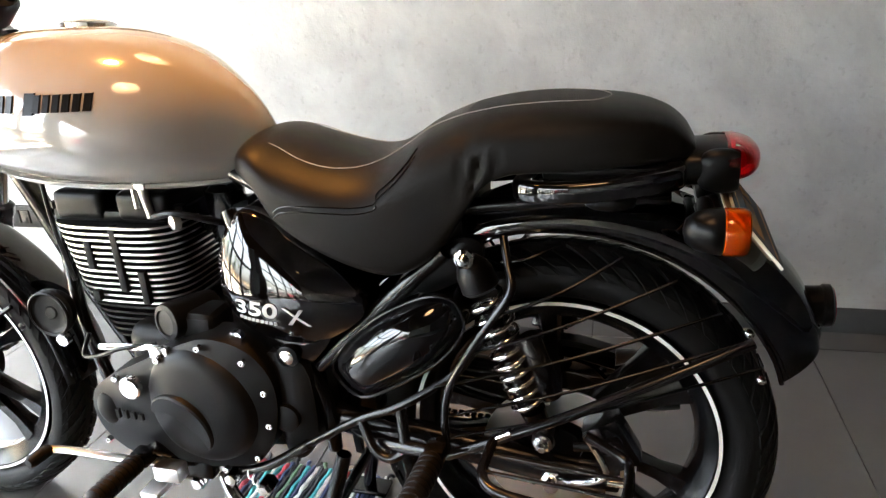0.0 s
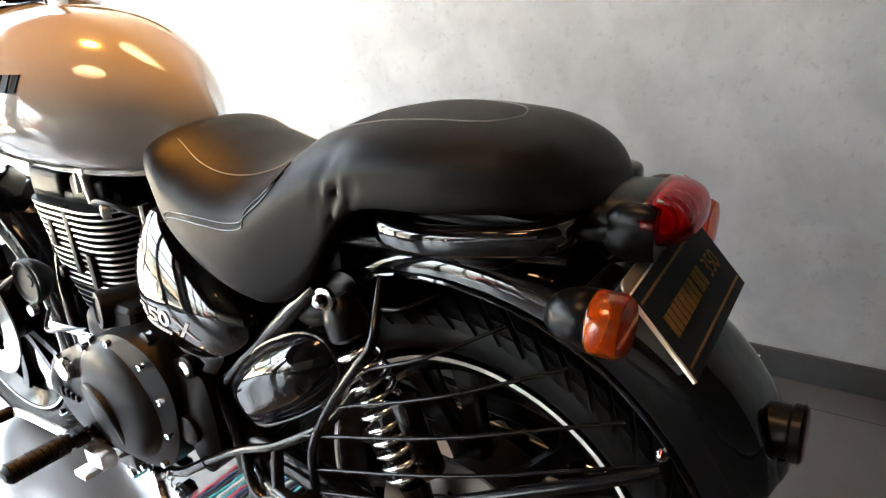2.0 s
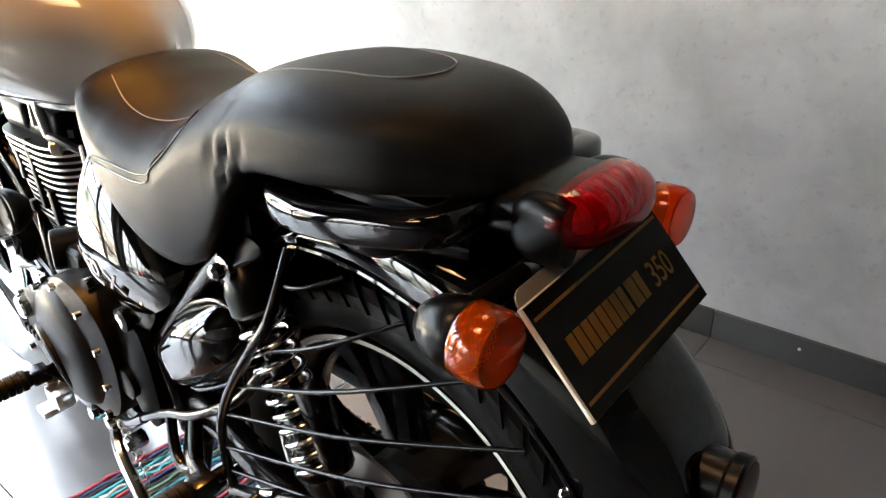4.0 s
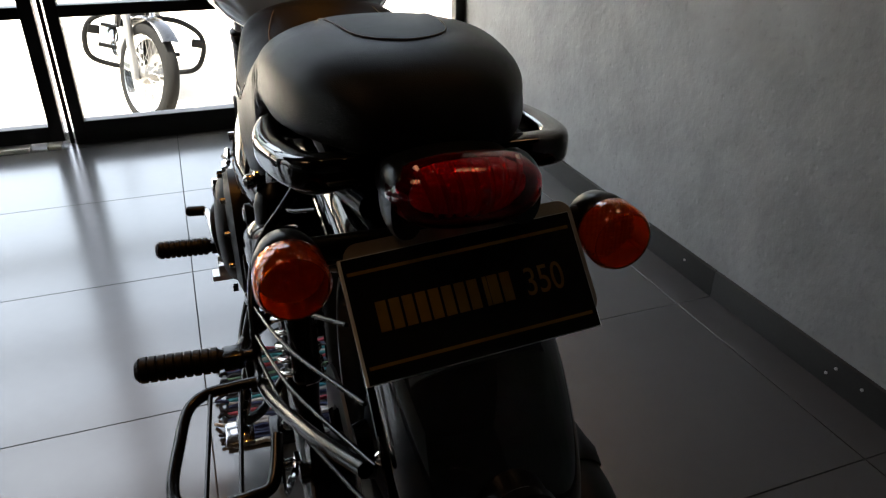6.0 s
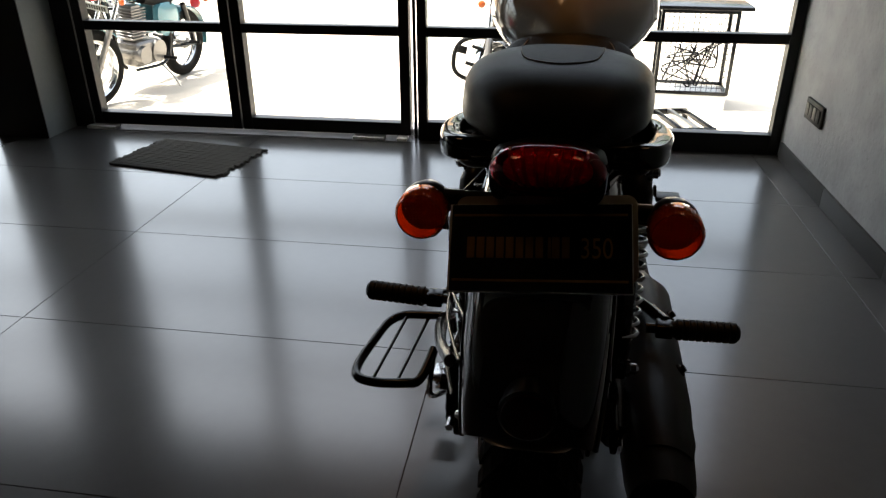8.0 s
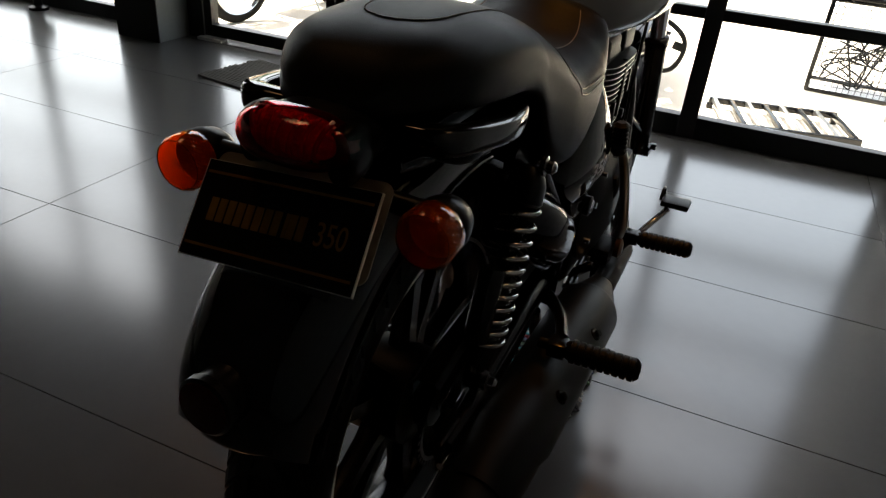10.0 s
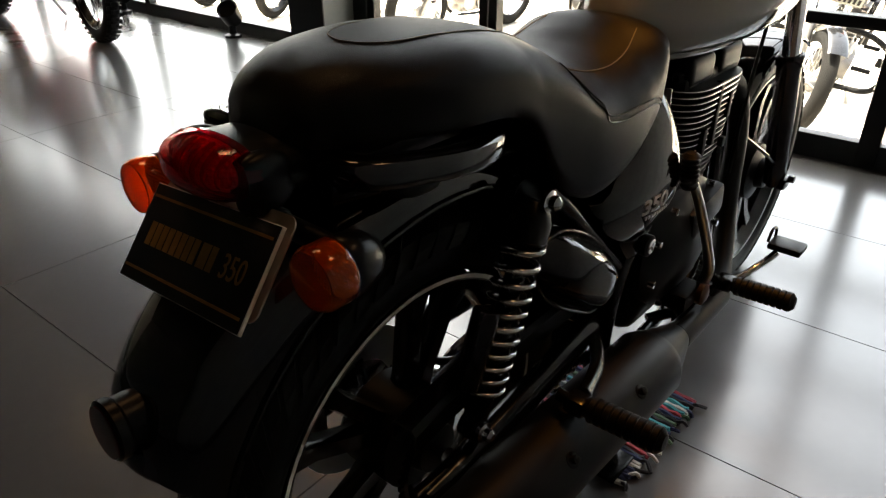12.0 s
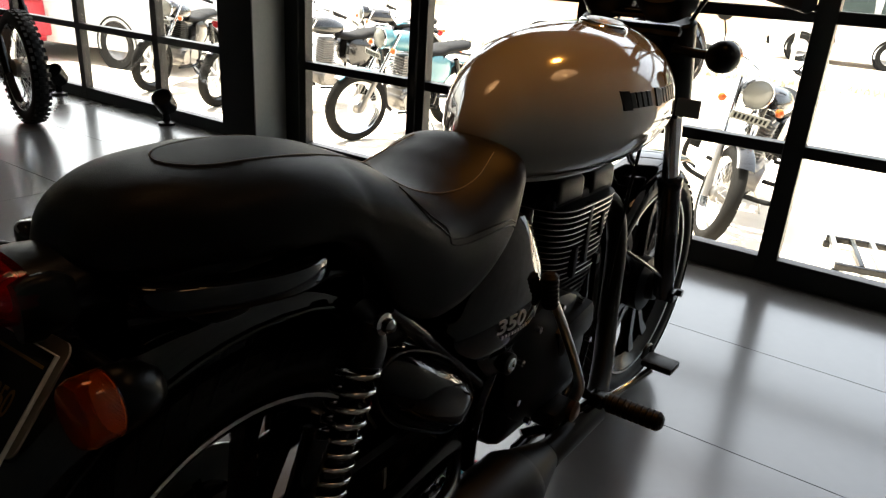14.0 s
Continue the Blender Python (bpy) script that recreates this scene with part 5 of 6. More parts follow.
peg((-0.205, 0.18, 0.4), (-1, 0.03, 0.02), 0.0185, 0.125, "black rubber pillion foot peg")
peg((0.203, 0.158, 0.393), (1, 0.03, 0.02), 0.0185, 0.118, "black rubber pillion foot peg")
peg((-0.215, 0.69, 0.325), (-1, 0.02, 0.03), 0.018, 0.115, "black rubber rider foot peg")
peg((0.208, 0.68, 0.345), (1, 0.02, 0.03), 0.018, 0.118, "black rubber rider foot peg")
for s in (-1, 1):
    bm = b_()
    tube(bm, [(s * 0.11, 0.36, 0.36), (s * 0.17, 0.27, 0.38), (s * 0.205, 0.17, 0.4)], 0.011, 10)
    part("rear_peg_mount", bm, SATIN, bike, smooth=60)
    bm = b_()
    tube(bm, [(s * 0.11, 0.58, 0.27), (s * 0.16, 0.64, 0.29), (s * 0.2, 0.68, 0.335)], 0.011, 10)
    block(bm, (s * 0.165, 0.64, 0.285), (0.03, 0.1, 0.05), 0.01)
    part("front_peg_mount", bm, SATIN, bike, smooth=60)
# gear lever and side stand
bm = b_()
tube(bm, [(-0.2, 0.67, 0.305), (-0.215, 0.73, 0.315), (-0.225, 0.82, 0.325), (-0.235, 0.86, 0.33)], 0.0085, 10, flat=0.6)
block(bm, (-0.205, 0.65, 0.295), (0.03, 0.05, 0.03), 0.006)
block(bm, (-0.21, 0.68, 0.26), (0.05, 0.035, 0.012), 0.003)
gear = part("gear_lever", bm, ALLOY, bike, "bright alloy gear lever")
bm = b_()
lathe(bm, [(0.009, 0), (0.0115, 0.004), (0.0115, 0.036), (0.008, 0.042)], (-0.235, 0.86, 0.33), (-1, 0.15, 0), 14)
part("lever_rubber", bm, RUBBER, gear)
bm = b_()
tube(bm, [(-0.15, 0.59, 0.26), (-0.175, 0.54, 0.21), (-0.2, 0.4, 0.16), (-0.215, 0.36, 0.12)], 0.011, 10)
block(bm, (-0.22, 0.35, 0.11), (0.05, 0.06, 0.012), 0.004)
part("side_stand", bm, COIL, bike, "dull steel side stand folded up")
bm = b_()
pts = [Vector((-0.165, 0.53, 0.28)) + Vector((0, -0.06, -0.09)) * (k / 60) + Vector((math.cos(k * 0.9), 0, math.sin(k * 0.9))) * 0.006 for k in range(61)]
tube(bm, pts, 0.0016, 6, 1)
part("stand_spring", bm, STEEL, bike)
for k, (y, z) in enumerate(((0.65, 0.27), (0.6, 0.255), (0.53, 0.275), (0.47, 0.262))):
    bm = b_()
    lathe(bm, [(0.014, -0.02), (0.014, 0.006), (0.01, 0.012), (0.001, 0.0125)], (-0.165, y + 0.03, z - 0.01), (-1, 0, 0), 6 if k % 2 else 16)
    part("mount_bolt", bm, CHROME, bike)
# centre stand
bm = b_()
for s in (-1, 1):
    tube(bm, [(s * 0.1, 0.38, 0.29), (s * 0.115, 0.41, 0.18), (s * 0.135, 0.445, 0.05), (s * 0.14, 0.45, 0.02)], 0.0135, 10)
    block(bm, (s * 0.142, 0.45, 0.0135), (0.05, 0.085, 0.01), 0.004)
rod(bm, (-0.12, 0.42, 0.15), (0.12, 0.42, 0.15), 0.011)
tube(bm, [(-0.115, 0.4, 0.2), (-0.17, 0.34, 0.17), (-0.2, 0.3, 0.18)], 0.009, 10)
part("centre_stand", bm, SATIN, bike, "black centre stand legs", smooth=60)

# exhaust
bm = b_()
tube(bm, [(0.06, 0.85, 0.665), (0.075, 0.915, 0.645), (0.09, 0.94, 0.56), (0.11, 0.905, 0.42), (0.15, 0.82, 0.325), (0.182, 0.72, 0.29), (0.186, 0.6, 0.29), (0.188, 0.5, 0.296)], 0.0215, 16)
ex = part("exhaust_pipe", bm, MATTE, bike, "matt black exhaust pipe", smooth=60)
MA, MB = Vector((0.188, 0.525, 0.294)), Vector((0.182, -0.335, 0.318))
md = (MB - MA).normalized()
bm = b_()
lathe(bm, [(0.024, -0.02), (0.027, 0.0), (0.05, 0.08), (0.056, 0.13), (0.056, 0.56), (0.05, 0.66), (0.044, 0.7), (0.034, 0.7), (0.032, 0.64)], MA, md, 40)
part("muffler", bm, MATTE, ex, "matt black tapered muffler", smooth=50)
bm = b_()
rows = []
for h in (0.0, 0.02, 0.2, 0.4, 0.52, 0.55):
    r = 0.062 if 0.01 < h < 0.54 else 0.055
    p = MA + md * (0.09 + h)
    sd, up = md.cross(Vector((0, 0, 1))).normalized(), Vector((0, 0, 1))
    wide = 1.15 if h < 0.5 else 0.6
    o = [p + sd * -math.sin(a) * r + up * math.cos(a) * r for a in [(-0.75 + 2.3 * k / 16) * wide for k in range(17)]]
    rows.append(o + [q + (p - q).normalized() * 0.003 for q in o[::-1]])
loft(bm, rows)
part("heat_shield", bm, MATTE, ex, "matt black heat shield", smooth=40)
for h in (0.14, 0.33):
    bm = b_()
    p = MA + md * (0.09 + h)
    o = Vector((0.75, 0, 0.66)).normalized()
    lathe(bm, [(0.011, -0.002), (0.011, 0.003), (0.006, 0.004), (0.006, 0.01), (0.001, 0.011)], p + o * 0.061, o, 12)
    part("shield_bolt", bm, SATIN, ex)
bm = b_()
rows = []
for h in (0.0, 0.01, 0.22, 0.23):
    p = Vector((0.184, 0.72, 0.29)).lerp(MA, h / 0.23)
    o = [p + Vector((math.cos(a), 0, math.sin(a))) * 0.028 for a in [-0.6 + 2.2 * k / 12 for k in range(13)]]
    rows.append(o + [q + (p - q).normalized() * 0.003 for q in o[::-1]])
loft(bm, rows)
part("pipe_shield", bm, MATTE, ex)

# kick starter, rear brake pedal
bm = b_()
tube(bm, [(0.175, 0.51, 0.595), (0.185, 0.535, 0.545), (0.19, 0.6, 0.44), (0.19, 0.625, 0.385), (0.18, 0.61, 0.345)], [0.0095, 0.012], 10, flat=0.75)
ks = part("kick_starter", bm, STEEL, bike, "dull steel kick starter lever", smooth=60)
bm = b_()
lathe(bm, [(0.012, 0)] + [(0.013 + 0.002 * (k % 2), 0.004 * k + 0.002) for k in range(14)] + [(0.008, 0.06)], (0.172, 0.505, 0.585), (-0.05, -0.1, 1), 14)
part("kick_rubber", bm, RUBBER, ks)
bm = b_()
block(bm, (0.165, 0.58, 0.35), (0.05, 0.075, 0.035), 0.01)
kb = part("kick_boss", bm, MATTE, bike, "black kick starter boss")
bm = b_()
lathe(bm, [(0.02, 0), (0.02, 0.01), (0.012, 0.014), (0.001, 0.014)], (0.19, 0.6, 0.352), (1, 0, 0), 18)
part("boss_bolt", bm, RUST, kb, "coppery bolt")
bm = b_()
tube(bm, [(0.165, 0.6, 0.315), (0.2, 0.7, 0.322), (0.232, 0.78, 0.345), (0.254, 0.808, 0.372)], 0.007, 10)
bp = part("brake_pedal", bm, COIL, bike, "dull steel brake pedal with black pad", smooth=60)
bm = b_()
block(bm, (0.267, 0.815, 0.387), (0.062, 0.05, 0.014), 0.006)
tube(bm, [(0.237, 0.838, 0.38), (0.235, 0.841, 0.405), (0.235, 0.813, 0.412), (0.235, 0.798, 0.392)], 0.003, 8)
part("pedal_pad", bm, PLASTIC, bp)

# front fork, lamp, bars
fk = new("front_fork")
fk.parent = bike
fk["label"] = "telescopic fork with black covers and steel tubes"
dirn = (Vector((0, 1.085, 0.985)) - Vector((0, 1.3, 0.33))).normalized()
for s in (-1, 1):
    a = Vector((s * 0.092, 1.3, 0.335))
    bm = b_()
    lathe(bm, [(0.02, -0.03), (0.026, -0.02), (0.027, 0.05), (0.027, 0.31), (0.03, 0.315), (0.03, 0.335), (0.024, 0.34)], a, dirn, 24)
    part("slider", bm, SATIN, fk, "black fork slider")
    bm = b_()
    rod(bm, a + dirn * 0.33, a + dirn * 0.56, 0.0195, n=24)
    part("stanchion", bm, CHROME, fk, "bright fork tube")
    bm = b_()
    lathe(bm, [(0.026, 0), (0.033, 0.004), (0.034, 0.05), (0.034, 0.2), (0.028, 0.205)], a + dirn * 0.5, dirn, 24)
    part("fork_cover", bm, PLASTIC, fk, "black fork cover")
    bm = b_()
    block(bm, a + Vector((s * 0.02, 0.01, -0.02)), (0.025, 0.04, 0.03), 0.005)
    lathe(bm, [(0.01, 0), (0.01, 0.015), (0.001, 0.016)], a + Vector((s * 0.03, 0.02, -0.01)), (s, 0, 0), 6)
    part("axle_clamp", bm, SATIN, fk)
    t = new("front_turn_signal")
    t.parent = bike
    t.location = (s * 0.205, 1.03, 0.948)
    t["label"] = "round front turn signal on a black stalk"
    bm = b_()
    lathe(bm, [(0.004, -0.035), (0.02, -0.03), (0.03, -0.012), (0.032, 0.008)], (0, 0, 0), (0, 1, 0), 28)
    part("shell", bm, PLASTIC, t, smooth=60)
    bm = b_()
    lathe(bm, [(0.031, 0.008), (0.032, 0.025), (0.026, 0.034), (0.001, 0.036)], (0, 0, 0), (0, 1, 0), 28)
    part("amber_lens", bm, AMBER, t, smooth=40)
    bm = b_()
    rod(bm, (-s * 0.02, 0, 0), (-s * 0.1, 0.0, 0.004), 0.009)
    part("stalk", bm, PLASTIC, t)
    bm = b_()
    block(bm, (s * 0.15, 1.055, 0.838), (0.05, 0.006, 0.038), 0.002)
    part("side_reflector", bm, pbr("smoked_reflector", (0.1, 0.09, 0.07), 0.2), fk)
bm = b_()
block(bm, (0, 1.137, 0.815), (0.23, 0.06, 0.03), 0.01)
part("lower_yoke", bm, SATIN, fk)
bm = b_()
block(bm, (0, 1.075, 0.985), (0.22, 0.07, 0.025), 0.01)
part("upper_yoke", bm, SATIN, fk)
bm = b_()
rod(bm, (0, 1.13, 0.8), (0, 1.065, 0.99), 0.026)
part("steering_head", bm, SATIN, fk)
bm = b_()
tube(bm, [(-0.36, 0.875, 1.06), (-0.3, 0.915, 1.075), (-0.18, 0.985, 1.09), (-0.12, 1.03, 1.07), (-0.06, 1.045, 1.02), (0.06, 1.045, 1.02), (0.12, 1.03, 1.07), (0.18, 0.985, 1.09), (0.3, 0.915, 1.075), (0.36, 0.875, 1.06)], 0.011, 10)
hb = part("handlebar", bm, SATIN, bike, "black handlebar", smooth=60)
for s in (-1, 1):
    bm = b_()
    tube(bm, [(s * 0.26, 0.935, 1.08), (s * 0.37, 0.87, 1.058)], 0.0165, 12, 1)
    part("grip", bm, RUBBER, hb)
    bm = b_()
    tube(bm, [(s * 0.2, 1.025, 1.085), (s * 0.28, 0.995, 1.075), (s * 0.37, 0.925, 1.05)], 0.006, 8)
    block(bm, (s * 0.2, 0.985, 1.085), (0.05, 0.05, 0.045), 0.012)
    part("lever", bm, SATIN, hb)
    bm = b_()
    tube(bm, [(s * 0.2, 1.005, 1.09), (s * 0.14, 1.075, 1.05), (s * 0.08, 1.095, 0.95), (s * 0.04, 1.045, 0.86)], 0.005, 8)
    tube(bm, [(s * 0.21, 1.005, 1.08), (s * 0.12, 1.105, 1.08), (s * 0.06, 1.135, 0.98), (s * 0.03, 1.055, 0.88)], 0.004, 8)
    part("bar_cable", bm, PLASTIC, hb)
bm = b_()
lathe(bm, [(0.03, -0.03), (0.06, -0.02), (0.066, 0.02), (0.06, 0.028), (0.056, 0.022), (0.001, 0.022)], (0.062, 1.075, 1.05), (0, -0.6, 0.8), 32)
part("instrument", bm, PLASTIC, bike, "black round instrument", smooth=50)
bm = b_()
lathe(bm, [(0.03, -0.03), (0.055, -0.02), (0.06, 0.02), (0.054, 0.028), (0.05, 0.022), (0.001, 0.022)], (-0.065, 1.075, 1.045), (0, -0.6, 0.8), 32)
part("instrument", bm, PLASTIC, bike, "black round instrument", smooth=50)
hl = new("headlamp")
hl.parent = bike
hl["label"] = "round headlamp with chrome rim in a black bucket"
bm = b_()
lathe(bm, [(0.03, -0.11), (0.07, -0.09), (0.093, -0.04), (0.098, 0.0), (0.095, 0.002)], (0, 1.24, 0.925), (0, 1, -0.05), 40)
part("bucket", bm, GLOSS, hl, smooth=60)
bm = b_()
lathe(bm, [(0.098, 0.0), (0.103, 0.006), (0.1, 0.02), (0.092, 0.022), (0.09, 0.012)], (0, 1.24, 0.925), (0, 1, -0.05), 40)
part("chrome_rim", bm, CHROME, hl)
bm = b_()
lathe(bm, [(0.092, 0.012), (0.08, 0.024), (0.04, 0.032), (0.001, 0.034)], (0, 1.24, 0.925), (0, 1, -0.05), 40)
part("lens", bm, pbr("headlamp_glass", (0.5, 0.6, 0.5), 0.1, metal=0.5), hl)
# front mudguard
bm = b_()
rows = []
for k in range(29):
    a = radians(62 + 116 * k / 28)
    ring = []
    for j in range(13):
        b2 = math.pi * j / 12
        r = 0.338 + 0.018 * math.sin(b2)
        ring.append(Vector((0.06 * math.copysign(abs(math.cos(b2)) ** 0.6, math.cos(b2)), FA.y + r * math.cos(a), FA.z + r * math.sin(a))))
    inner = [Vector((v.x * 0.94, FA.y + (v.y - FA.y) * 0.99, FA.z + (v.z - FA.z) * 0.99)) for v in ring[::-1]]
    rows.append(ring + inner)
loft(bm, rows)
fm = part("front_mudguard", bm, GLOSS, bike, "glossy black front mudguard", smooth=50)
bm = b_()
for s in (-1, 1):
    tube(bm, [(s * 0.062, 1.06, 0.5), (s * 0.09, 1.19, 0.42), (s * 0.095, 1.32, 0.34)], 0.005, 8)
    lathe(bm, [(0.007, 0), (0.007, 0.004), (0.001, 0.006)], (s * 0.062, 1.045, 0.46), (s, 0, 0), 10)
part("mudguard_stay", bm, SATIN, fm)

# rag rug under the stand: woven strips of many colours
rug = thing("rag_rug", pose(-0.045, 0.588, 0, 0, 0, -4), "multicoloured woven rag rug under the centre stand", "rug")
RAGS = [pbr("rag_" + n, c, 0.95, var=0.35, scale=90, bump=0.002, bscale=400) for n, c in (("white", (0.6, 0.6, 0.57)), ("teal", (0.05, 0.3, 0.33)), ("red", (0.4, 0.05, 0.07)), ("navy", (0.03, 0.04, 0.1)), ("pink", (0.55, 0.25, 0.27)), ("black", (0.02, 0.02, 0.025)), ("green", (0.12, 0.2, 0.12)), ("blue", (0.08, 0.16, 0.4)))]
random.seed(11)
for k in range(30):
    y = -0.155 + 0.31 * k / 29
    bm = b_()
    tube(bm, [(-0.215 + 0.43 * j / 24 + random.uniform(-.004, .004), y + random.uniform(-.0025, .0025), 0.0055 + 0.0012 * (-1) ** (j + k)) for j in range(25)], 0.0064, 6, 2, flat=0.8)
    part("rag_strip", bm, RAGS[random.choice((0, 1, 5, 3, 0, 1, 5, 6, 2, 3, 5))], rug)
for k in range(26):
    bm = b_()
    s = -1 if k % 2 else 1
    y = -0.155 + 0.31 * k / 25
    tube(bm, [(s * 0.21, y, 0.006), (s * 0.222, y + random.uniform(-.01, .01), 0.012), (s * random.uniform(0.225, 0.24), y + random.uniform(-.015, .015), 0.005)], 0.004, 5, 3)
    part("rag_tassel", bm, RAGS[random.choice((5, 3, 5, 6, 5, 3, 6, 0))], rug)

# ---- outside ----
PAVING = pbr("sunlit_paving", (0.52, 0.46, 0.38), 0.85, var=0.2, scale=1.2, bump=0.004, bscale=8, fine=0.15)
bm = b_()
for x0, y0, x1, y1 in ((-400, WY + 0.12, 400, 600),):
    bm.faces.new([bm.verts.new(p) for p in ((x0, y0, 0), (x1, y0, 0), (x1, y1, 0), (x0, y1, 0))])
ground = part("ground", bm, PAVING, smooth=0)
ground.location.z = GZ
tagged(ground, "sun-bleached dusty paved forecourt and road", "ground", "", "structure")

# ---- parked vehicles and street ----
TEAL = pbr("teal_bike_paint", (0.05, 0.16, 0.2), 0.2, coat=0.5)
DARKP = pbr("black_bike_paint", (0.006, 0.006, 0.0065), 0.2, coat=0.4)
CASTING = pbr("dull_aluminium_casting", (0.22, 0.21, 0.2), 0.45, metal=0.9, var=0.2)
LAMPGLASS = pbr("lamp_glass", (0.17, 0.17, 0.155), 0.2, var=0.2, scale=40)
DUST = pbr("dusty_rubber", (0.011, 0.0105, 0.0098), 0.9, var=0.3, spec=0.06)
ORANGE = pbr("orange_signal_plastic", (0.42, 0.075, 0.006), 0.3, var=0.1)
REDLAMP = pbr("red_lamp_plastic", (0.3, 0.006, 0.008), 0.2, var=0.1)
PLATEWHITE = pbr("number_plate_white", (0.2, 0.2, 0.18), 0.5, var=0.1)
LEVELBLACK = pbr("sunlit_black_parts", (0.006, 0.006, 0.006), 0.6, var=0.2, spec=0.1)


def street_bike(m, label, paint, spokes=True, knobby=False, lean=0.0, guard_bars=False, mirrors=True, group="parked motorcycles", turned=-12):
    """A roadster: wheel contact line on y, front towards +y, the rear wheel's foot at the origin."""
    b = thing("parked_motorcycle", m @ pose(0, 0, 0, 0, lean, 0), label, "motorcycle", group)
    wb, r = 1.36, 0.32
    steer = pose(0, wb, r) @ pose(0, 0, 0, 0, 0, turned) @ pose(0, -wb, -r)
    for y, wd, mm in ((0, 0.11, Matrix()), (wb, 0.09, steer)):
        w = new("wheel")
        w.parent = b
        w.matrix_local = mm @ pose(0, y, r)
        bm = b_()
        pr = [(r - 0.05 + 0.05 * math.sin(math.tau * k / 14), wd / 2 * math.cos(math.tau * k / 14)) for k in range(14)]
        lathe(bm, pr, (0, 0, 0), (1, 0, 0), 44, closed=True)
        if knobby:
            for k in range(44):
                for x in (-0.6, -0.2, 0.2, 0.6):
                    a = math.tau * (k + (0.5 if abs(x) < 0.5 else 0)) / 44
                    block(bm, (x * wd * 0.62, (r - 0.001 - 0.012 * abs(x)) * math.cos(a), (r - 0.001 - 0.012 * abs(x)) * math.sin(a)), (0.018, 0.024, 0.007), 0, pose(0, 0, 0, math.degrees(a) - 90).to_3x3().to_4x4())
        part("tyre", bm, RUBBER if knobby else DUST, w, smooth=40)
        bm = b_()
        lathe(bm, [(r - 0.085, -0.035), (r - 0.078, -0.038), (r - 0.09, -0.02), (r - 0.1, 0), (r - 0.09, 0.02), (r - 0.078, 0.038), (r - 0.085, 0.035), (r - 0.108, 0)], (0, 0, 0), (1, 0, 0), 44, closed=True)
        part("rim", bm, CHROME if spokes else SATIN, w)
        bm = b_()
        if spokes:
            for k in range(36):
                a, a2 = math.tau * k / 36, math.tau * k / 36 + (0.5 if k % 2 else -0.5)
                s = 1 if k % 4 < 2 else -1
                rod(bm, (s * 0.03, 0.045 * math.cos(a2), 0.045 * math.sin(a2)), (0, (r - 0.1) * math.cos(a), (r - 0.1) * math.sin(a)), 0.0018, n=4)
        else:
            for k in range(10):
                a = math.tau * k / 10
                rod(bm, (0, 0.04 * math.cos(a), 0.04 * math.sin(a)), (0, (r - 0.1) * math.cos(a), (r - 0.1) * math.sin(a)), 0.012, n=6)
        part("spokes", bm, STEEL if spokes else STRIPE, w)["kind"] = "stuff"
        bm = b_()
        lathe(bm, [(0.02, -0.07), (0.05, -0.05), (0.06, 0), (0.05, 0.05), (0.02, 0.07)], (0, 0, 0), (1, 0, 0), 20)
        part("hub", bm, CASTING, w)
        if y:
            bm = b_()
            lathe(bm, [(0.08, -0.002), (0.13, -0.002), (0.13, 0.002), (0.08, 0.002)], (-0.06, 0, 0), (1, 0, 0), 36, closed=True)
            part("brake_disc", bm, STEEL, w)
        # mudguard over each wheel
        bm = b_()
        rows = []
        lo, hi = (48, 135) if y else (30, 190)
        for k in range(17):
            a = radians(lo + (hi - lo) * k / 16)
            ring = [Vector(((wd / 2 + 0.012) * math.cos(q), (r + 0.02 + 0.014 * math.sin(q)) * math.cos(a), (r + 0.02 + 0.014 * math.sin(q)) * math.sin(a))) for q in [math.pi * j / 8 for j in range(9)]]
            rows.append(ring + [Vector((v.x * 0.92, v.y * 0.988, v.z * 0.988)) for v in ring[::-1]])
        loft(bm, rows)
        if knobby and y:
            for v in bm.verts:
                v.co = Vector((v.co.x, v.co.y * 0.9 - 0.05, v.co.z * 0.8 + 0.36))
        part("mudguard", bm, paint, w)
        if y:
            for s in (-1, 1):
                d = Vector((0, -0.42, 0.9)).normalized()
                a0 = Vector((s * 0.085, 0.0, 0.0))
                bm = b_()
                rod(bm, a0 - d * 0.03, a0 + d * 0.36, 0.024)
                part("fork_slider", bm, SATIN if knobby else CASTING, w)
                bm = b_()
                rod(bm, a0 + d * 0.35, a0 + d * 0.74, 0.017)
                part("fork_tube", bm, SATIN if knobby else CHROME, w)
                bm = b_()
                lathe(bm, [(0.003, -0.025), (0.022, -0.015), (0.026, 0.0)], a0 + d * 0.6 + Vector((s * 0.1, 0.05, 0)), (0, 1, 0), 18)
                rod(bm, a0 + d * 0.6, a0 + d * 0.6 + Vector((s * 0.09, 0.03, 0)), 0.006, n=8)
                part("signal_shell", bm, CHROME, w)
                bm = b_()
                lathe(bm, [(0.026, 0.0), (0.026, 0.014), (0.016, 0.024), (0.001, 0.026)], a0 + d * 0.6 + Vector((s * 0.1, 0.05, 0)), (0, 1, 0), 18)
                part("amber_lens", bm, ORANGE, w)
                if mirrors:
                    bm = b_()
                    tube(bm, [(s * 0.25, -0.42, 0.78), (s * 0.27, -0.4, 0.88), (s * 0.31, -0.41, 0.96)], 0.005, 8)
                    lathe(bm, [(0.03, -0.016), (0.05, -0.008), (0.053, 0.004), (0.048, 0.006), (0.001, 0.005)], (s * 0.32, -0.41, 1.0), (0, -1, 0.1), 22)
                    part("mirror", bm, PLASTIC, w)
                bm = b_()
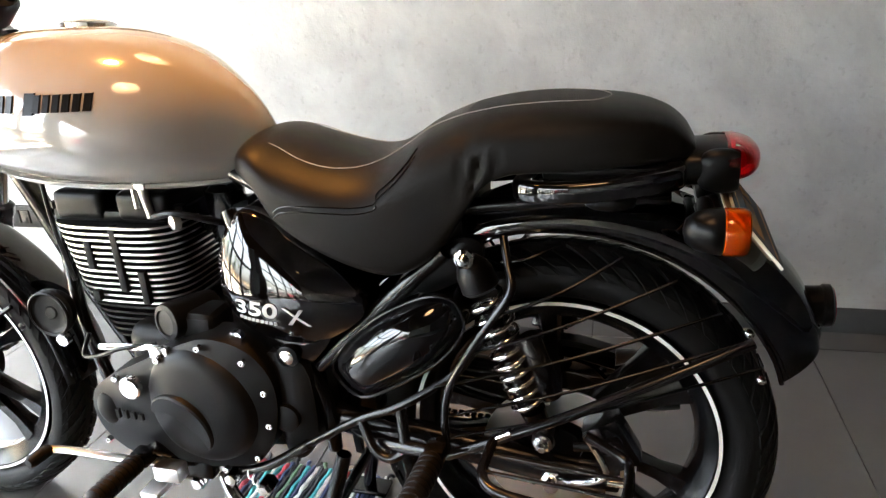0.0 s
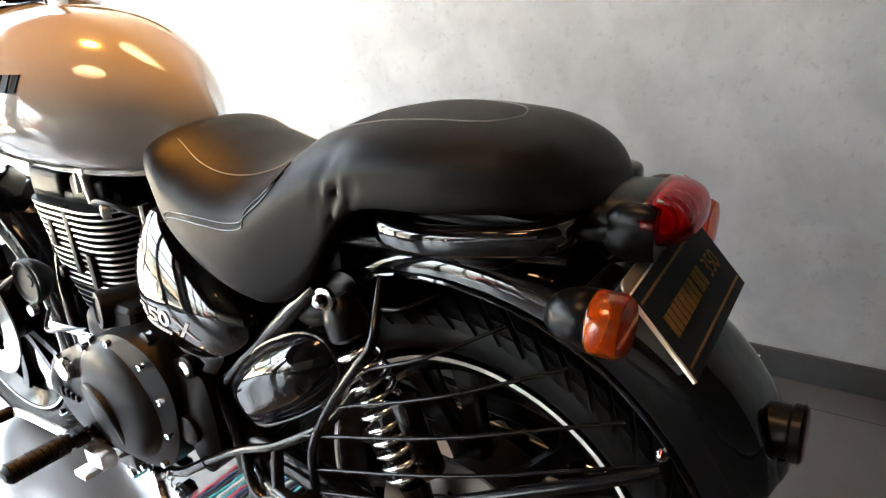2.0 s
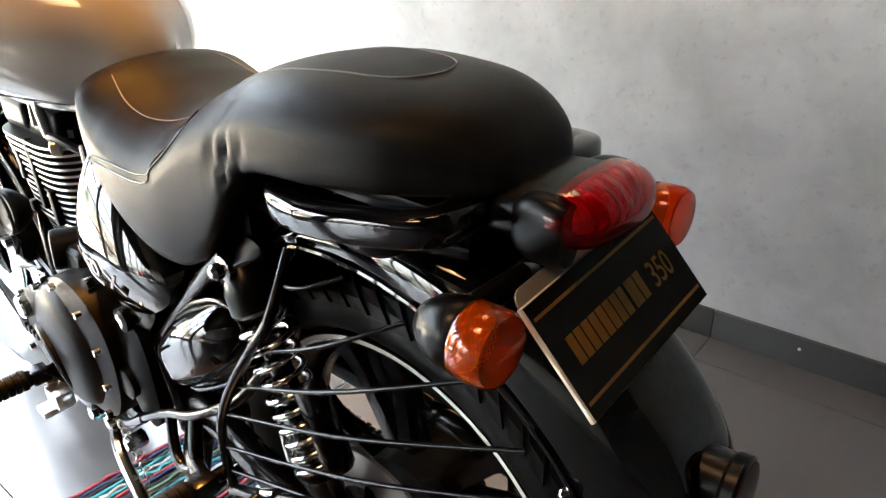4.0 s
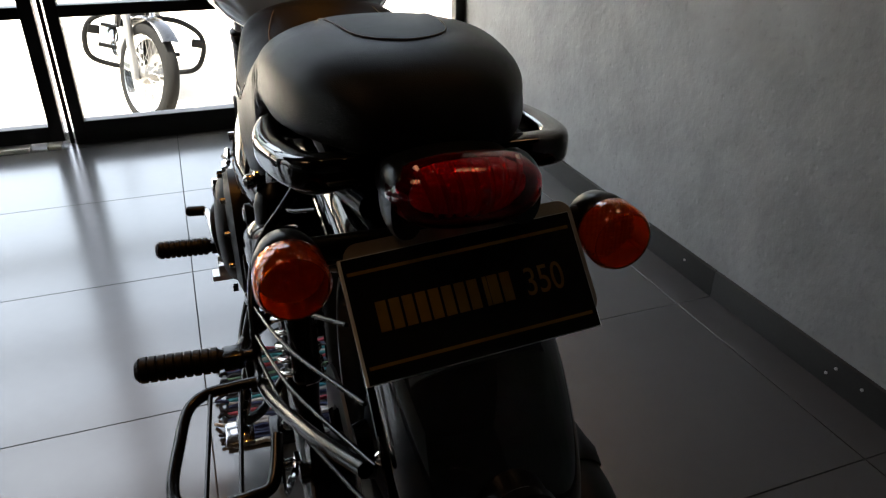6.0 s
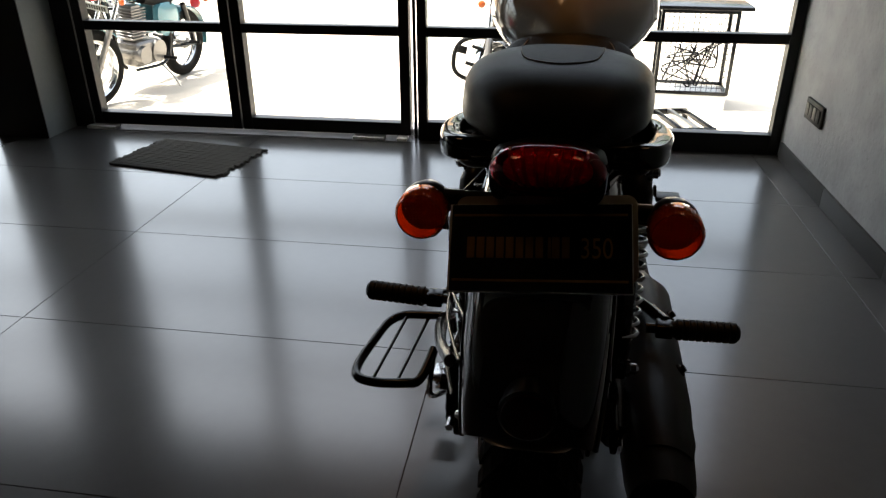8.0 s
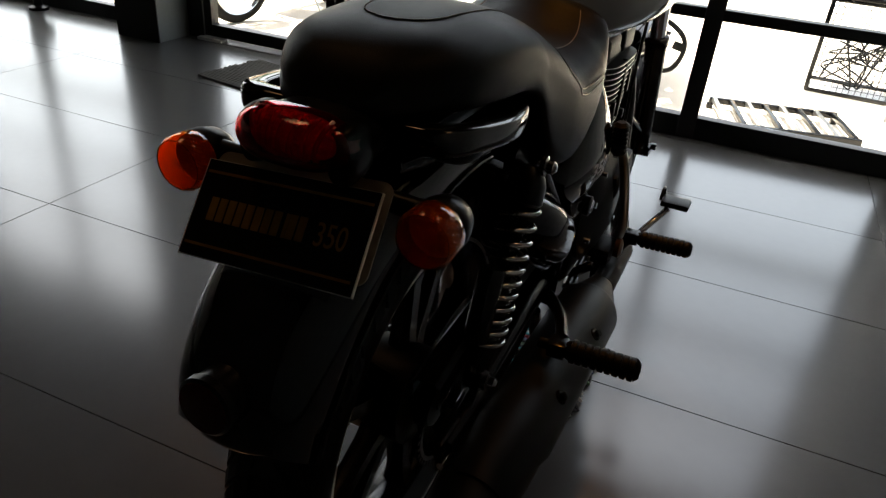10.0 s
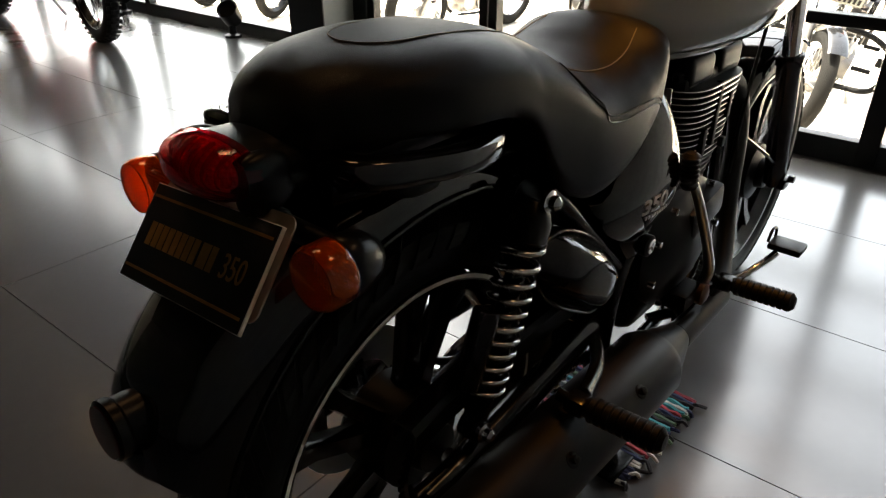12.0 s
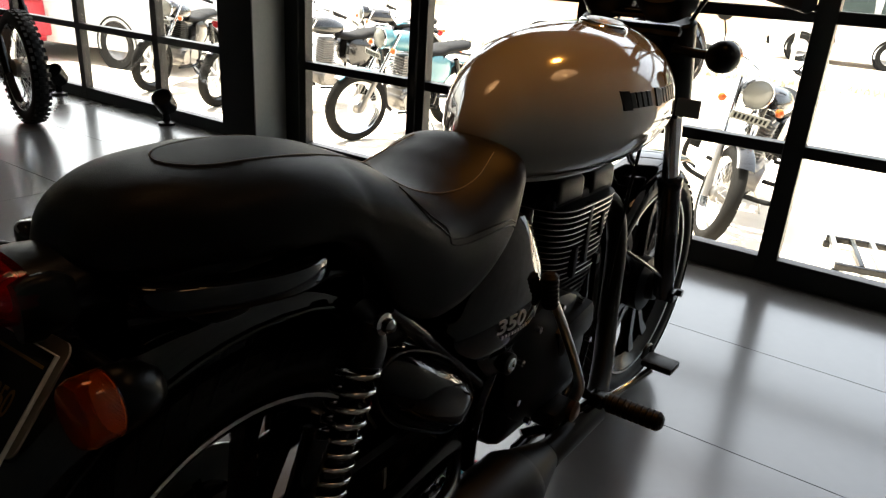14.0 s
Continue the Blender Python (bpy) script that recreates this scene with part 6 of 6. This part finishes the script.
                tube(bm, [(0, -0.34, 0.74), (s * 0.08, -0.35, 0.77), (s * 0.2, -0.4, 0.79), (s * 0.37, -0.5, 0.76)], 0.011, 8)
                part("handlebar", bm, CHROME, w)
                bm = b_()
                rod(bm, (s * 0.25, -0.432, 0.78), (s * 0.38, -0.505, 0.758), 0.017)
                tube(bm, [(s * 0.2, -0.36, 0.79), (s * 0.3, -0.37, 0.78), (s * 0.39, -0.44, 0.76)], 0.006, 8)
                part("grip", bm, LEVELBLACK, w)
            bm = b_()
            lathe(bm, [(0.03, -0.13), (0.08, -0.09), (0.092, -0.02), (0.095, 0.0), (0.088, 0.006)], (0, -0.18, 0.62), (0, 1, -0.08), 30)
            part("headlamp", bm, paint, w)
            bm = b_()
            lathe(bm, [(0.095, 0.0), (0.1, 0.01), (0.09, 0.02), (0.088, 0.008)], (0, -0.18, 0.62), (0, 1, -0.08), 30)
            part("headlamp_rim", bm, CHROME, w)
            bm = b_()
            lathe(bm, [(0.09, 0.008), (0.07, 0.024), (0.03, 0.032), (0.001, 0.034)], (0, -0.18, 0.62), (0, 1, -0.08), 30)
            part("headlamp_lens", bm, LAMPGLASS, w)
            bm = b_()
            block(bm, (0, -0.11, 0.48), (0.24, 0.006, 0.055), 0.002, pose(0, 0, 0, -12).to_3x3().to_4x4())
            pl = part("number_plate", bm, PLATEWHITE, w)
            bm = b_()
            for k in range(8):
                block(bm, (-0.095 + 0.027 * k, -0.1055 + 0.0, 0.48), (0.015, 0.003, 0.03), 0, pose(0, 0, 0, -12).to_3x3().to_4x4())
            part("plate_bars", bm, PLASTIC, pl)
    bm = b_()
    rings = []
    for k in range(15):
        t = k / 14
        y, w, h = 0.62 + 0.46 * t, 0.13 * math.sin(math.pi * (0.12 + 0.8 * t)) ** 0.6, 0.11 * math.sin(math.pi * (0.1 + 0.82 * t)) ** 0.5
        rings.append([Vector((w * math.cos(a), y, 0.86 + 0.03 * t + h * math.sin(a) * (1 if math.sin(a) > 0 else 0.7))) for a in [math.tau * j / 20 for j in range(20)]])
    loft(bm, rings)
    part("fuel_tank", bm, paint, b, smooth=60)
    bm = b_()
    rings = []
    for k in range(17):
        t = k / 16
        y = 0.66 - 0.78 * t
        w = 0.125 * min(1, 0.55 + t * 1.2) * (1 if t < 0.9 else 1 - (t - 0.9) * 5)
        z = 0.8 - 0.03 * math.sin(math.pi * min(t * 2, 1)) + 0.05 * max(0, t - 0.4)
        rings.append([Vector((w * math.copysign(abs(math.cos(a)) ** 0.6, math.cos(a)), y, z + 0.04 * math.sin(a))) for a in [math.tau * j / 16 for j in range(16)]])
    loft(bm, rings)
    part("seat", bm, LEVELBLACK, b, smooth=60)
    bm = b_()
    block(bm, (0, 0.72, 0.36), (0.24, 0.34, 0.22), 0.05, seg=3)
    lathe(bm, [(0.1, -0.14), (0.1, 0.14)], (0, 0.6, 0.36), (1, 0, 0), 24)
    lathe(bm, [(0.08, -0.15), (0.08, 0.15)], (0, 0.82, 0.36), (1, 0, 0), 24)
    part("crankcase", bm, CASTING, b)
    bm = b_()
    for k in range(11):
        block(bm, (0, 0.8, 0.5 + 0.024 * k), (0.18, 0.2, 0.008), 0.002, seg=1)
    block(bm, (0, 0.8, 0.62), (0.13, 0.14, 0.3), 0.02)
    part("cylinder", bm, CASTING if spokes else MATTE, b)
    bm = b_()
    tube(bm, [(0, 1.15, 0.9), (0, 1.05, 0.6), (0, 0.98, 0.32), (0, 0.9, 0.24)], 0.018, 8)
    for s in (-1, 1):
        tube(bm, [(s * 0.1, 0.9, 0.24), (s * 0.12, 0.5, 0.24), (s * 0.12, 0.4, 0.4), (s * 0.11, 0.35, 0.76), (s * 0.1, -0.1, 0.74)], 0.014, 8)
        tube(bm, [(s * 0.1, 0.45, 0.36), (s * 0.1, 0, 0.32)], 0.018, 8)
        tube(bm, [(s * 0.12, 0.17, 0.72), (s * 0.13, 0.02, 0.36)], 0.026, 10)
    part("frame", bm, SATIN, b)
    for s in (-1, 1):
        bm = b_()
        dome(bm, [(0.55, 0.72), (0.52, 0.5), (0.36, 0.47), (0.22, 0.56), (0.25, 0.7), (0.4, 0.76)], lambda u, v, h: Vector((s * (0.12 + h), u, v)), 0.06, 0.025, 5, 4)
        part("side_cover", bm, paint, b, smooth=60)
        bm = b_()
        rod(bm, (s * 0.15, 0.55, 0.3), (s * 0.27, 0.55, 0.31), 0.016)
        part("foot_peg", bm, RUBBER, b)
        bm = b_()
        rod(bm, (s * 0.14, 0.1, 0.36), (s * 0.25, 0.1, 0.37), 0.015)
        part("foot_peg", bm, RUBBER, b)
        if guard_bars:
            bm = b_()
            tube(bm, [(s * 0.04, 1.03, 0.62), (s * 0.2, 1.06, 0.62), (s * 0.33, 1.05, 0.55), (s * 0.36, 1.03, 0.42), (s * 0.3, 1.0, 0.3), (s * 0.06, 0.97, 0.26)], 0.017, 10)
            block(bm, (s * 0.31, 1.07, 0.5), (0.07, 0.02, 0.055), 0.006)
            part("crash_bar", bm, LEVELBLACK, b, "black crash bar")
        bm = b_()
        lathe(bm, [(0.003, 0.025), (0.022, 0.015), (0.026, 0.0), (0.026, -0.014), (0.001, -0.026)], (s * 0.14, -0.2, 0.72), (0, 1, 0), 16)
        rod(bm, (0, -0.17, 0.72), (s * 0.14, -0.19, 0.72), 0.006, n=8)
        part("rear_signal", bm, ORANGE, b)
    bm = b_()
    tube(bm, [(0.06, 0.9, 0.68), (0.08, 1.0, 0.6), (0.12, 0.95, 0.35), (0.16, 0.75, 0.28), (0.17, 0.4, 0.29)], 0.02, 10)
    lathe(bm, [(0.03, 0), (0.045, 0.08), (0.048, 0.5), (0.03, 0.62)], (0.17, 0.42, 0.29), (0, -1, 0.06), 20)
    part("exhaust", bm, CHROME if spokes else SATIN, b)
    bm = b_()
    lathe(bm, [(0.05, 0.0), (0.05, 0.03), (0.03, 0.05), (0.001, 0.055)], (0, -0.24, 0.66), (0, -1, 0), 20)
    part("tail_lamp", bm, REDLAMP, b)
    bm = b_()
    tube(bm, [(-0.1, 0.55, 0.24), (-0.2, 0.5, 0.12), (-0.27, 0.47, 0.02 - 0.27 * math.sin(radians(-lean)))], 0.01, 8)
    part("side_stand", bm, STEEL, b)
    return b


street_bike(pose(-3.7, 5.77, GZ, 0, 0, 175.5), "teal classic motorcycle parked on its side stand in the sun", TEAL, lean=-7)
street_bike(pose(-0.6, 5.45, GZ, 0, 0, 184), "black motorcycle with chrome wheels and black crash bars parked outside", DARKP, lean=-13, guard_bars=True, turned=24)
street_bike(pose(-5.1, 6.2, GZ, 0, 0, 172), "black motorcycle parked behind the teal one", DARKP, lean=-8)
street_bike(pose(-5.9, 8.2, GZ, 0, 0, 165), "dark grey motorcycle parked far back in the forecourt row", DARKP, spokes=False, lean=-8)
street_bike(pose(-7.59, 5.62, GZ, 0, 0, 208), "black motorcycle with pale alloy wheels parked by the glazing", DARKP, spokes=False, lean=-8)
street_bike(pose(-6.44, 5.64, GZ, 0, 0, 208), "dusty black motorcycle parked close to the pillar", DARKP, spokes=False, lean=-8)
display = street_bike(pose(-5.6, 1.66, 0.0, 0, 0, -90 + 3) @ Matrix.Scale(1.08, 4), "dark knobbly-tyred motorcycle displayed on the showroom floor", DARKP, knobby=True, mirrors=False, group="displayed motorcycles")
display.name = "display_motorcycle"


# cars
def car(m, label, paint, L=4.0, W=1.68, hood=0.95, roof=1.48, boxy=False):
    c = thing("parked_car", m, label, "car", "parked cars")
    prof = [(-L / 2, 0.45), (-L / 2 + 0.02, 0.75), (-L / 2 + 0.1, 0.92), (-L / 2 + 0.5, roof - 0.12), (-L / 2 + 0.9, roof), (0.3, roof), (0.75, roof - 0.08), (1.2, hood + 0.05), (L / 2 - 0.25, hood - 0.08), (L / 2 - 0.03, 0.72), (L / 2, 0.45)]
    if boxy:
        prof = [(-L / 2, 0.5), (-L / 2, 1.0), (-L / 2 + 0.04, roof - 0.05), (-L / 2 + 0.12, roof), (0.4, roof), (0.55, roof - 0.05), (0.85, 1.08), (L / 2 - 0.1, 1.02), (L / 2, 0.95), (L / 2, 0.5)]
    p = [(v.x, v.y) for v in glide([(y, z, 0) for y, z in prof], 1 if boxy else 4)]
    bm = b_()
    rows = []
    for f in (-1, -0.97, -0.85, 0.85, 0.97, 1):
        ring = []
        for y, z in p:
            tuck = 0.16 * max(0, (z - 0.95) / (roof - 0.95)) if not boxy else 0.05 * max(0, (z - 1.0))
            ring.append(Vector((f * (W / 2 - tuck), y * (1 - 0.02 * (abs(f) > 0.98)), z - 0.03 * (abs(f) > 0.96))))
        ring += [Vector((f * W / 2, L / 2 - 0.05, 0.24)), Vector((f * W / 2, -L / 2 + 0.05, 0.24))]
        rows.append(ring)
    loft(bm, rows)
    part("body", bm, paint, c, smooth=30)
    dark = pbr("car_glass", (0.03, 0.04, 0.04), 0.08)
    for s in (-1, 1):
        for y0, y1 in (((-L / 2 + 0.25, -0.55), (-0.45, 0.4)) if boxy else ((-1.15, -0.25), (-0.18, 0.62))):
            bm = b_()
            x = s * (W / 2 - (0.055 if not boxy else 0.0))
            xt = s * (W / 2 - (0.14 if not boxy else 0.012))
            q = [Vector((x, y0, 1.02)), Vector((x, y1, 1.02)), Vector((xt, y1 - (0.2 if y1 > 0.5 else 0.04), roof - 0.12)), Vector((xt, y0 + 0.08, roof - 0.12))]
            loft(bm, [[v - Vector((s * 0.02, 0, 0)) for v in q], [v + Vector((s * 0.012, 0, 0)) for v in q]])
            part("side_window", bm, dark, c, smooth=0)
        for y in (-L / 2 + 0.72, L / 2 - 0.75):
            w = new("wheel")
            w.parent = c
            w.location = (s * (W / 2 - 0.09), y, 0.32)
            bm = b_()
            lathe(bm, [(0.2, -0.09), (0.3, -0.1), (0.32, -0.07), (0.32, 0.07), (0.3, 0.1), (0.2, 0.09)], (0, 0, 0), (1, 0, 0), 36, closed=True)
            part("tyre", bm, RUBBER, w)
            bm = b_()
            lathe(bm, [(0.001, 0.05), (0.06, 0.055), (0.07, 0.03), (0.17, 0.06), (0.2, 0.09), (0.2, -0.05)], (0, 0, 0), (s, 0, 0), 30)
            part("rim", bm, CASTING, w)
            bm = b_()
            lathe(bm, [(0.2, -0.03), (0.37, -0.03), (0.37, 0.004), (0.2, -0.02)], (s * 0.09, 0, 0), (s, 0, 0), 36, closed=True)
            part("wheel_arch", bm, PLASTIC, w)
        bm = b_()
        block(bm, (s * (W / 2 - 0.16), -L / 2 + 0.06, 0.86), (0.26, 0.1, 0.2), 0.03)
        part("rear_lamp", bm, REDLAMP, c)
        bm = b_()
        block(bm, (s * (W / 2 - 0.2), L / 2 - 0.1, 0.72), (0.3, 0.14, 0.15), 0.04)
        part("headlamp", bm, LAMPGLASS, c)
    for y in (-L / 2 - 0.02, L / 2 + 0.02):
        bm = b_()
        block(bm, (0, y, 0.42), (W * 0.96, 0.12, 0.2), 0.05, seg=3)
        part("bumper", bm, paint if not boxy else PLASTIC, c)
    bm = b_()
    block(bm, (0, -L / 2 + 0.28 if not boxy else -L / 2 - 0.005, 1.2), (W * 0.7, 0.03, 0.3), 0.01, pose(0, 0, 0, -32 if not boxy else 0).to_3x3().to_4x4())
    part("rear_window", bm, dark, c)
    return c


WHITECAR = pbr("white_car_paint", (0.45, 0.45, 0.44), 0.2, coat=0.4, var=0.03)
REDCAR = pbr("red_car_paint", (0.5, 0.02, 0.04), 0.15, coat=0.6, var=0.05)
car(pose(-10.03, 5.66, GZ, 0, 0, 100), "white hatchback parked with its tail to the showroom", WHITECAR)
car(pose(-12.0, 5.0, GZ, 0, 0, 100), "red hatchback parked beside the white one", REDCAR)
car(pose(-1.6, 19.6, GZ, 0, 0, 84), "boxy white off-roader parked across the yard", WHITECAR, 3.4, 1.65, 1.0, 1.85, True)

# low steel rack on the ground
rack = thing("steel_rack", pose(0.65, 4.4, GZ, 0, 0, 13), "low open steel rack lying on the forecourt", "rack")
bm = b_()
for s in (-1, 1):
    block(bm, (0, s * 0.27, 0.06), (0.86, 0.035, 0.04), 0.004)
    for x in (-0.42, 0.42):
        block(bm, (x, s * 0.27, 0.02), (0.04, 0.04, 0.04), 0.003)
part("side_rail", bm, SATIN, rack)
for k in range(8):
    bm = b_()
    block(bm, (-0.4 + 0.114 * k, 0, 0.07), (0.03, 0.52, 0.03), 0.004)
    part("slat", bm, SATIN if k % 2 else STEEL, rack)

# wire cage on a white base
cage = thing("wire_cage", pose(1.08, 5.25, GZ, 0, 0, -4) @ Matrix.Diagonal((1.12, 1, 1, 1)), "dark wire mesh cage on a white base outdoors", "cage")
bm = b_()
block(bm, (0, 0, 0.06), (0.5, 0.4, 0.12), 0.01)
part("base", bm, STRIPE, cage)
bm = b_()
for sx in (-1, 1):
    for sy in (-1, 1):
        block(bm, (sx * 0.25, sy * 0.2, 0.445), (0.025, 0.025, 0.64), 0.002)
for z in (0.135, 0.765):
    for sy in (-1, 1):
        block(bm, (0, sy * 0.2, z), (0.5, 0.025, 0.025), 0.002)
    for sx in (-1, 1):
        block(bm, (sx * 0.25, 0, z), (0.025, 0.4, 0.025), 0.002)
part("cage_frame", bm, SATIN, cage)
bm = b_()
for k in range(1, 14):
    for sy in (-1, 1):
        rod(bm, (-0.25 + 0.5 * k / 14, sy * 0.2, 0.135), (-0.25 + 0.5 * k / 14, sy * 0.2, 0.765), 0.002, n=4)
    for sy in (-1, 1):
        rod(bm, (-0.25, sy * 0.2, 0.135 + 0.63 * k / 14), (0.25, sy * 0.2, 0.135 + 0.63 * k / 14), 0.002, n=4)
    for sx in (-1, 1):
        rod(bm, (sx * 0.25, -0.2, 0.135 + 0.63 * k / 14), (sx * 0.25, 0.2, 0.135 + 0.63 * k / 14), 0.002, n=4)
part("mesh_wire", bm, SATIN, cage)["kind"] = "stuff"
bm = b_()
block(bm, (0, 0, 0.795), (0.68, 0.5, 0.03), 0.004)
part("cage_lid", bm, SATIN, cage)
bm = b_()
random.seed(3)
for k in range(7):
    tube(bm, [(random.uniform(-.2, .2), random.uniform(-.15, .15), 0.155 + random.uniform(0, .35)) for _ in range(6)], 0.006, 6)
part("cable_bundle", bm, PLASTIC, cage)

# boundary wall, posts, trees far across the yard
wall_far = slab("wall_boundary", (-40, 27, GZ), (40, 27.25, 1.5), pbr("boundary_wall_paint", (0.5, 0.36, 0.24), 0.85, var=0.2), label="brown boundary wall across the yard", category="wall")
post = thing("yard_post", pose(-1.9, 14.0, GZ), "thin grey post at the yard's edge", "post")
bm = b_()
rod(bm, (0, 0, 0), (0, 0, 3.4), 0.04)
part("shaft", bm, STEEL, post)
grass = b_()
random.seed(8)
for k in range(900):
    x, y = random.uniform(-9, 3), 13.6 + random.uniform(-0.35, 0.35) + random.gauss(0, 0.1)
    h, a = random.uniform(0.04, 0.16), random.uniform(0, 6.28)
    d = Vector((math.cos(a), math.sin(a), 0)) * 0.03
    p = Vector((x, y, GZ))
    grass.faces.new([grass.verts.new(q) for q in (p - d, p + d, p + Vector((random.uniform(-.05, .05), random.uniform(-.05, .05), h)))])
tagged(part("dry_grass", grass, pbr("dry_grass", (0.34, 0.31, 0.22), 0.9, var=0.3), smooth=0), "sparse dry grass along the yard's edge", "grass", "", "stuff")
LEAF = pbr("tree_leaves", (0.055, 0.1, 0.025), 0.6, var=0.45, scale=2.5)
BARK = pbr("tree_bark", (0.12, 0.09, 0.06), 0.9, var=0.3, bump=0.01, bscale=12)
for ti, (x, y, hh) in enumerate(((-9, 31, 6.5), (-3.5, 33, 7.5), (2.5, 30.5, 6), (8, 32, 7), (-15, 32, 7), (-21, 30, 6))):
    random.seed(40 + ti)
    tr = thing("tree", pose(x, y, GZ), "broad green tree beyond the boundary wall", "tree", "yard trees")
    bm = b_()
    tube(bm, [(0, 0, 0), (0.1, 0.05, hh * 0.25), (-0.05, 0.1, hh * 0.5), (0.1, 0, hh * 0.8)], [0.22, 0.06], 10)
    for k in range(6):
        a = k * 1.05
        tube(bm, [(0, 0.05, hh * (0.3 + 0.07 * k)), (math.cos(a) * 0.8, math.sin(a) * 0.8, hh * (0.42 + 0.07 * k)), (math.cos(a) * 1.7, math.sin(a) * 1.6, hh * (0.5 + 0.07 * k))], [0.08, 0.02], 6)
    part("trunk", bm, BARK, tr)
    vs, fs = [], []
    cl = [Vector((random.gauss(0, 1.2), random.gauss(0, 1.2), hh * random.uniform(0.38, 1.0))) for _ in range(34)]
    for c in cl:
        rr = random.uniform(0.4, 0.8)
        for _ in range(90):
            d = Vector((random.gauss(0, 1), random.gauss(0, 1), random.gauss(0, 0.7))).normalized() * rr * random.uniform(0.5, 1)
            p = c + d
            u = Vector((random.gauss(0, 1), random.gauss(0, 1), random.gauss(0, 1))).normalized() * 0.11
            w = u.cross(Vector((random.gauss(0, 1), random.gauss(0, 1), random.gauss(0, 1)))).normalized() * 0.06
            i = len(vs)
            vs += [p - u, p + w, p + u, p - w]
            fs.append((i, i + 1, i + 2, i + 3))
    me = bpy.data.meshes.new("crown")
    me.from_pydata([tuple(v) for v in vs], [], fs)
    me.materials.append(LEAF)
    cr = new("crown", me)
    cr.parent = tr
    cr["kind"] = "stuff"

# ---- floor tiles, 1.2 by 0.6 m ----
def tile_mesh(w, d, name):
    bm = b_()
    e = 0.0004
    lo = [(-w / 2, -d / 2), (w / 2, -d / 2), (w / 2, d / 2), (-w / 2, d / 2)]
    hi = [(x - math.copysign(e, x), y - math.copysign(e, y)) for x, y in lo]
    loft(bm, [[Vector((x, y, -0.0045)) for x, y in lo], [Vector((x, y, -e)) for x, y in lo], [Vector((x, y, 0)) for x, y in hi]])
    me = bpy.data.meshes.new(name)
    bmesh.ops.recalc_face_normals(bm, faces=bm.faces)
    bm.to_mesh(me)
    bm.free()
    me.materials.append(TILE)
    return me


FULL, CUT = tile_mesh(1.2 - 0.0025, 0.6 - 0.0025, "tile"), tile_mesh(0.12 - 0.002, 0.6 - 0.0025, "tile_cut")
for i in range(-7, 1):
    for j in range(-7, 4):
        x, y = -0.3 + 1.2 * i + 0.6, 0.6 * j + 0.3
        t = new("tile", FULL)
        t.parent = floor
        t.matrix_parent_inverse = Matrix.Translation(-Vector(floor.location))
        t.location = (x, y, 0)
for j in range(-7, 4):
    t = new("tile", CUT)
    t.parent = floor
    t.matrix_parent_inverse = Matrix.Translation(-Vector(floor.location))
    t.location = (0.9 + 0.06, 0.6 * j + 0.3, 0)
LAST = tile_mesh(1.2 - 0.0025, 0.125, "tile_edge")
for i in range(-7, 2):
    t = new("tile", LAST)
    t.parent = floor
    t.matrix_parent_inverse = Matrix.Translation(-Vector(floor.location))
    t.location = (-0.3 + 1.2 * i + 0.6, 2.4 + 0.064, 0)
